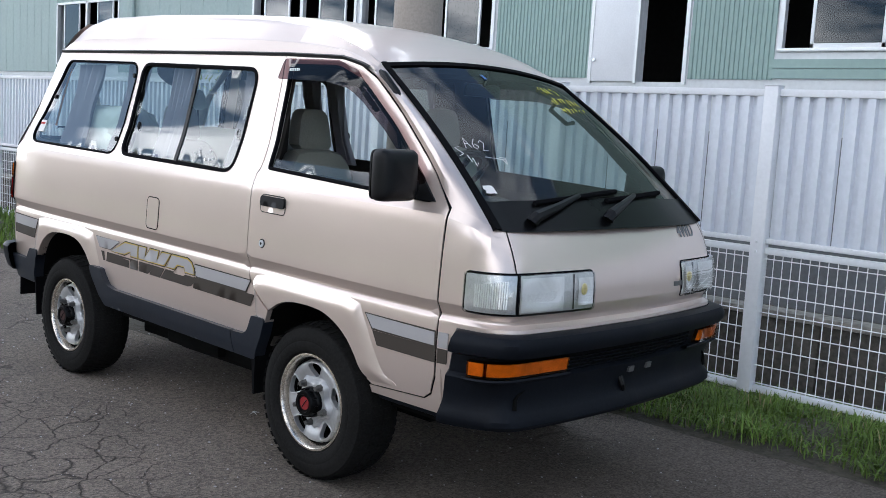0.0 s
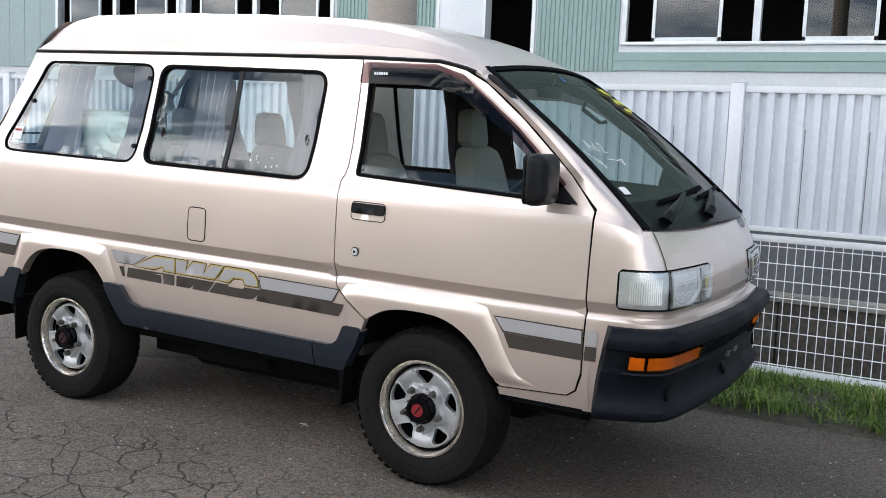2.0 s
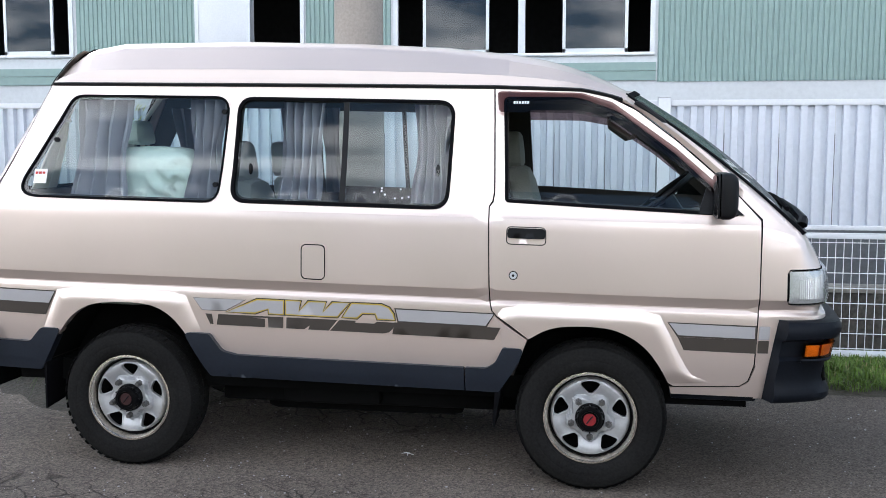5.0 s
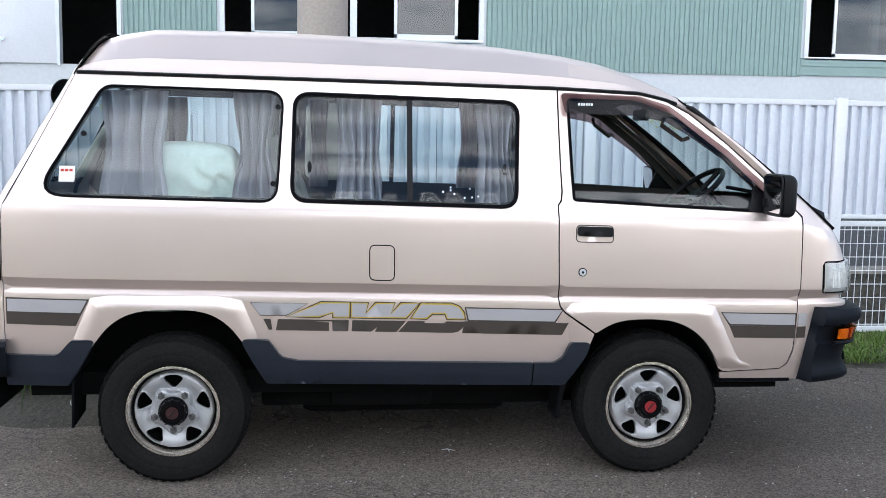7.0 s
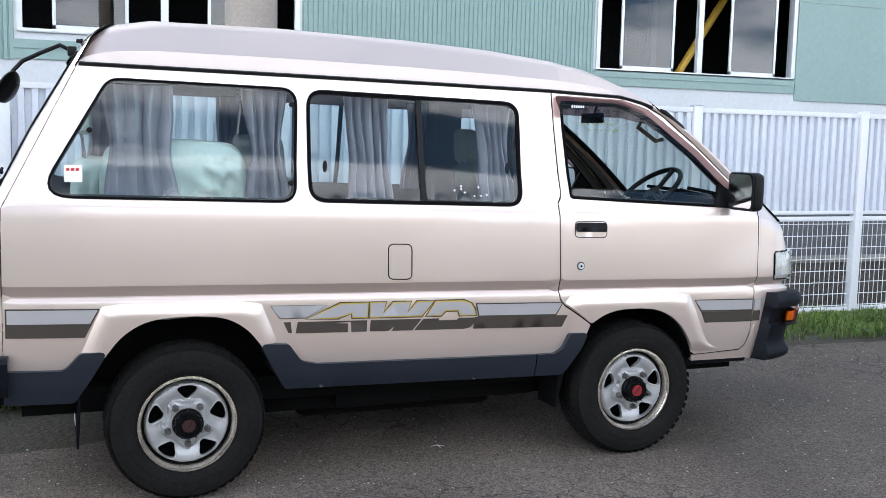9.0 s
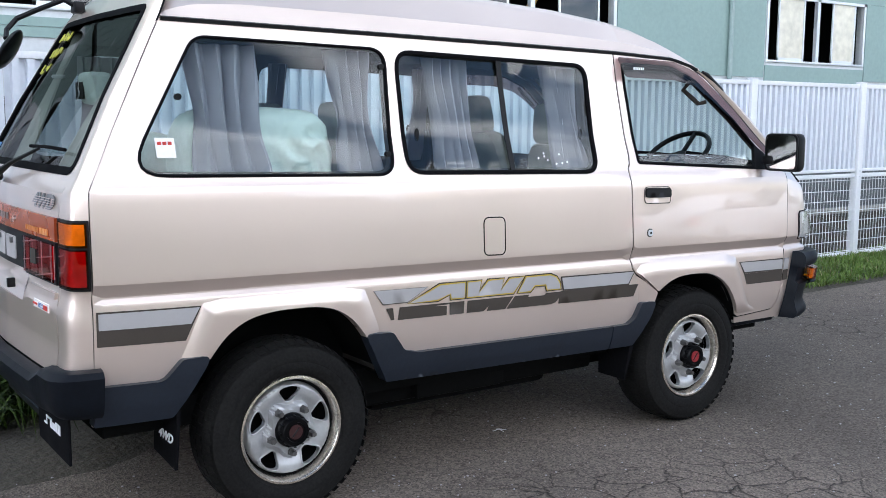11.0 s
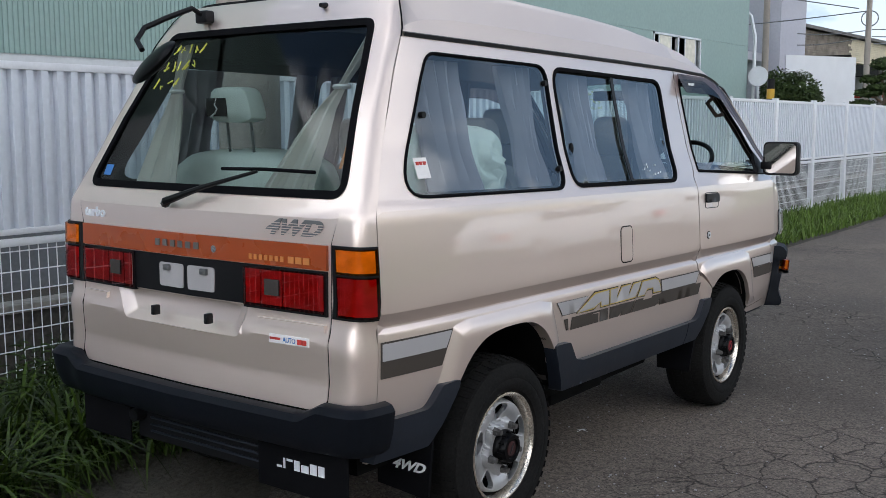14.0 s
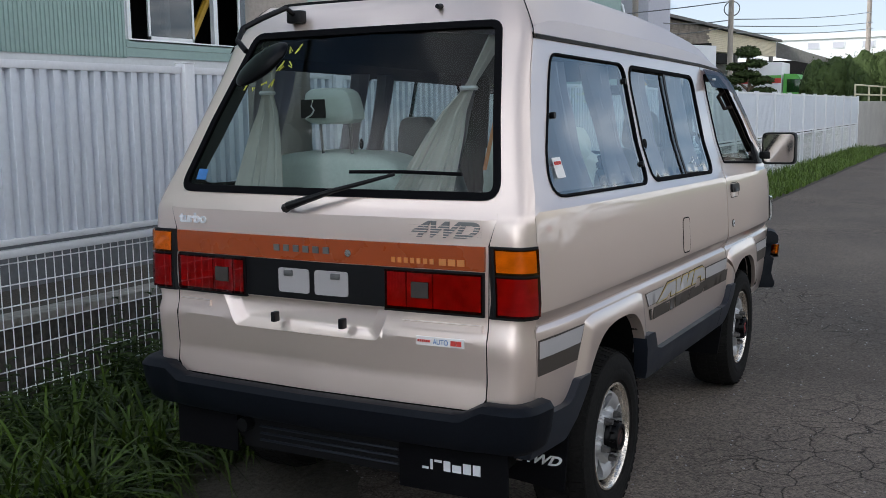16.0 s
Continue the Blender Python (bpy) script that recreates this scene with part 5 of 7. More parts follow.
for m in (0, 1):
    i0, i1, i2 = a_of_x(front_at, 3.145, 0.68), a_of_y(front_at, -0.745, 0.68), a_of_y(front_at, -0.40 if m == 0 else -0.50, 0.68)
    H2 = (lambda a, z, l: front_at(a, z, l)) if m == 0 else (lambda a, z, l: front_at(2 - a, z, l))
    for q0, q1 in ((i0, i1 - 0.003), (i1 + 0.003, i2)):
        bm = patch(bmesh.new(), H2, q0, q1, 0.648, 0.710, 10, 4, 0.074, 0.03)
        if m:
            bmesh.ops.reverse_faces(bm, faces=bm.faces)
        il = part("indicator_lens", bm, AMBERLENS, fb, "amber front indicator")
        bm = patch(bmesh.new(), H2, q0 + 0.003, q1 - 0.003, 0.655, 0.703, 10, 4, 0.066, 0.01)
        if m:
            bmesh.ops.reverse_faces(bm, faces=bm.faces)
        part("lamp_reflector", bm, LAMPBACK, il)
    h0, h1, h2 = a_of_x(front_at, 3.095, 0.95), a_of_y(front_at, -0.70, 0.95), a_of_y(front_at, -0.290 if m == 0 else -0.385, 0.95)
    per = (front_at(h2 - 0.02, 0.95) - front_at(h2 - 0.08, 0.95)).length / 0.06
    H0 = H2

    def H2(a, z, l, H0=H0, h0=h0, h2=h2, per=per):
        """The lamp's face, its ends drawn in to round the corners."""
        e = max(0.0, min(1.0, min(a - h0 + 0.004, h2 + 0.004 - a) * per / 0.022))
        k = 1 - (1 - math.sqrt(1 - (1 - e) ** 2)) * 0.26
        return H0(a, 0.953 + (z - 0.953) * k, l)
    hl = patch(bmesh.new(), H2, h0 - 0.004, h2 + 0.004, 0.873, 1.033, 60, 5, 0.004, 0.02)
    if m:
        bmesh.ops.reverse_faces(hl, faces=hl.faces)
    hl = part("headlight", hl, RUBBER, van, "clear headlight unit with corner lamp")
    for q0, q1, nm in ((h0, h1 - 0.004, "corner_lamp"), (h1 + 0.004, h2, "main_lamp")):
        bm = patch(bmesh.new(), H2, q0 + 0.004, q1 - 0.004, 0.882, 1.024, 30, 8, 0.006, 0.004)
        if m:
            bmesh.ops.reverse_faces(bm, faces=bm.faces)
        rf = part(nm, bm, LAMPIN, hl)
        bm = bmesh.new()
        if nm == "corner_lamp":
            for k in range(15):
                u = q0 + (q1 - q0) * (0.22 + 0.62 * k / 15)
                z1 = 0.985 + 0.022 * k / 15
                patch(bm, H2, u, u + (q1 - q0) / 40, 0.902, z1, 2, 2, 0.010, 0.004)
        else:
            for u0, u1, z0, z1 in ((0.03, 0.56, 0.890, 1.016), (0.76, 0.97, 0.900, 1.006)):
                rows = []
                for iz in np.linspace(-1, 1, 11):
                    row = []
                    for iu in np.linspace(-1, 1, 13):
                        rr = min(1.0, math.hypot(iu, iz))
                        row.append(H2(q0 + (q1 - q0) * (u0 + (u1 - u0) * (iu + 1) / 2), z0 + (z1 - z0) * (iz + 1) / 2, 0.0085 + 0.007 * rr ** 2))
                    rows.append(row)
                loft(bm, rows)
        part("fluting" if nm == "corner_lamp" else "reflector", bm, REFL, rf)
        bm = patch(bmesh.new(), H2, q0, q1, 0.876, 1.030, 30, 5, 0.018, 0.014)
        if m:
            bmesh.ops.reverse_faces(bm, faces=bm.faces)
        part("lens", bm, LENS, hl)
    bm = patch(bmesh.new(), H2, h0 + 0.80 * (h2 - h0), h0 + 0.812 * (h2 - h0), 0.886, 1.02, 2, 2, 0.012, 0.004)
    part("lamp_divider", bm, BLACK, hl)
    bm = bmesh.new()
    bmesh.ops.create_uvsphere(bm, u_segments=12, v_segments=8, radius=1, matrix=Matrix.Translation(H2(h0 + 0.90 * (h2 - h0), 0.960, 0.011)) @ Matrix.Diagonal((0.006, 0.020, 0.024, 1)))
    part("side_bulb", bm, BULB, hl, "yellowish bulb behind the lens")
# hood seams and emblem bars
for m in (0, 1):
    bm = bmesh.new()
    pts = []
    for z in np.linspace(1.03, 1.185, 10):
        k = a_of_y(front_at, -0.70, 1.03)
        pts.append((k + (0.285 - k) * (z - 1.03) / 0.155, 1.03 + 0.228 * (z - 1.03) / 0.155))
    rows = []
    for k, z in pts:
        f2 = (lambda a, zz, l: nose_at(a, zz, l)) if m == 0 else (lambda a, zz, l: nose_at(2 - a, zz, l))
        rows.append([f2(k - 0.0025, z, 0.0012), f2(k + 0.0025, z, 0.0012)])
    part("panel_seam", loft(bmesh.new(), rows), VOID, nose)


def on_rear(bm, lift=0.004):
    """Drops a bmesh drawn as (y across, z up, small depth in x) onto the tailgate."""
    for v in bm.verts:
        q = rear_y(v.co.y, v.co.z, lift + v.co.x)
        v.co = q
    return bm


def bars(n, y0, y1, z0, z1, gap=0.2, lift=0.004, slant=0.0):
    """Plain bars in place of lettering on the tailgate."""
    bm = bmesh.new()
    w = (y1 - y0) / n
    for k in range(n):
        box(bm, 0.0, min(y0 + k * w, y0 + (k + 1 - gap) * w), z0, 0.003, max(y0 + k * w, y0 + (k + 1 - gap) * w), z1)
    return on_rear(bm, lift)


bm = text_bm("4WD", 0.078, 0.25)
for v in bm.verts:
    y0 = 0.43 + v.co.x * 0.9
    k = 2 - a_of_y(front_at, -y0, 1.14 + v.co.y)
    v.co = front_at(k, 1.128 + v.co.y, 0.004 + v.co.z)
part("front_badge", bm, BADGE, nose, "grey four-wheel-drive badge")
bm = bmesh.new()
for k in range(4):
    c = 2 - a_of_y(front_at, -(0.33 + 0.035 * k), 0.93)
    patch(bm, front_at, c - 0.012, c + 0.012, 0.925, 0.945, 2, 2, 0.006, 0.006)
part("front_emblem", bm, BADGE, nose)

# windscreen writing
random.seed(5)
for v0, h0, v1, h1, n in ((0.30, 0.85, 0.60, 0.855, 5), (0.30, 0.765, 0.76, 0.79, 7), (0.32, 0.69, 0.75, 0.725, 6)):
    for k in range(n):
        t = (k + 0.5) / n
        part("marker_stroke", tube(bmesh.new(), [screen(v0 + (v1 - v0) * t + random.uniform(-0.024, 0.024), h0 + (h1 - h0) * t + random.uniform(-0.027, 0.027), 0.006) for _ in range(5)], 0.0017, 5), CHALK, ws, "yellow marker stroke")


def scrawl(v, h, w, strokes):
    """White marker strokes drawn on the windscreen in a small box."""
    for st in strokes:
        part("white_stroke", tube(bmesh.new(), [screen(v + w * a, h + 0.06 * b, 0.006) for a, b in st], 0.0014, 5), WHITEM, ws, "white marker stroke")


scrawl(-0.875, 0.435, 0.040, [[(0, 0), (0.5, 1), (1, 0)], [(0.2, 0.4), (0.8, 0.4)]])
scrawl(-0.820, 0.425, 0.036, [[(0.9, 0.95), (0.2, 0.6), (0, 0.2), (0.5, 0), (1, 0.25), (0.5, 0.5), (0.1, 0.3)]])
scrawl(-0.768, 0.415, 0.036, [[(0, 0.8), (0.5, 1), (0.9, 0.7), (0, 0), (1, 0)]])
scrawl(-0.955, 0.385, 0.040, [[(1, 1), (0, 0.8), (1, 0.3), (0, 0)], [(1.4, 0.2), (1.5, -0.5)], [(1.5, -0.4), (2.0, -0.1), (1.9, -0.9), (2.4, -0.6)]])
scrawl(-0.79, 0.380, 0.13, [[(0, 0), (1, -0.35)], [(0.75, -0.1), (1.05, -0.2), (0.95, -0.75), (0.85, -0.3)]])
rows = []
for h in (0.185, 0.20, 0.215, 0.23):
    rows.append([screen(v + random.uniform(-0.008, 0.008), h + random.uniform(-0.004, 0.004), 0.006) for v in (-0.925, -0.905, -0.885, -0.865)])
part("screen_sticker", loft(bmesh.new(), rows), PAPER, ws, "crumpled white paper scrap")
part("screen_sticker", loft(bmesh.new(), [[screen(v, h, 0.004) for v in (-0.235, -0.205)] for h in (0.885, 0.92)]), BLUE, ws, "small blue sticker")

# wipers
for v0, v1, v2 in ((-0.76, -0.30, 0.10), (-0.16, 0.26, 0.66)):
    bm = bmesh.new()
    tube(bm, [screen(v0, 0.03, 0.012), screen(v0 + 0.02, 0.045, 0.030), screen((v0 + v1) / 2, 0.095, 0.030), screen(v1, 0.150, 0.020)], [0.026, 0.025, 0.017, 0.010], 8)
    wip = part("wiper", bm, BLACK, van, "black windscreen wiper arm")
    bm = bmesh.new()
    tube(bm, [screen(v0 + 0.10 + (v2 - v0 - 0.10) * k / 6, 0.125 + 0.05 * k / 6, 0.012) for k in range(7)], 0.012, 6)
    part("blade", bm, RUBBER, wip)

# pillar antenna
part("pillar_antenna", tube(bmesh.new(), [(2.415, -0.672, 1.772), (2.44, -0.674, 1.759), (2.54, -0.688, 1.682), (2.565, -0.690, 1.662)], [0.008, 0.016, 0.016, 0.007], 8), BLACK, van, "black aerial base on the pillar")

# mirrors
for s in (-1, 1):
    bm = bmesh.new()
    prof = rounded([(-0.103, -0.100), (0.103, -0.100), (0.103, 0.098), (-0.103, 0.098)], 0.032, 4)
    c = Vector((2.80, -0.918, 1.362)) if s < 0 else Vector((2.77, 0.90, 1.325))
    rows = []
    for dx, k in ((-0.035, 0.97), (-0.025, 1.0), (0.005, 1.0), (0.022, 0.93), (0.036, 0.78), (0.042, 0.5)):
        rows.append([c + Vector((dx + 0.02 * (0.5 if u * s > 0 else 0), u * k, v * k)) for u, v in prof])
    loft(bm, rows, closed=True)
    bm.faces.new([v for v in bm.verts][-len(prof):])
    bmesh.ops.recalc_face_normals(bm, faces=bm.faces)
    mir = part("door_mirror", bm, BLACK, van, "black square door mirror")
    bm = bmesh.new()
    bm.faces.new([bm.verts.new(c + Vector((-0.037 - 0.09 * v, u * 0.9, v * 0.9))) for u, v in prof])
    part("mirror_glass", bm, CHROME, mir)
    bm = bmesh.new()
    loft(bm, [[c + Vector((-0.034 + d, u * k, v * k)) for u, v in prof] for d, k in ((0.004, 0.97), (-0.004, 0.97), (-0.004, 0.88), (0.004, 0.88))], closed=True)
    part("mirror_rim", bm, BLACK, mir)
    bm = panel(bmesh.new(), [(2.70, 1.275), (2.90, 1.268), (2.80, 1.36), (2.74, 1.40)], [], side(s, 0.010), 0.05, None, 0.02, flip=s > 0)
    box(bm, 2.76, min(s * 0.80, s * 0.87), 1.295, 2.82, max(s * 0.80, s * 0.87), 1.345, bev=0.012)
    part("mirror_foot", bm, BLACK, mir)

# door furniture
for s in (-1, 1):
    fl = s > 0
    top = [(1.785, 1.826), (2.17, 1.816), (2.315, 1.772), (2.60, 1.565), (2.86, 1.338)]
    low = [(2.815, 1.325), (2.56, 1.528), (2.40, 1.635), (2.29, 1.695), (2.14, 1.722), (1.80, 1.728)]
    poly = top + low
    part("side_visor", panel(bmesh.new(), rounded(poly, 0.02, 3), [], lambda x, z, d, s=s: (x, s * (half(x, z) + 0.012 + 0.035 * min(1, max(0, (1.83 - z + 0.0) / 0.1)) * (1 if x < 2.3 else 0.7) + d), z), 0.05, None, 0.003, flip=fl), VISOR, van, "smoked plastic rain visor")
    if s < 0:
        for k in range(6):
            x = 1.865 + 0.0125 * k
            y = half(x, 1.77) + 0.012 + 0.035 * 0.6 + 0.004
            part("visor_print", bx(x, -y - 0.001, 1.766, x + 0.009, -y, 1.778), WHITEM, van)
    cup = rounded([(1.848, 1.128), (2.028, 1.124), (2.026, 1.203), (1.850, 1.207)], 0.022)
    hc = part("handle_cup", panel(bmesh.new(), cup, [], side(s, 0.0025), 0.03, None, 0.004, flip=fl), PAINT, van, "beige recessed handle cup")
    part("cup_edge", gasket(bmesh.new(), cup, side(s, 0.0012), 0.0022, 0.0022, 0.0025, -0.004), TRIM, hc)
    hp = rounded([(1.852, 1.156), (2.026, 1.152), (2.024, 1.198), (1.854, 1.202)], 0.016)
    hd = part("door_handle", panel(bmesh.new(), hp, [], side(s, 0.012), 0.03, None, 0.02, flip=fl), BLACK, van, "black pull-up door handle")
    bm = bmesh.new()
    cyl(bm, (1.882, s * (half(1.88, 0.985) + 0.008), 0.985), (1.882, s * (half(1.88, 0.985) - 0.01), 0.985), 0.016, seg=20)
    part("door_lock", bm, SILVER, hd)
    part("lock_ring", cyl(bmesh.new(), (1.882, s * (half(1.88, 0.985) + 0.003), 0.985), (1.882, s * (half(1.88, 0.985) - 0.01), 0.985), 0.021, seg=20), TRIM, hd)
    bm = bmesh.new()
    cyl(bm, (1.882, s * (half(1.88, 0.985) + 0.0095), 0.985), (1.882, s * (half(1.88, 0.985)), 0.985), 0.006, seg=12)
    part("keyhole", bm, BLACK, hd)
FUEL = rounded([(0.878, 1.110), (0.993, 1.107), (0.993, 0.944), (0.878, 0.948)], 0.028)
fd = part("fuel_flap", panel(bmesh.new(), offset_poly(FUEL, -0.004), [], side(-1, 0.002), 0.04, None, 0.003), PAINT, van, "beige rounded fuel filler flap")
part("flap_gap", gasket(bmesh.new(), FUEL, side(-1, 0.0008), 0.0025, 0.0025, 0.0006, -0.004), VOID, fd)
# quarter window screws and stickers
for x, z in ((0.455, 1.735), (0.435, 1.385), (-0.412, 1.60)):
    bm = bmesh.new()
    y = half(x, z)
    cyl(bm, (x, -y - 0.008, z), (x, -y + 0.01, z), 0.012, seg=12)
    part("window_screw", bm, BLACK, van)
part("window_sticker", panel(bmesh.new(), [(-0.515, 1.385), (-0.445, 1.385), (-0.445, 1.455), (-0.515, 1.455)], [], side(-1, 0.004), 0.05, None, 0.001), PAPER, van, "white paper sticker with red print")
bm = bmesh.new()
for k in range(3):
    x0 = -0.507 + 0.019 * k
    box(bm, x0, -half(-0.48, 1.435) - 0.0068, 1.430, x0 + 0.013, -half(-0.48, 1.435) - 0.002, 1.442)
part("sticker_print", bm, REDP, van)
bm = bmesh.new()
for x, z in ((1.22, 1.355), (1.255, 1.375), (1.255, 1.362), (1.272, 1.345), (1.32, 1.328), (1.355, 1.33), (1.345, 1.37), (1.385, 1.335)):
    y = half(x, z) + 0.0005
    part("glass_speck", cyl(bmesh.new(), (x, -y - 0.002, z), (x, -y, z), 0.005, seg=8), WHITEM, van, "white speck on the glass")


# four-wheel-drive decal on the side
def dp(px, py):
    """From the decal's own grid to the body's side."""
    return (0.273 + px * 0.001171, 0.954 - py * 0.001125 - px * (0.00001 + py * 0.00000007))


def decal(name, poly, lift, material, parent, label="", grow=0.0):
    q = [dp(*p) for p in poly]
    return part(name, panel(bmesh.new(), offset_poly(q, grow) if grow else q, [], side(-1, lift), 0.05, None, 0.001), material, parent, label)


LEAD = [(50, 98), (278, 100), (190, 152), (88, 152)]
decal4 = decal("side_badge", LEAD, 0.003, DECAL_D, van, "large four-wheel-drive side decal")
decal("letter_fill", LEAD, 0.0042, DECAL_L, decal4, "", -0.0035)
UPPER = ([(190, 156), (325, 94), (440, 94), (438, 156), (374, 156), (372, 136), (318, 156)],
         [(445, 94), (513, 94), (503, 136), (542, 94), (618, 94), (604, 136), (642, 94), (716, 94), (664, 156), (445, 156)],
         [(722, 94), (846, 94), (878, 106), (896, 130), (901, 157), (828, 157), (820, 136), (768, 136), (746, 157), (682, 156)])
for poly in UPPER:
    decal("letter_outline", poly, 0.0022, DECAL_D, decal4, "dark letter outline", 0.0055)
    decal("letter_edge", poly, 0.0034, DECAL_Y, decal4, "yellow letter outline")
    decal("letter_fill", poly, 0.0046, DECAL_L, decal4, "", -0.0062)
for poly in ([(102, 166), (130, 166), (136, 210), (122, 210)], [(158, 166), (436, 166), (434, 212), (372, 212), (370, 172), (300, 174), (358, 177), (358, 212), (150, 212)],
             [(450, 166), (664, 166), (626, 212), (540, 212), (548, 194), (524, 212), (447, 212)],
             [(672, 166), (740, 166), (736, 174), (816, 174), (826, 166), (899, 166), (893, 190), (876, 206), (850, 212), (632, 212)]):
    decal("letter_shadow", poly, 0.003, DECAL_D, decal4)

# ---- van: rear details ----
gar = part("garnish", patch(bmesh.new(), lambda y, z, l: rear_y(-y, z, l), -0.662, 0.662, 1.098, 1.180, 30, 4, 0.012, 0.02), GARNISH, gate, "translucent orange garnish strip")
part("maker_emblem", bars(6, 0.178, -0.085, 1.128, 1.152, 0.42, 0.013), BADGE, gar, "grey emblem bars")
part("model_emblem", bars(7, -0.32, -0.49, 1.114, 1.132, 0.4, 0.013), AMBERT, gar)
part("grade_emblem", bars(3, -0.50, -0.60, 1.112, 1.134, 0.2, 0.013), AMBERT, gar)
bm = bmesh.new()
p = rear_y(-0.145, 1.135, 0.012)
cyl(bm, p, p + Vector((-0.004, 0, 0)), 0.013, seg=16)
part("tailgate_lock", bm, CHROME, gar)
part("number_board", patch(bmesh.new(), lambda y, z, l: rear_y(-y, z, l), -0.318, 0.287, 0.955, 1.094, 12, 3, 0.006, 0.02), BLACK, gate, "black number plate panel, no plate")
for y0, y1 in ((0.026, 0.164), (-0.139, 0.001)):
    bm = bmesh.new()
    q = rounded([(-y1, 0.978), (-y0, 0.978), (-y0, 1.066), (-y1, 1.066)], 0.012, 3)
    panel(bm, q, [], lambda y, z, d: rear_y(-y, z, 0.010 + d), 0.04, None, 0.01)
    pl = part("plate_rest", bm, DECAL_L, gate, "pale plate mounting pad")
    bm = bmesh.new()
    c = (y0 + y1) / 2 + (0.02 if y0 > 0 else -0.02)
    box(bm, rear_y(c, 1.05).x - 0.02, c - 0.018, 1.038, rear_y(c, 1.05).x, c + 0.018, 1.060, bev=0.003)
    part("plate_bolt", bm, BADGE, pl)
for s in (-1, 1):
    f5 = (lambda y, z, l: rear_y(-y, z, l)) if s < 0 else (lambda y, z, l: rear_y(y, z, l))
    lamp = patch(bmesh.new(), f5, 0.286 if s < 0 else 0.318, 0.660, 0.945, 1.094, 14, 4, 0.010, 0.025)
    if s > 0:
        bmesh.ops.reverse_faces(lamp, faces=lamp.faces)
    lamp = part("inner_tail_lamp", lamp, BLACK, gate, "red tail lamp with reversing light")
    for q0, q1, nm, mt in ((0.294, 0.375, "red_lens", RED), (0.375, 0.475, "reverse_lens", BADGE), (0.475, 0.655, "red_lens", RED)):
        q0 = q0 if s < 0 or q0 > 0.3 else 0.326
        bm = patch(bmesh.new(), f5, q0 + (0.0008 if q0 > 0.35 else 0), q1, 0.955, 1.088, 5, 4, 0.020, 0.004)
        if s > 0:
            bmesh.ops.reverse_faces(bm, faces=bm.faces)
        part(nm, bm, REDLENS, lamp)
        bm = patch(bmesh.new(), f5, q0 + (0.005 if q0 < 0.35 else 0.0015), q1 - (0.006 if q1 > 0.6 else 0.0015), 0.963, 1.081, 5, 4, 0.0125, 0.002)
        if s > 0:
            bmesh.ops.reverse_faces(bm, faces=bm.faces)
        part("lamp_reflector", bm, LAMPBACK, lamp)
        if mt is not RED:
            bm = patch(bmesh.new(), f5, q0 + 0.022, q1 - 0.014, 0.998, 1.052, 4, 3, 0.022, 0.006)
            if s > 0:
                bmesh.ops.reverse_faces(bm, faces=bm.faces)
            part("reverse_light", bm, TRIM, lamp, "smoky reversing light")
    # outer lamp wrapping round the corner
    F6 = (lambda a, z, l: rear_at(a, z, l)) if s < 0 else (lambda a, z, l: rear_at(2 - a, z, l))
    ae = a_of_y(rear_at, -0.678, 1.05)
    rows = [(0.945, 1.180, "outer_tail_lamp", BLACK, 0.006, 0.0)]
    lo = patch(bmesh.new(), F6, 0.004, ae, 0.942, 1.182, 12, 5, 0.008, 0.02)
    if s < 0:
        bmesh.ops.reverse_faces(lo, faces=lo.faces)
    lo = part("outer_tail_lamp", lo, BLACK, van, "wraparound tail lamp, amber over red")
    for z0, z1, nm, mt in ((1.092, 1.174, "amber_lens", AMBER), (0.952, 1.084, "red_lens", RED)):
        bm = patch(bmesh.new(), F6, 0.016, ae - 0.012, z0, z1, 12, 4, 0.016, 0.012)
        if s < 0:
            bmesh.ops.reverse_faces(bm, faces=bm.faces)
        part(nm, bm, REDLENS if mt is RED else AMBERLENS, lo)
        bm = patch(bmesh.new(), F6, 0.022, ae - 0.018, z0 + 0.006, z1 - 0.005, 12, 4, 0.010, 0.002)
        if s < 0:
            bmesh.ops.reverse_faces(bm, faces=bm.faces)
        part("lamp_reflector", bm, LAMPBACK, lo)
# pressed recess below the plate panel
inn = rounded([(0.395, 0.956), (-0.25, 0.956), (-0.222, 0.872), (0.328, 0.872)], [0.012, 0.012, 0.03, 0.03], 4)
bm = loft(bmesh.new(), [[rear_y(y, z, l) for y, z in q] for q, l in ((RECESS, -0.0005), (offset_poly(RECESS, -0.005), -0.003))] + [[rear_y(y, z, -0.020) for y, z in offset_poly(inn, 0.005)], [rear_y(y, z, -0.023) for y, z in inn]], closed=True)
bm.faces.new([bm.verts.new(rear_y(y, z, -0.023)) for y, z in inn])
bmesh.ops.remove_doubles(bm, verts=bm.verts, dist=0.0002)
part("pressed_recess", bm, PAINT, gate, "pressed recess under the plate panel", sharp=1.0)
for y in (0.171, -0.125):
    bm = bmesh.new()
    box(bm, rear_y(y, 0.88).x - 0.03, y - 0.010, 0.868, rear_y(y, 0.88).x, y + 0.010, 0.905, bev=0.004)
    part("rubber_stop", bm, BLACK, gate)
for y0, y1 in ((0.50, 0.655), (-0.655, -0.36)):
    part("pressed_ridge", patch(bmesh.new(), lambda y, z, l: rear_y(-y, z, l), -y1, -y0, 0.895, 0.918, 8, 3, 0.012, 0.014), PAINT, gate)


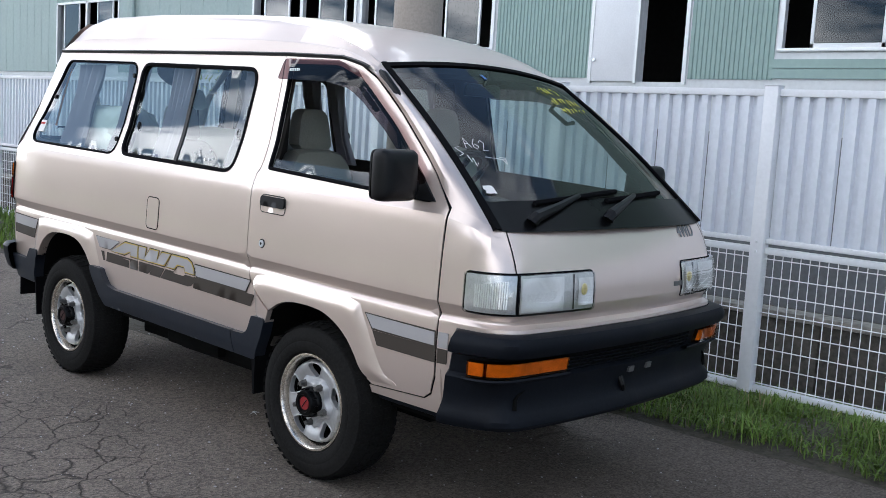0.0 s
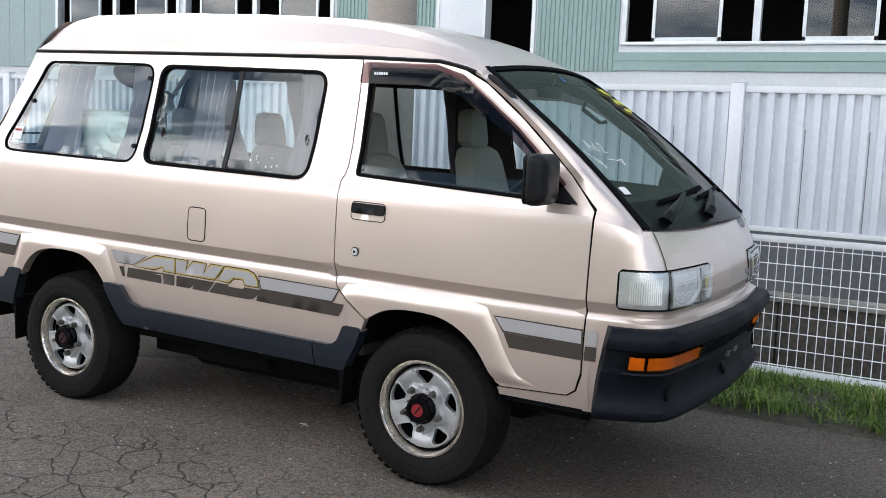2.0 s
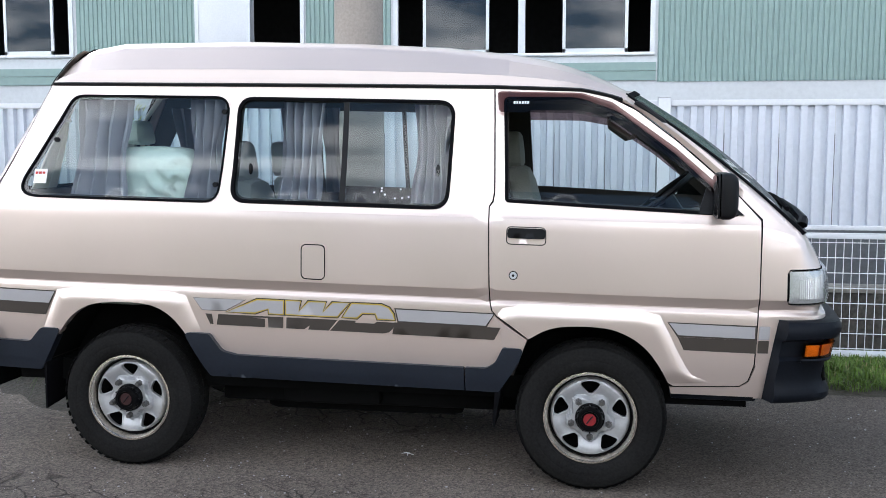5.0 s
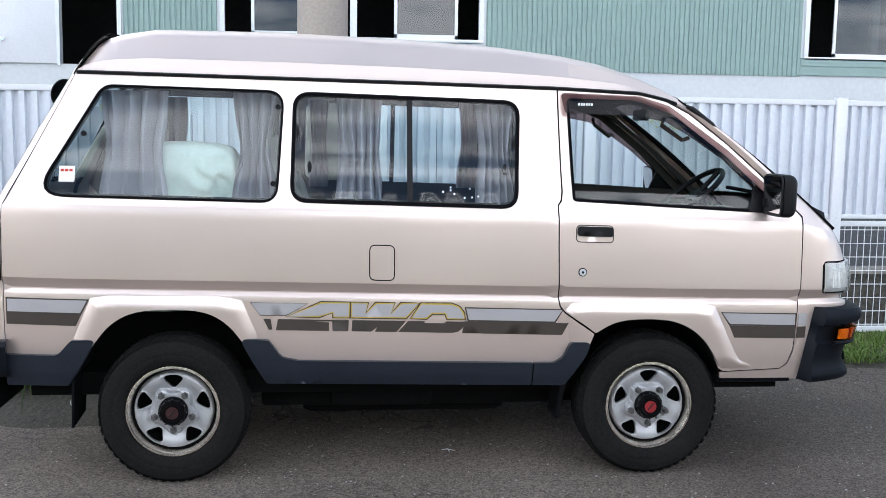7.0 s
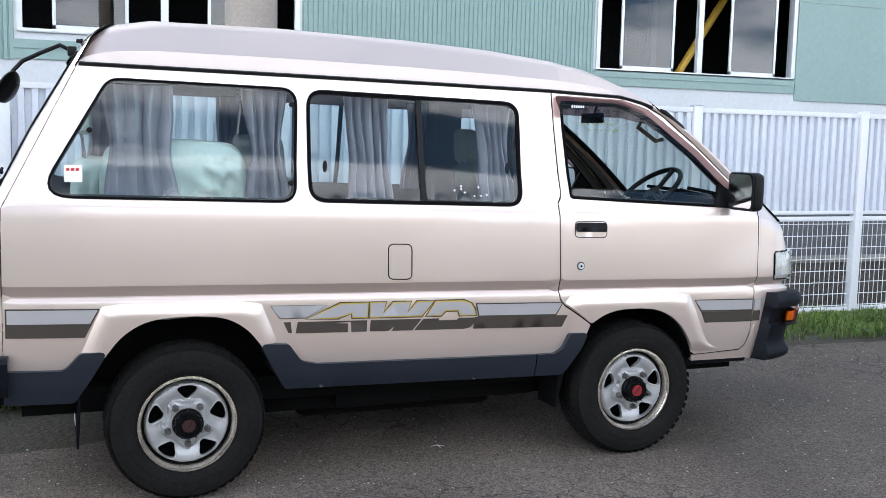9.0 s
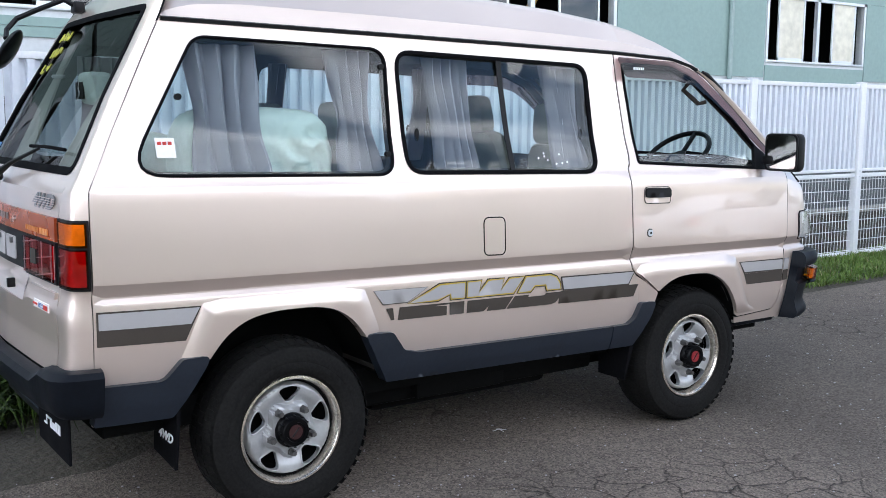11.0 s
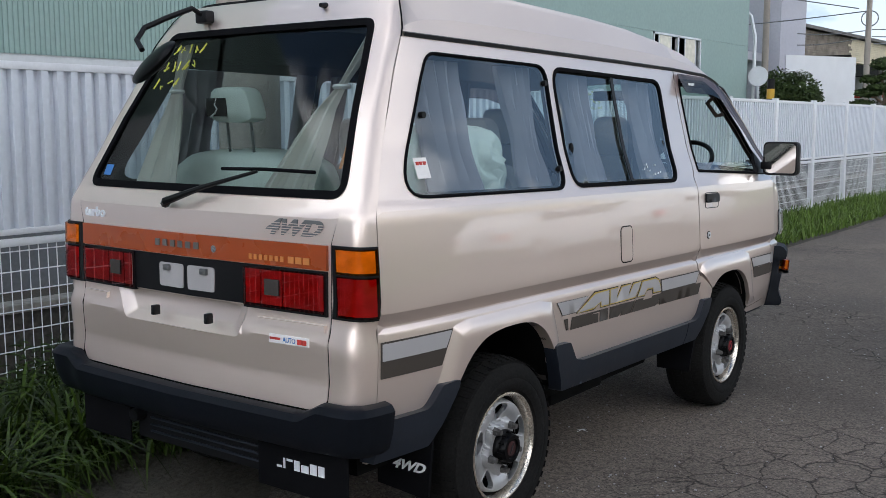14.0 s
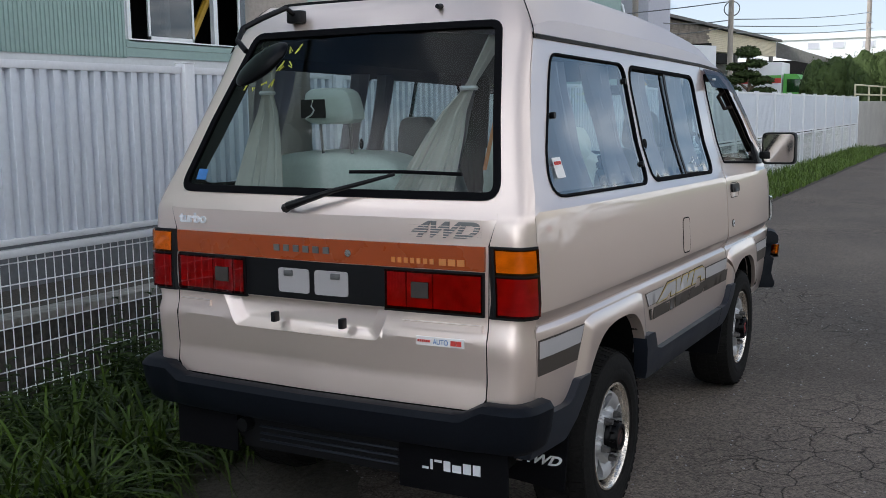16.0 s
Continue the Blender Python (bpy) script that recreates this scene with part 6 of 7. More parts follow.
def rear_text(s, size, y0, y1, z, shear, material, label, thick=0.0025):
    bm = text_bm(s, size, shear, thick, size * 0.035)
    xs = [v.co.x for v in bm.verts]
    k = (y0 - y1) / (max(xs) - min(xs))
    for v in bm.verts:
        v.co = rear_y(y0 - (v.co.x - min(xs)) * k, z + v.co.y, 0.004 + v.co.z)
    return part("badge", bm, material, gate, label)


rear_text("turbo", 0.050, 0.655, 0.515, 1.212, 0, WHITE, "white turbo badge")
rear_text("4WD", 0.072, -0.392, -0.642, 1.206, 0.45, BADGE, "grey striped four-wheel-drive badge")
for k in range(5):
    z = 1.2075 + 0.0085 * k
    part("badge_slit", patch(bmesh.new(), lambda y, zz, l: rear_y(-y, zz, l), 0.385, 0.650, z, z + 0.0028, 8, 2, 0.0082, 0.0012), PAINT, gate)
stk = part("tailgate_sticker", patch(bmesh.new(), lambda y, z, l: rear_y(-y, z, l), 0.415, 0.592, 0.838, 0.868, 6, 2, 0.003, 0.003), PAPER, gate, "white dealer sticker with blue and red print")
part("sticker_print", bars(6, -0.422, -0.47, 0.850, 0.858, 0.3, 0.0036), REDP, stk)
bm = text_bm("AUTO", 0.026, 0, 0.0005)
xs = [v.co.x for v in bm.verts]
for v in bm.verts:
    v.co = rear_y(-0.478 - v.co.x * 0.056 / max(xs), 0.844 + v.co.y, 0.0036 + v.co.z)
part("sticker_word", bm, BLUE, stk)
part("sticker_mark", bars(2, -0.545, -0.586, 0.844, 0.861, 0.12, 0.0036), REDP, stk)
# rear wiper
bm = tube(bmesh.new(), [rear_y(0.125, 1.283, 0.02), rear_y(0.10, 1.292, 0.045), rear_y(-0.08, 1.35, 0.05), rear_y(-0.30, 1.408, 0.035)], [0.018, 0.016, 0.009, 0.006], 8)
rw = part("rear_wiper", bm, BLACK, gate, "black rear wiper arm")
part("blade", tube(bmesh.new(), [rear_y(-0.105, 1.412, 0.016), rear_y(-0.32, 1.415, 0.018), rear_y(-0.545, 1.410, 0.016)], 0.007, 6), RUBBER, rw)
# rear under-view mirror on its bracket
bm = tube(bmesh.new(), [(-0.46, 0.345, 2.0), (-0.51, 0.352, 2.025), (-0.60, 0.39, 1.985), (-0.69, 0.42, 1.94), (-0.735, 0.41, 1.89), (-0.75, 0.36, 1.85)], 0.011, 8)
um = part("reversing_mirror", bm, BLACK, van, "black reversing mirror on a bent arm")
bm = bmesh.new()
bmesh.ops.create_uvsphere(bm, u_segments=20, v_segments=12, radius=1, matrix=Matrix.Translation((-0.755, 0.285, 1.80)) @ Matrix.Rotation(-0.45, 4, 'X') @ Matrix.Rotation(0.75, 4, 'Y') @ Matrix.Diagonal((0.028, 0.135, 0.075, 1)))
part("mirror_shell", bm, COWL, um)
part("bracket_foot", bx(-0.475, 0.31, 1.97, -0.43, 0.38, 2.02, bev=0.008), BLACK, um)
bm = bmesh.new()
cyl(bm, rear_y(-0.285, 2.0, 0.0), rear_y(-0.285, 2.0, 0.03), 0.012, 0.008, seg=12)
part("washer_jet", bm, BLACK, van)

# rear bumper
RB = [(0.655, 0.0), (0.662, 0.02), (0.655, 0.05), (0.635, 0.066), (0.58, 0.064), (0.53, 0.058), (0.512, 0.045), (0.508, 0.0)]
rows = []
for z, l in RB:
    row = []
    for a in np.linspace(-0.12, 2.12, 97):
        k = min(max(a, 0), 2)
        p = rear_at(k, min(z, 0.70), l)
        y = abs(p.y)
        k = min(1, max(0, (y - 0.61) / 0.07))
        zz = z + (0.012 * k - 0.026 * (1 - k) if z > 0.6 else -0.012)
        if a < 0 or a > 2:
            e = -a if a < 0 else a - 2
            p = p + Vector((e * 0.16, 0, 0))
        row.append((p.x - 0.010 * (1 - k), p.y, zz))
    rows.append(row)
part("rear_bumper", loft(bmesh.new(), rows), BUMPER, van, "dark navy plastic rear bumper")
bm = patch(bmesh.new(), lambda y, z, l: Vector((-0.80 - l, -y, z)), -0.40, 0.34, 0.345, 0.515, 10, 4, 0.0, 0.02)
ap = part("rear_apron", bm, BLACK, van, "black ribbed apron under the bumper")
for z in (0.375, 0.402, 0.429):
    part("apron_rib", bx(-0.809, -0.30, z, -0.798, 0.32, z + 0.008, bev=0.002), NAVY, ap)
for y0, y1 in ((-0.745, -0.325), (0.40, 0.70)):
    fp = part("mud_flap", bx(-0.842, y0, 0.318 if y0 < 0 else 0.33, -0.832, y1, 0.515, bev=0.003), RUBBER, van, "black rubber mud flap under the bumper")
bm = bmesh.new()
y = -0.420
for w, z0, z1 in ((0.024, 0.404, 0.412), (0.009, 0.404, 0.440), (0.028, 0.432, 0.440), (0.026, 0.404, 0.440), (0.034, 0.404, 0.430), (0.030, 0.404, 0.440), (0.028, 0.404, 0.440)):
    box(bm, -0.8445, y - w, z0 - 0.006 - (y + 0.42) * 0.02, -0.8425, y, z1 - 0.006 - (y + 0.42) * 0.02)
    y -= w + 0.0075
part("flap_print", bm, WHITE, fp, "white printed bars on the flap")
for s in (-1, 1):
    fp = part("mud_flap", loft(bmesh.new(), [[(-0.475, s * 0.56, 0.49), (-0.475, s * 0.815, 0.49), (-0.463, s * 0.815, 0.49), (-0.463, s * 0.56, 0.49)], [(-0.485, s * 0.57, 0.27), (-0.485, s * 0.80, 0.25), (-0.475, s * 0.80, 0.25), (-0.475, s * 0.57, 0.27)]], closed=True, caps=True), RUBBER, van, "black rubber flap behind the rear wheel")
    if s < 0:
        bm = text_bm("4WD", 0.050, 0.45, 0.001, 0.0015)
        for v in bm.verts:
            v.co = Vector((-0.4885 - v.co.z, -0.640 - v.co.x * 1.25, 0.345 + v.co.y))
        part("flap_print", bm, WHITEM, fp)
    part("mud_flap", loft(bmesh.new(), [[(1.80, s * 0.60, 0.47), (1.80, s * 0.825, 0.47), (1.83, s * 0.825, 0.47), (1.83, s * 0.60, 0.47)], [(1.785, s * 0.62, 0.26), (1.785, s * 0.80, 0.26), (1.795, s * 0.80, 0.26), (1.795, s * 0.62, 0.26)]], closed=True, caps=True), RUBBER, van, "black rubber flap behind the front wheel")
part("front_valance", bx(2.60, -0.76, 0.42, 2.98, 0.76, 0.48, bev=0.012), BUMPER, van)
bm = bmesh.new()
cyl(bm, (-0.845, 0.375, 0.44), (-0.4, 0.375, 0.44), 0.026, seg=16)
part("exhaust_pipe", bm, BLACK, van)
bm = bmesh.new()
cyl(bm, (0.4, -0.45, 0.30), (1.5, -0.42, 0.32), 0.04, seg=12)
cyl(bm, (0.0, 0.1, 0.33), (2.235, 0.1, 0.33), 0.035, seg=12)
box(bm, 0.7, -0.6, 0.28, 1.2, -0.25, 0.42, bev=0.02)
part("running_gear", bm, VOID, van)

# ---- van: cabin ----
for s in (-1, 1):
    rows = []
    for z in np.linspace(0.95, 1.80, 12):
        rows.append([(1.60 + 0.022 * math.sin(k * 1.7 + z) + 0.02 * (z - 1.4), s * (0.71 - 0.05 * (z - 0.95) - 0.17 * k / 16), z) for k in range(17)])
    part("cab_curtain", loft(bmesh.new(), rows), TRIM, van, "dark brown curtain behind the front seats")
bm = bmesh.new()
for s in (-1, 1):
    inner = [(-0.70, 1.22), (-0.745, 1.28), (-0.45, 1.86), (1.76, 1.83), (2.20, 1.81), (2.36, 1.745), (2.62, 1.55), (2.93, 1.28), (2.95, 1.22)]
    panel(bm, inner, [offset_poly(QUARTER, -0.012), offset_poly(SLIDER, -0.016), offset_poly(DOORWIN, -0.012)], side(s, -0.03), 0.08, None, 0, flip=s < 0)
part("window_lining", bm, TRIM, van, "grey brown window surround")
bm = bmesh.new()
rows = []
for x in np.linspace(-0.44, 2.36, 24):
    t = float(np.interp(x, TX, TZ)) - 0.05
    g = float(np.interp(x, GX, GZ)) - 0.02
    rows.append([(x, y, z) for y, z in ((-0.64, g), (-0.54, t), (-0.3, t + 0.02), (0, t + 0.03), (0.3, t + 0.02), (0.54, t), (0.64, g))])
loft(bm, rows)
part("headlining", bm, HEADLINING, van)
bm = bx(-0.72, -0.49, 0.50, 2.95, 0.49, 0.62)
for x0, x1 in ((-0.72, -0.46), (0.38, 1.88), (2.64, 2.95)):
    for y0, y1 in ((-0.76, -0.492), (0.492, 0.76)):
        box(bm, x0, y0, 0.50, x1, y1, 0.62)
part("cabin_floor", bm, TRIM, van)
part("dashboard", loft(bmesh.new(), [[(x, y, z) for x, z in ((2.66, 0.62), (2.64, 1.08), (2.70, 1.18), (2.80, 1.215), (2.98, 1.20), (3.16, 1.16), (3.16, 0.62))] for y in np.linspace(-0.70, 0.70, 9)]), TRIM, van, "dark brown dashboard")
part("instrument_hood", bx(2.58, -0.60, 1.12, 2.80, -0.18, 1.265, bev=0.04), TRIM, van)
bm = bmesh.new()
c = Vector((2.56, -0.385, 1.335))
ax = Vector((-0.62, 0, 0.78)).normalized()
u = Vector((0, 1, 0))
w = ax.cross(u)
tube(bm, [c + 0.19 * (math.cos(t) * u + math.sin(t) * w) for t in np.linspace(0, 2 * math.pi, 32, endpoint=False)], 0.014, 8, closed=True)
for t in (0.3, math.pi - 0.3, -math.pi / 2):
    tube(bm, [c - ax * 0.03, c + 0.185 * (math.cos(t) * u + math.sin(t) * w)], 0.013, 6)
cyl(bm, c - ax * 0.25, c - ax * 0.01, 0.03, 0.05, seg=12)
part("steering_wheel", bm, BLACK, van)
bm = bx(2.38, -0.12, 1.705, 2.405, 0.12, 1.765, bev=0.01)
cyl(bm, (2.40, 0, 1.755), (2.43, 0, 1.83), 0.008, seg=8)
part("inner_mirror", bm, BLACK, van)
for s in (-1, 1):
    part("grab_handle", tube(bmesh.new(), [(2.30, s * 0.685, 1.715), (2.30, s * 0.65, 1.68), (2.40, s * 0.665, 1.61), (2.42, s * 0.70, 1.62)], 0.012, 6), TRIM, van)


def cushion(x0, y0, z0, x1, y1, z1, lean=0.0, bev=0.05, taper=0.0):
    bm = bmesh.new()
    bmesh.ops.create_cube(bm, size=1)
    bmesh.ops.bevel(bm, geom=list(bm.edges), offset=min(bev / max(x1 - x0, 0.01), 0.3), segments=3, affect='EDGES', profile=0.6)
    for v in bm.verts:
        t = v.co.z + 0.5
        v.co = Vector((x0 + (v.co.x + 0.5) * (x1 - x0) - lean * t, y0 + (v.co.y * (1 - taper * t) + 0.5) * (y1 - y0), z0 + t * (z1 - z0)))
    return bm


def seat(x, y, w, m1, m2, top=1.43, rest=True, label="grey cloth seat"):
    """Cushion, backrest and headrest, with the back's foot at x."""
    cw = min(w, 0.96)
    st = part("seat", cushion(x, y - cw / 2, 0.72, x + 0.50, y + cw / 2, 0.92, 0, 0.06), m1, van, label)
    part("backrest", cushion(x - 0.02, y - w / 2, 0.85, x + 0.13, y + w / 2, top, 0.14, 0.05, 0.28 if rest else 0.0), m1, st)
    if rest:
        part("headrest", cushion(x - 0.16, y - 0.115, top - 0.01, x - 0.05, y + 0.115, top + 0.195, 0.02, 0.05, 0.3), m2, st)
        bm = bmesh.new()
        for d in (-0.06, 0.06):
            cyl(bm, (x - 0.09, y + d, top - 0.05), (x - 0.10, y + d, top + 0.06), 0.006, seg=8)
        part("headrest_rods", bm, CHROME, st)


seat(1.745, -0.40, 0.50, BEIGE, BEIGE, 1.41, True, "beige cloth driver's seat")
seat(1.88, 0.40, 0.50, BEIGE, BEIGE, 1.46, True, "beige cloth passenger seat")
for y in (-0.38, 0.30):
    seat(0.54, y, 0.50, CLOTH, CLOTH, 1.40, True)
# rear seats under their dust covers
def covered(cx, cy, cz, ax, ay, az, ex, ez, crumple):
    """A padded block under a loose sheet, gathered round one spot of its outer face."""
    bm = bmesh.new()
    bmesh.ops.create_cube(bm, size=1)
    bmesh.ops.subdivide_edges(bm, edges=bm.edges, cuts=26, use_grid_fill=True)
    for v in bm.verts:
        p = v.co * 2
        k = 1 / max(1.0, (abs(p.x) ** 9 + abs(p.y) ** 5 + abs(p.z) ** 8) ** (1 / 8))
        q = p * k
        n = 0.016 * noise.noise((p.x * 2.5 + cx, p.y * 2.5, p.z * 3)) + 0.010 * noise.noise((p.x * 6, p.y * 5, p.z * 7 + 4))
        d = math.hypot((p.x - ex) * ax, (p.z - ez) * az)
        f = crumple * math.exp(-(d / 0.13) ** 2) * (abs(math.sin(26 * d + 2 * math.atan2(p.z - ez, p.x - ex))) - 0.6) if p.y < -0.6 else 0.0
        v.co = Vector((cx + ax * q.x + n * 0.5, cy + ay * q.y + n + f, cz + az * q.z + 0.4 * n - 0.03 * abs(q.x) ** 4 - 0.03 * abs(q.y) ** 3))
    return bm


part("rear_bench", covered(-0.30, 0.24, 1.12, 0.17, 0.36, 0.345, 0, 0, 0.0), COVER, van, "rear bench under a pale dust cover", sharp=3)
part("folded_seat", covered(-0.045, -0.525, 1.165, 0.32, 0.12, 0.40, 0.62, 0.66, 0.075), COVER, van, "folded seat under a crumpled pale dust cover", sharp=3)
hr = part("headrest", cushion(-0.47, 0.07, 1.575, -0.36, 0.33, 1.715, 0.02, 0.05, 0.2), COVER, van, "covered rear headrest on wire rods")
part("cover_opening", patch(bmesh.new(), lambda y, z, l: Vector((-0.478 - l, -y, z)), -0.315, -0.20, 1.600, 1.672, 6, 5, 0.006, 0.006), TRIM, hr, "dark opening in the cover")
part("cover_cord", tube(bmesh.new(), [(-0.486, 0.255, 1.670), (-0.488, 0.262, 1.645), (-0.487, 0.250, 1.630), (-0.487, 0.262, 1.612), (-0.486, 0.29, 1.598)], 0.0035, 5), PAPER, hr)
bm = bmesh.new()
for d in (-0.07, 0.07):
    cyl(bm, (-0.40, 0.20 + d, 1.42), (-0.42, 0.20 + d, 1.60), 0.006, seg=8)
part("headrest_rods", bm, BADGE, hr)


def curtain(x0, x1, z0, z1, y, s, pinch=0.0, folds=5, material=CURTAIN):
    """A hanging pleated curtain along the side."""
    rows = []
    for i in range(15):
        t = i / 14
        row = []
        for k in range(folds * 8 + 1):
            f = k / (folds * 8)
            c = 0.5 + (f - 0.5) * (1 - pinch * math.sin(math.pi * (1 - t)) ** 2)
            x = x0 + (x1 - x0) * c + 0.012 * noise.noise((f * 6, t * 3, x0))
            z = z0 + (z1 - z0) * t
            yy = half(x, z) - y - 0.026 * math.asin(0.96 * math.sin(f * folds * 2 * math.pi + 1.2 * noise.noise((f * 3, t * 2, x0 + 4)))) - 0.010 * noise.noise((f * 9, t * 2, 1))
            row.append((x, s * yy, z))
        rows.append(row)
    return loft(bmesh.new(), rows)


for s, cu in ((-1, ((-0.36, -0.05, 0.15, 4), (0.24, 0.45, 0.3, 4), (0.72, 0.94, 0.1, 5), (1.38, 1.58, 0.25, 5))), (1, ((-0.40, -0.13, 0.2, 4), (0.31, 0.45, 0.2, 3), (0.56, 0.68, 0.2, 3), (1.46, 1.60, 0.25, 4)))):
    for x0, x1, p, n in cu:
        part("curtain", curtain(x0, x1, 1.28, 1.80, 0.085, s, p, n), CURTAIN, van, "grey pleated window curtain")
for s in (-1, 1):
    rows = []
    for i in range(17):
        t = i / 16
        z = 1.34 + t * 0.56
        w = float(np.interp(t, [0, 0.35, 0.62, 0.66, 0.7, 1], [0.24, 0.15, 0.05, 0.034, 0.042, 0.075]))
        c = float(np.interp(t, [0, 0.5, 0.65, 1], [0.36, 0.415, 0.45, 0.515]))
        x = float(np.interp(z, RZ, RX)) + 0.09
        rows.append([(x + 0.012 * math.sin(k * 1.9), s * (c - w / 2 + w * k / 20), z) for k in range(21)])
    part("curtain_tie", tube(bmesh.new(), [(float(np.interp(1.70, RZ, RX)) + 0.09 + 0.022 * math.cos(u), s * (0.45 + 0.026 * math.sin(u)), 1.70) for u in np.linspace(0, 2 * math.pi, 12, endpoint=False)], 0.009, 6, closed=True), PAPER, van)
    part("rear_curtain", loft(bmesh.new(), rows), LACE, van, "pale tied rear curtain")
part("orange_ribbon", loft(bmesh.new(), [[(float(np.interp(z, RZ, RX)) + 0.07, y, z) for y in (-0.585, -0.600)] for z in np.linspace(1.42, 1.80, 8)]), AMBERT, van, "orange ribbon hanging behind the rear window")
random.seed(9)
for r, (z, n) in enumerate(((1.87, 5), (1.80, 5), (1.73, 4))):
    for k in range(n):
        y = 0.47 + 0.02 * r - 0.042 * k
        part("marker_stroke", tube(bmesh.new(), [rear_y(y + random.uniform(-0.016, 0.016), z + random.uniform(-0.022, 0.022), -0.003) for _ in range(4)], 0.0028, 5), CHALK, gk, "yellow marker stroke")
part("rear_sticker", loft(bmesh.new(), [[rear_y(y, z, -0.003) for y in (0.625, 0.575)] for z in (1.37, 1.41)]), BLUE, gk)


# ---- verge, weeds and grass ----
bm = bmesh.new()
rows = []
for i in range(300):
    x = -30 + 0.25 * i
    e = edge_y(x)
    rows.append([(x, e - 0.02, -0.03), (x, e + 0.15, 0.01 + 0.02 * noise.noise((x * 2, 1, 0))), (x, (e + FY) / 2, 0.03 + 0.03 * noise.noise((x * 1.3, 5, 0))), (x, FY, 0.02), (x, 4.2, 0.0), (x, BY, 0.0)])
tagged(part("verge", loft(bmesh.new(), rows), SOIL), "soil verge under weeds and grass", "verge", kind="structure")


# brown soil at the edge; its bulge under the van stands in for shade
rows = []
for i in range(60):
    x = -3.4 + 0.075 * i
    w = edge_y(x) - (0.30 + 0.55 * math.exp(-((x + 0.75) / 0.7) ** 2)) - 0.12 * noise.noise((x * 2.2, 4, 1)) - 0.05 * noise.noise((x * 7, 4, 2))
    rows.append([(x, w + (edge_y(x) + 0.05 - w) * t, -0.0135 + 0.004 * min(1, 4 * t) + 0.004 * t + 0.003 * noise.noise((x * 6, t * 6, 3)) * min(1, 5 * t)) for t in np.linspace(0, 1, 9)])
tagged(part("soil_spill", loft(bmesh.new(), rows), SOIL), "soil on the road's edge, widened as shade under the van's rear", "soil", kind="structure")


def blades(name, n, area, height, width, material, seed, label, lean=0.6, clump=0.0):
    """Many bent grass blades joined into one mesh."""
    rng = random.Random(seed)
    V, F = [], []
    for i in range(n):
        x, y, k = area(rng)
        h = height * k * rng.uniform(0.5, 1.25)
        w = width * rng.uniform(0.6, 1.3)
        a = rng.uniform(0, 2 * math.pi)
        b = lean * rng.uniform(0.2, 1.3)
        dx, dy = math.cos(a), math.sin(a)
        px, py = -dy * w / 2, dx * w / 2
        z0 = 0.0
        o = len(V)
        for t, ww in ((0, 0.6), (0.25, 1), (0.48, 0.95), (0.70, 0.75), (0.88, 0.42)):
            r = h * b * 0.75 * t ** 1.7
            zz = z0 + h * (t - 0.48 * b * t ** 2.6)
            V.append((x + dx * r + px * ww, y + dy * r + py * ww, zz))
            V.append((x + dx * r - px * ww, y + dy * r - py * ww, zz))
        V.append((x + dx * h * b * 0.75, y + dy * h * b * 0.75, z0 + h * (1 - 0.58 * b)))
        F += [(o + q, o + q + 1, o + q + 3, o + q + 2) for q in (0, 2, 4, 6)] + [(o + 8, o + 9, o + 10)]
    me = bpy.data.meshes.new(name)
    me.from_pydata(V, [], F)
    me.materials.append(material)
    for p in me.polygons:
        p.use_smooth = True
    return tagged(new(name, me), label, "grass", kind="stuff")


def near(rng):
    while True:
        x = rng.uniform(2.2, 9.5)
        y = edge_y(x) + 0.04 + rng.random() ** 0.8 * (2.5 - edge_y(x))
        if noise.noise((x * 1.6, y * 1.6, 0)) + 0.62 > rng.random() * 0.9:
            return x, y, (0.42 + 0.25 * (y - edge_y(x)) / 1.3 + 0.7 * max(0, noise.noise((x * 2.3, y * 2.3, 3)))) * (1 - 0.55 * min(1, max(0, (y - 1.85) / 0.4)))


TUFTS = []
trng = random.Random(8)
while len(TUFTS) < 330:
    x = trng.uniform(-2.6, 2.3)
    y = edge_y(x) + 0.03 + trng.random() ** 1.1 * (2.45 - edge_y(x))
    if noise.noise((x * 2, y * 2, 4)) + 0.55 > trng.random() * 0.8:
        TUFTS.append((x, y, trng.uniform(0.65, 1.2) * (1.0 if y < 1.75 else 0.62)))


def rear(rng):
    x, y, k = rng.choice(TUFTS)
    return x + rng.gauss(0, 0.035), max(y + rng.gauss(0, 0.035), edge_y(x)), k


def far(rng):
    x = 9.5 + 26 * rng.random() ** 1.4
    y = edge_y(x) + 0.04 + rng.random() * (2.3 - edge_y(x))
    return x, y, 0.6 + 0.6 * (y - edge_y(x)) / 1.3


def back(rng):
    return rng.uniform(-14, 0), edge_y(0) + 0.1 + rng.random() * 1.3, 0.8


blades("verge_grass", 34000, near, 0.24, 0.0075, GRASS, 11, "bright green verge grass beside the road", 1.2)
blades("rear_weeds", 8200, rear, 0.44, 0.017, WEED, 12, "lush green weeds behind the van", 1.5)
blades("low_grass", 9000, rear, 0.22, 0.010, WEED, 17, "short dark grass under the weeds", 1.0)
blades("far_grass", 14000, far, 0.26, 0.020, GRASS, 13, "green grass along the fence")
blades("dry_grass", 1800, near, 0.22, 0.006, STRAW, 14, "dry straw among the verge grass")
blades("yard_grass", 5000, lambda r: (r.uniform(-14, -2.6), 0.95 + r.random() * 1.4, 0.8), 0.25, 0.014, GRASS, 15, "green weeds along the fence")
# leafy stems with pointed leaves along the fence
rng = random.Random(21)
V, F = [], []


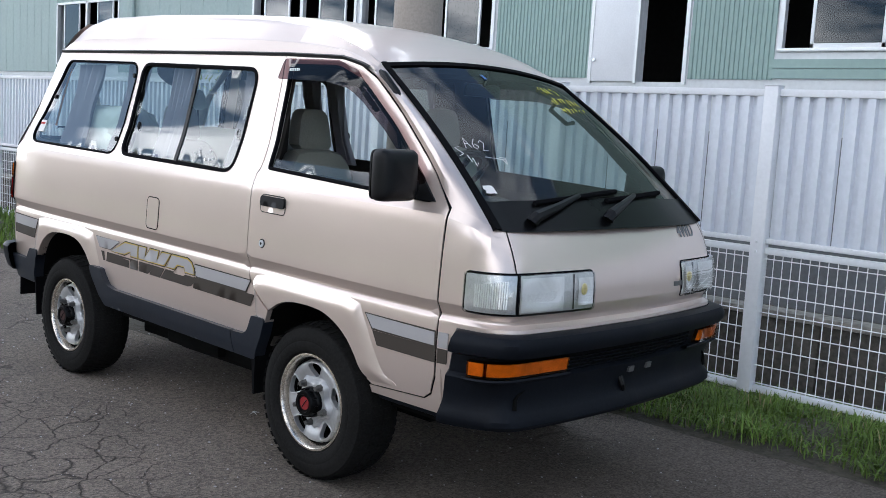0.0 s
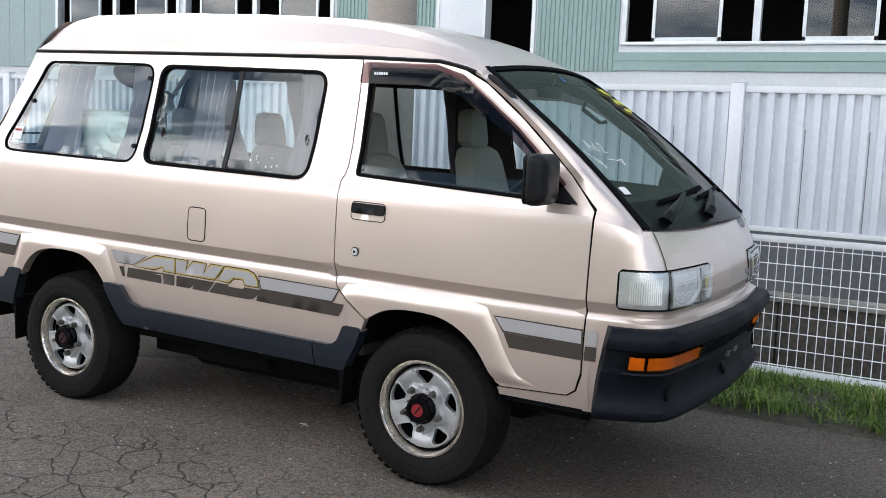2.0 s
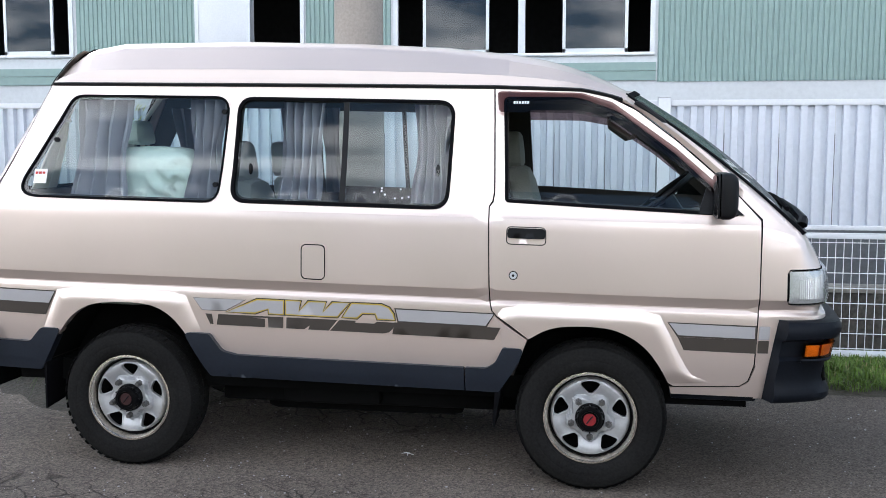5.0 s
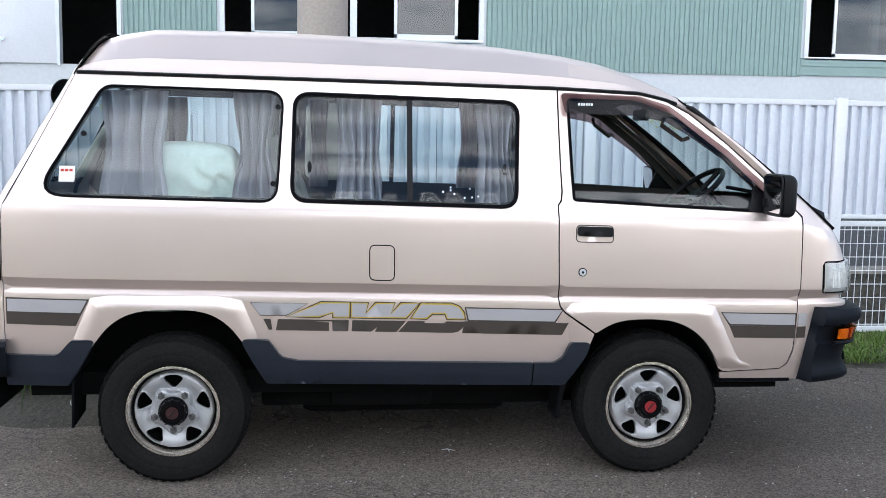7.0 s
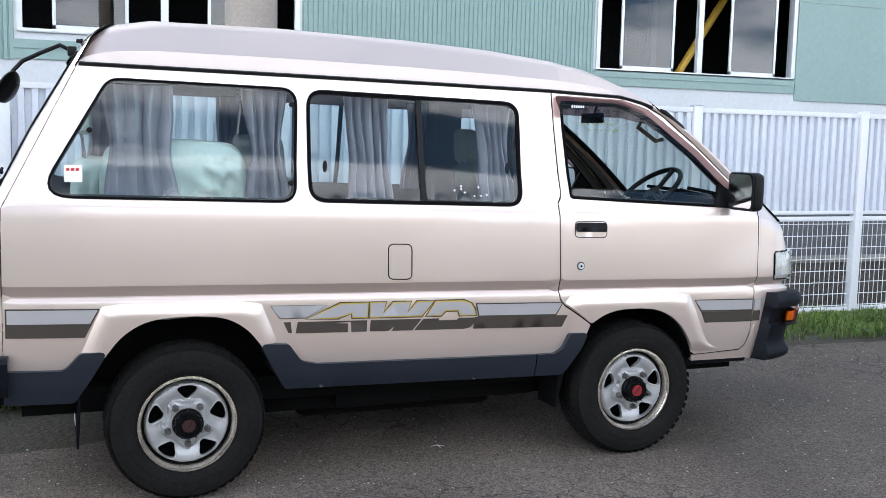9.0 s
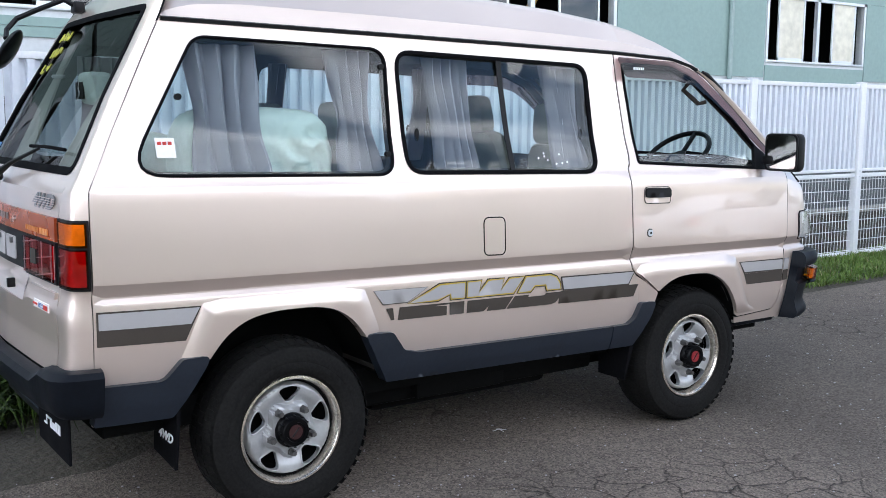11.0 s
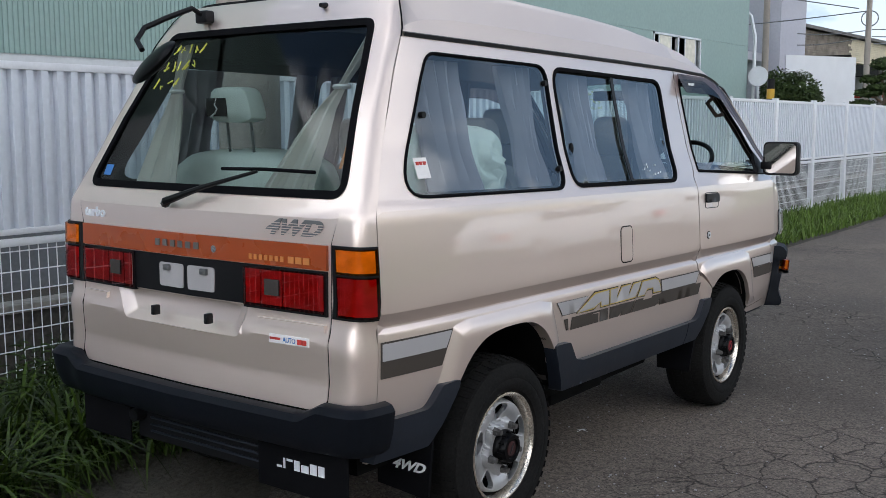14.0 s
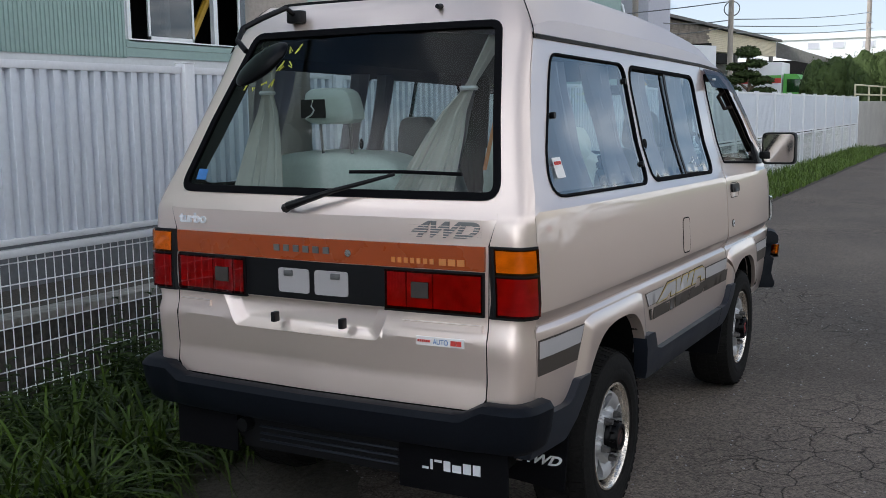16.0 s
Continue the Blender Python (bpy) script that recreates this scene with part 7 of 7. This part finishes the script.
def leaf(c, u, w, l):
    """A pointed leaf folded along its midrib."""
    o = len(V)
    n = u.cross(w).normalized() * l * 0.10
    for f, k in ((0.0, 0.0), (0.35, 1.0), (0.7, 0.72)):
        p = c + u * (l * f) - Vector((0, 0, 0.25 * l * f * f))
        V.extend([tuple(p - w * (l * 0.19 * k) + n), tuple(p), tuple(p + w * (l * 0.19 * k) + n)])
    V.append(tuple(c + u * l - Vector((0, 0, 0.25 * l))))
    for a in (0, 3):
        F.extend([(o + a, o + a + 1, o + a + 4, o + a + 3), (o + a + 1, o + a + 2, o + a + 5, o + a + 4)])
    F.extend([(o + 6, o + 7, o + 9), (o + 7, o + 8, o + 9)])


for i in range(460):
    x, y = rng.uniform(-2.6, 2.2), 1.25 + 1.2 * rng.random() ** 0.45
    if noise.noise((x * 1.5, y * 1.5, 6)) < -0.12:
        continue
    h = rng.uniform(0.30, 0.72) * (0.40 + 0.60 * (y - 0.95) / 1.5)
    b = Vector((rng.uniform(-0.3, 0.3), rng.uniform(-0.45, 0.2), 1))
    o = len(V)
    q = Vector((0.004, 0, 0))
    V.extend([(x - 0.004, y, 0), (x + 0.004, y, 0), tuple(Vector((x, y, 0)) + b * h + q * 0.3), tuple(Vector((x, y, 0)) + b * h - q * 0.3)])
    F.append((o, o + 1, o + 2, o + 3))
    a = rng.uniform(0, 6.28)
    for k in range(rng.randint(9, 16)):
        a += 2.4
        f = 0.2 + 0.8 * k / 15
        u = Vector((math.cos(a), math.sin(a), rng.uniform(0.05, 0.5))).normalized()
        leaf(Vector((x, y, 0)) + b * (h * min(f, 1.0)), u, Vector((-math.sin(a), math.cos(a), rng.uniform(-0.2, 0.2))), rng.uniform(0.05, 0.115) * (1.2 - 0.5 * f))
me = bpy.data.meshes.new("weed_leaves")
me.from_pydata(V, [], F)
me.materials.append(LEAFY)
tagged(new("weed_leaves", me), "leafy green weed stems along the fence", "weeds", kind="stuff")
# loose grit and small leaves on the road
rng = random.Random(31)
bm = bmesh.new()
for i in range(1900):
    x, y = rng.uniform(-2.2, 7), rng.uniform(-2.4, 1.0)
    r = 0.0015 + 0.004 * rng.random() ** 2
    bmesh.ops.create_icosphere(bm, subdivisions=1, radius=r, matrix=Matrix.Translation((x, y, r * 0.5 - 0.014)) @ Matrix.Rotation(rng.uniform(0, 6), 4, 'Z') @ Matrix.Diagonal((1.4, 1, 0.7, 1)))
tagged(part("grit", bm, DECAL_L), "pale grit scattered on the road", "grit", kind="stuff")
bm = tube(bmesh.new(), [(1.27, -0.42, -0.011), (1.30, -0.43, -0.003), (1.34, -0.44, -0.009)], [0.001, 0.003, 0.001], 5)
tube(bm, [(1.31, -0.46, -0.011), (1.305, -0.43, -0.003), (1.31, -0.40, -0.011)], [0.001, 0.003, 0.001], 5)
tagged(part("dry_twig", bm, WHITEM), "pale dry twig lying on the asphalt", "twig")


# ---- beyond the fence's end ----
def leaf_cloud(name, blobs, n, size, material, seed, parent=None, label=""):
    """Leaves scattered through and over soft blobs (x, y, z, rx, ry, rz)."""
    rng = random.Random(seed)
    V, F = [], []
    tot = sum(b[3] * b[4] + b[4] * b[5] for b in blobs)
    for b in blobs:
        for i in range(int(n * (b[3] * b[4] + b[4] * b[5]) / tot)):
            d = Vector((rng.gauss(0, 1), rng.gauss(0, 1), rng.gauss(0, 1))).normalized()
            k = rng.uniform(0.72, 1.06) * (1 + 0.22 * noise.noise((d.x * 2 + b[0], d.y * 2, d.z * 2 + b[2])))
            c = Vector((b[0] + d.x * b[3] * k, b[1] + d.y * b[4] * k, b[2] + d.z * b[5] * k))
            u = Vector((rng.gauss(0, 1), rng.gauss(0, 1), rng.gauss(0, 0.6))).normalized()
            w = u.cross(d + Vector((0.1, 0.2, 0.3))).normalized()
            s = size * rng.uniform(0.6, 1.4)
            o = len(V)
            V += [tuple(c - u * s), tuple(c + w * s * 0.5), tuple(c + u * s), tuple(c - w * s * 0.5)]
            F.append((o, o + 1, o + 2, o + 3))
    me = bpy.data.meshes.new(name)
    me.from_pydata(V, [], F)
    me.materials.append(material)
    ob = new(name, me)
    if parent is not None:
        ob.parent = parent
    if label:
        ob["label"] = label
    return ob


CREAM = mat("cream_sheet", (0.62, 0.55, 0.40), 0.6, 0, 0.12, 0.6, 8)
PALE = mat("pale_render", (0.44, 0.43, 0.42), 0.8, 0, 0.1, 0.4, 8)
LILAC = mat("grey_render", (0.46, 0.46, 0.52), 0.8, 0, 0.06, 0.5, 12)
STAINED = mat("weathered_sheet", (0.20, 0.17, 0.14), 0.8, 0, 0.45, 0.5, 3)
OLDROOF = mat("grey_roof", (0.14, 0.135, 0.13), 0.8, 0, 0.2, 0.5, 10)

end_wall = part("wall_end", loft(bmesh.new(), [[(35.1, 2.40, -0.05), (35.1, 2.40, 1.76), (35.1, 2.62, 1.76), (35.1, 2.62, -0.05)], [(60, 0.9, -0.05), (60, 0.9, 1.76), (60, 1.12, 1.76), (60, 1.12, -0.05)]], closed=True, caps=True), CONC)
tagged(end_wall, "pale concrete block wall beyond the fence", "wall", kind="structure")
rail = thing("guard_rail", "cream painted pipe railing on the block wall", "railing")
for i in range(9):
    x = 35.4 + 2.8 * i
    y = 2.5 - 1.5 * (x - 35.1) / 24.9
    bm = bmesh.new()
    cyl(bm, (x, y, 1.74), (x, y, 2.36), 0.035, seg=8)
    part("rail_post", bm, CREAM, rail)
for z in (2.0, 2.34):
    bm = bmesh.new()
    cyl(bm, (35.4, 2.48, z), (58, 1.12, z), 0.03, seg=8)
    part("rail_bar", bm, CREAM, rail)
ob = thing("grey_block", "tall grey rendered building block", "building")
part("wall", bx(35.6, 10.15, 0, 38.6, 11.6, 9.5), LILAC, ob)
part("canopy", bx(33.4, 10.8, 3.9, 35.6, 12.2, 4.2), LILAC, ob)
ob = thing("white_shed", "white walled shed in sunlight", "shed")
part("wall", loft(bmesh.new(), [[(36.2, 10.1, 0), (36.2, 10.1, 4.15), (36.5, 10.3, 4.15), (36.5, 10.3, 0)], [(41.2, 8.85, 0), (41.2, 8.85, 4.25), (41.5, 9.1, 4.25), (41.5, 9.1, 0)]], closed=True, caps=True), WHITE, ob)
ob = thing("hall", "large open hall with a cream sheet fascia", "hall")
A, B = Vector((39.5, 11.5, 0)), Vector((55.3, 9.0, 0))
n = 12
for k in range(n):
    f0, f1 = k / n, (k + 0.88) / n
    cut = 0.43 + 0.05 * noise.noise((k * 1.7, 2, 0))
    for u0, u1, m in ((0.0, cut, STAINED), (cut, 1.0, CREAM)):
        ends = []
        for u in (u0, u1):
            p, zb, hh = A.lerp(B, u), 4.30 + 0.05 * u, 1.35 - 0.57 * u
            q = p + Vector((0.2, 0.4, 0))
            ends.append([p + Vector((0, 0, zb + hh * f0)), q + Vector((0, 0, zb + hh * f0)), q + Vector((0, 0, zb + hh * f1)), p + Vector((0, 0, zb + hh * f1))])
        part("fascia_sheet", loft(bmesh.new(), ends, closed=True, caps=True), m, ob)
part("roof", loft(bmesh.new(), [[(39.4, 11.2, 5.66), (39.4, 11.2, 5.80), (39.4, 24, 7.5), (39.4, 24, 7.3)], [(55.5, 8.7, 5.14), (55.5, 8.7, 5.26), (60, 24, 7.0), (60, 24, 6.9)]], closed=True, caps=True), OLDROOF, ob)
part("gable", loft(bmesh.new(), [[(55.4, 9.0, 4.3), (55.4, 9.0, 5.15)], [(55.6, 7.55, 3.98), (55.6, 7.4, 4.55)], [(55.9, 6.4, 3.7), (55.9, 6.2, 4.15)]]), OLDROOF, ob)
# these walls are near-black to give the hall's inside its shade
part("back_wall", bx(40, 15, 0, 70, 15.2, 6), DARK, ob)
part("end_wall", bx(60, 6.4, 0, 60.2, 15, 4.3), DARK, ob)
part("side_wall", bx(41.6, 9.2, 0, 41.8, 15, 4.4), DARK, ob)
for x, y in ((44, 10.9), (50, 10.0), (55, 9.2)):
    bm = bmesh.new()
    cyl(bm, (x, y, 0), (x, y, 4.4), 0.12, seg=8)
    part("column", bm, OLDROOF, ob)
ob = thing("far_building", "long white two-storey building far off", "building")
part("wall", bx(105, -40, 0, 118, 60, 8.2), WHITE, ob)
part("parapet", bx(104.8, -40, 8.2, 118, 60, 8.75), WHITE, ob)
for y in (-6, 2, 6.2, 9.6, 12.34, 14.7, 19.5, 24):
    w = part("window", bx(104.93, y - 0.6, 7.2, 105.0, y + 0.6, 7.9), SILVER, ob)
    part("pane", bx(104.9, y - 0.5, 7.27, 104.94, y + 0.5, 7.83), LILAC, w)


def far_pole(x, y, h, r, label):
    ob = thing("street_pole", label, "utility pole", pose(x, y, 0))
    bm = bmesh.new()
    cyl(bm, (0, 0, 0), (0, 0, h), r, r * 0.7, seg=14)
    part("shaft", bm, POLE, ob)
    for z in (h - 0.6, h - 1.5):
        part("cross_arm", bx(-0.05, -0.9, z, 0.05, 0.9, z + 0.1), BADGE, ob)
    return ob


p1 = far_pole(34.25, 6.65, 9.5, 0.115, "concrete power pole with wires")
bm = bmesh.new()
tube(bm, [(0.12 + 0.0 * t, 0.28 * math.cos(t), 5.15 + 0.26 * math.sin(t)) for t in np.linspace(0, 2 * math.pi, 24, endpoint=False)], 0.02, 5, closed=True)
part("cable_loop", bm, BADGE, p1)
far_pole(65.8, 5.4, 11, 0.18, "distant grey power pole")
far_pole(34.6, 10.35, 9.5, 0.14, "brown timber power pole")
lp = thing("street_lamp", "curved grey street lamp", "street lamp", pose(32.5, 10.0, 0))
part("column", tube(bmesh.new(), [(0, 0, 0), (0, 0, 3.6), (0, 0, 4.6), (-0.05, 0.15, 5.3), (-0.15, 0.45, 5.62)], 0.06, 8), SILVER, lp)
bm = bmesh.new()
bmesh.ops.create_uvsphere(bm, u_segments=12, v_segments=8, radius=1, matrix=Matrix.Translation((-0.2, 0.55, 5.6)) @ Matrix.Diagonal((0.12, 0.25, 0.09, 1)))
part("head", bm, SILVER, lp)
rs = thing("round_sign", "white round sign board on a post", "sign", pose(31.43, 10.05 - 0.6, 0))
bm = bmesh.new()
cyl(bm, (0, 0, 0), (0, 0, 2.9), 0.03, seg=8)
part("post", bm, SILVER, rs)
bm = bmesh.new()
cyl(bm, (-0.04, 0, 3.15), (-0.01, 0, 3.15), 0.34, seg=28)
part("board", bm, WHITE, rs)
sp = thing("striped_bollard", "yellow and black striped guard post", "bollard", pose(31.7, 9.1, 0))
for k in range(9):
    bm = bmesh.new()
    cyl(bm, (0, 0, 0.34 * k), (0, 0, 0.34 * (k + 1)), 0.13, seg=14)
    part("stripe_band", bm, YELLOW if k % 2 else BLACK, sp)
bm = bmesh.new()
for x0, y0, z0, x1, y1, z1 in ((34.25, 6.65, 5.4, 31, 14, 4.9), (34.25, 6.52, 4.76, 65.8, 5.19, 7.35), (34.25, 6.51, 4.52, 65.8, 5.16, 6.72), (34.25, 6.45, 4.27, 65.8, 5.15, 6.35), (34.25, 6.65, 4.74, 38.4, 11.0, 5.2), (34.25, 6.65, 4.52, 38.4, 11.0, 4.7), (34.25, 7.0, 5.5, 0, 30, 9)):
    tube(bm, [(x0 + (x1 - x0) * t, y0 + (y1 - y0) * t, z0 + (z1 - z0) * t - 0.12 * math.sin(math.pi * t)) for t in np.linspace(0, 1, 13)], 0.018, 4)
tagged(part("power_cables", bm, BADGE), "black overhead power cables between poles", "cables", kind="stuff")

# clipped pine, shrubs and hedge
tr = thing("clipped_pine", "cloud-pruned garden pine with layered pads", "tree", pose(31.4, 5.4, 0))
part("trunk", tube(bmesh.new(), [(0, 0, 0), (0.05, 0.1, 1.2), (0, -0.1, 2.2), (0.0, 0.05, 3.0), (0, 0, 3.4)], [0.13, 0.12, 0.09, 0.06, 0.03], 8), BARK, tr)
pads = [(0, 0.0, 3.42, 0.35, 0.40, 0.20), (0, -0.25, 3.05, 0.30, 0.36, 0.15), (0, 0.38, 2.95, 0.28, 0.34, 0.14), (0.05, 0.45, 2.52, 0.35, 0.42, 0.15), (0, -0.45, 2.48, 0.3, 0.40, 0.15), (0, 0.05, 2.70, 0.3, 0.45, 0.13), (0, 0.6, 2.15, 0.3, 0.42, 0.16), (0, -0.5, 2.10, 0.3, 0.45, 0.16)]
leaf_cloud("crown", pads, 5200, 0.055, LEAF, 41, tr, "dense green needle pads")
for y, z in ((0.6, 2.1), (-0.5, 2.05), (0.45, 2.5), (-0.45, 2.42)):
    part("limb", tube(bmesh.new(), [(0, 0, z - 0.3), (0, y * 0.5, z - 0.12), (0, y, z - 0.05)], [0.05, 0.04, 0.02], 6), BARK, tr)
for x, y, z, rx, rz, n, lab in ((32.8, 9.2, 2.6, 0.7, 0.85, 3600, "pruned pale green pine shrub"), (33.0, 8.5, 2.55, 0.75, 0.8, 3600, "round dark green shrub")):
    tr = thing("shrub", lab, "shrub", pose(x, y, 0))
    part("trunk", tube(bmesh.new(), [(0, 0, 0), (0, 0.05, 1.2), (0, 0, 2.3)], [0.12, 0.1, 0.05], 8), BARK, tr)
    leaf_cloud("crown", [(0, 0, z, rx, rx * 0.85, rz), (0.1, 0.3, z + 0.25, 0.45, 0.4, 0.5), (0, -0.35, z - 0.2, 0.45, 0.4, 0.5)], n, 0.06, LEAF, 50 + int(y), tr)
hd = thing("hedge", "tall clipped dark green hedge", "hedge", pose(44, 0, 0))
blobs = [(0.3 * (k % 3), 5.0 - 0.62 * k, 2.2, 0.9, 0.85, 1.50 + 0.05 * k + 0.012 * k * k + 0.05 * (k % 2)) for k in range(11)]
leaf_cloud("crown", [(*b[:3], b[3] * 0.9, b[4] * 0.95, b[5] * 0.95) for b in blobs], 40000, 0.05, LEAF, 61, hd)
bm = bmesh.new()
for b in blobs:
    bmesh.ops.create_icosphere(bm, subdivisions=5, radius=1, matrix=Matrix.Translation(b[:3]) @ Matrix.Diagonal((b[3] * 0.88, b[4] * 0.95, b[5] * 0.92, 1)))
for v in bm.verts:
    d = (v.co - Vector((0.3, v.co.y, 2.0))).normalized()
    v.co += d * (0.16 * noise.noise(v.co * 2.2) + 0.13 * noise.noise(v.co * 6) + 0.07 * noise.noise(v.co * 15))
part("inner_foliage", bm, LEAF, hd)
part("trunk", tube(bmesh.new(), [(0.3, 3, 0), (0.3, 3, 2)], 0.15, 8), BARK, hd)

# delivery truck under the hall's eaves
tk = thing("truck", "green and white delivery truck with red stripes", "truck", pose(53.3, 8.6, 0))
part("cargo_box", bx(-0.2, -0.35, 0.9, 2.2, 5.2, 3.95, bev=0.04), WHITE, tk)
part("red_stripe", bx(-0.215, -0.33, 2.85, -0.2, 5.1, 3.10), REDP, tk)
part("green_stripe", bx(-0.215, -0.33, 3.10, -0.2, 5.1, 3.26), LIME, tk)
cab = part("cab", loft(bmesh.new(), [[(x, -0.40, 0.7), (x, -1.45, 0.7), (x, -1.52, 2.2), (x, -1.28, 3.1), (x, -1.1, 3.3), (x, -0.45, 3.34)] for x in (-0.15, 0, 1.9, 2.1)], closed=True, caps=True), LIME, tk)
part("cab_window", bx(-0.165, -1.28, 2.35, -0.14, -0.62, 3.05, bev=0.01), PANE, cab)
part("cab_stripe", bx(-0.165, -1.46, 2.1, -0.145, -0.42, 2.25), REDP, cab)
for y in (-0.9, 3.9):
    bm = bmesh.new()
    cyl(bm, (-0.1, y, 0.48), (0.25, y, 0.48), 0.48, seg=20)
    part("truck_wheel", bm, TYRE, tk)

# the far side of the road
def parked_car(x, y, paint, label):
    """A small saloon: body, cabin, windows, wheels and lamps."""
    c = thing("parked_car", label, "car", pose(x, y, 0))
    prof = [(-2.05, 0.42), (-2.08, 0.72), (-1.95, 0.88), (-1.25, 0.93), (1.0, 0.92), (1.85, 0.80), (2.08, 0.66), (2.08, 0.38), (1.0, 0.24), (-1.0, 0.24)]
    bm = loft(bmesh.new(), [[(px * k, yy, 0.24 + (pz - 0.24) * h) for px, pz in prof] for yy, k, h in ((-0.82, 0.94, 0.90), (-0.78, 0.99, 1.0), (0.78, 0.99, 1.0), (0.82, 0.94, 0.90))], closed=True, caps=True)
    body = part("body", bm, paint, c)
    top = [(-1.35, 0.91), (-0.75, 1.38), (0.35, 1.40), (1.05, 0.91)]
    part("cabin", loft(bmesh.new(), [[(px, yy * (1 if pz < 1 else 0.82), pz) for px, pz in top] for yy in (-0.76, 0.76)], closed=True, caps=True), paint, body)
    for s in (-1, 1):
        for win in ([(-1.10, 0.95), (-0.68, 1.32), (-0.25, 1.34), (-0.25, 0.95)], [(-0.18, 0.95), (-0.18, 1.34), (0.32, 1.34), (0.85, 0.95)]):
            vs = [(px, s * (0.765 - 0.30 * (pz - 0.91)), pz) for px, pz in win]
            part("window", loft(bmesh.new(), [[vs[0], vs[1]], [vs[3], vs[2]]]), COWL, body)
    for wx in (-1.28, 1.28):
        for s in (-1, 1):
            bm = bmesh.new()
            cyl(bm, (wx, s * 0.66, 0.29), (wx, s * 0.84, 0.29), 0.29, seg=24)
            w = part("wheel", bm, TYRE, c)
            bm = bmesh.new()
            cyl(bm, (wx, s * 0.84, 0.29), (wx, s * 0.85, 0.29), 0.17, seg=20)
            part("rim", bm, SILVER, w)
    for s in (-1, 1):
        part("headlight", bx(1.98, s * 0.6 - 0.16, 0.60, 2.075, s * 0.6 + 0.16, 0.72, bev=0.01), LENS, c)
        part("tail_lamp", bx(-2.075, s * 0.62 - 0.14, 0.62, -1.99, s * 0.62 + 0.14, 0.80, bev=0.01), RED, c)


parked_car(11.6, -7.9, WHITE, "white saloon parked across the road")
parked_car(17.2, -7.9, SILVER, "silver saloon parked across the road")
ob = thing("warehouse", "plain pale grey warehouse across the road", "warehouse")
part("wall", bx(-60, -30, 0, 9, -19, 4.2), PALE, ob)
part("roof", bx(-60.3, -30.3, 4.2, 9.3, -18.7, 4.45), OLDROOF, ob)
for k, (x0, y0, x1, y1, h) in enumerate(((22, -34, 40, -27, 4.6), (52, -52, 78, -42, 6.5), (84, -50, 110, -40, 5.5))):
    ob = thing("storehouse", "plain cream storehouse across the field", "storehouse")
    part("wall", bx(x0, y0, 0, x1, y1, h), CREAM if k < 2 else WHITE, ob)
    part("roof", bx(x0 - 0.3, y0 - 0.3, h, x1 + 0.3, y1 + 0.3, h + 0.25), OLDROOF, ob)
# out-of-view trees for reflections; the near belt also cuts low sky under the van
rng = random.Random(71)
for k in range(48):
    x = -34 + 2.45 * k + rng.uniform(-0.7, 0.7)
    near = x < 18
    y = -16.5 + rng.uniform(-1, 1) if near else -13 - 0.2 * x + rng.uniform(-2, 2)
    h = rng.uniform(1.7, 2.7) if near else rng.uniform(1.0, 1.9)
    tr = thing("field_tree", "unseen bushy green tree across the road, blocking low sky" if near else "low bushy green tree at the field's edge", "tree", pose(x, y, 0), group="trees across the road")
    part("trunk", tube(bmesh.new(), [(0, 0, -0.05), (0.05, 0.03, h * 0.6), (0, 0, h)], [0.16, 0.11, 0.05], 7), BARK, tr)
    w = 1.7 if near else 0.9
    blobs = [(rng.uniform(-1.6, 1.6), rng.uniform(-0.8, 0.8), h * rng.uniform(0.15, 0.9), w, w * 0.8, w * 0.75) for _ in range(7)]
    leaf_cloud("crown", blobs, 1200, 0.16 if near else 0.12, LEAF, 80 + k, tr)
    bm = bmesh.new()
    for b in blobs:
        bmesh.ops.create_icosphere(bm, subdivisions=2, radius=1, matrix=Matrix.Translation(b[:3]) @ Matrix.Diagonal((b[3] * 0.8, b[4] * 0.8, b[5] * 0.8, 1)))
    for v in bm.verts:
        v.co *= 1 + 0.05 * noise.noise(v.co * 2)
    part("inner_foliage", bm, LEAF, tr)
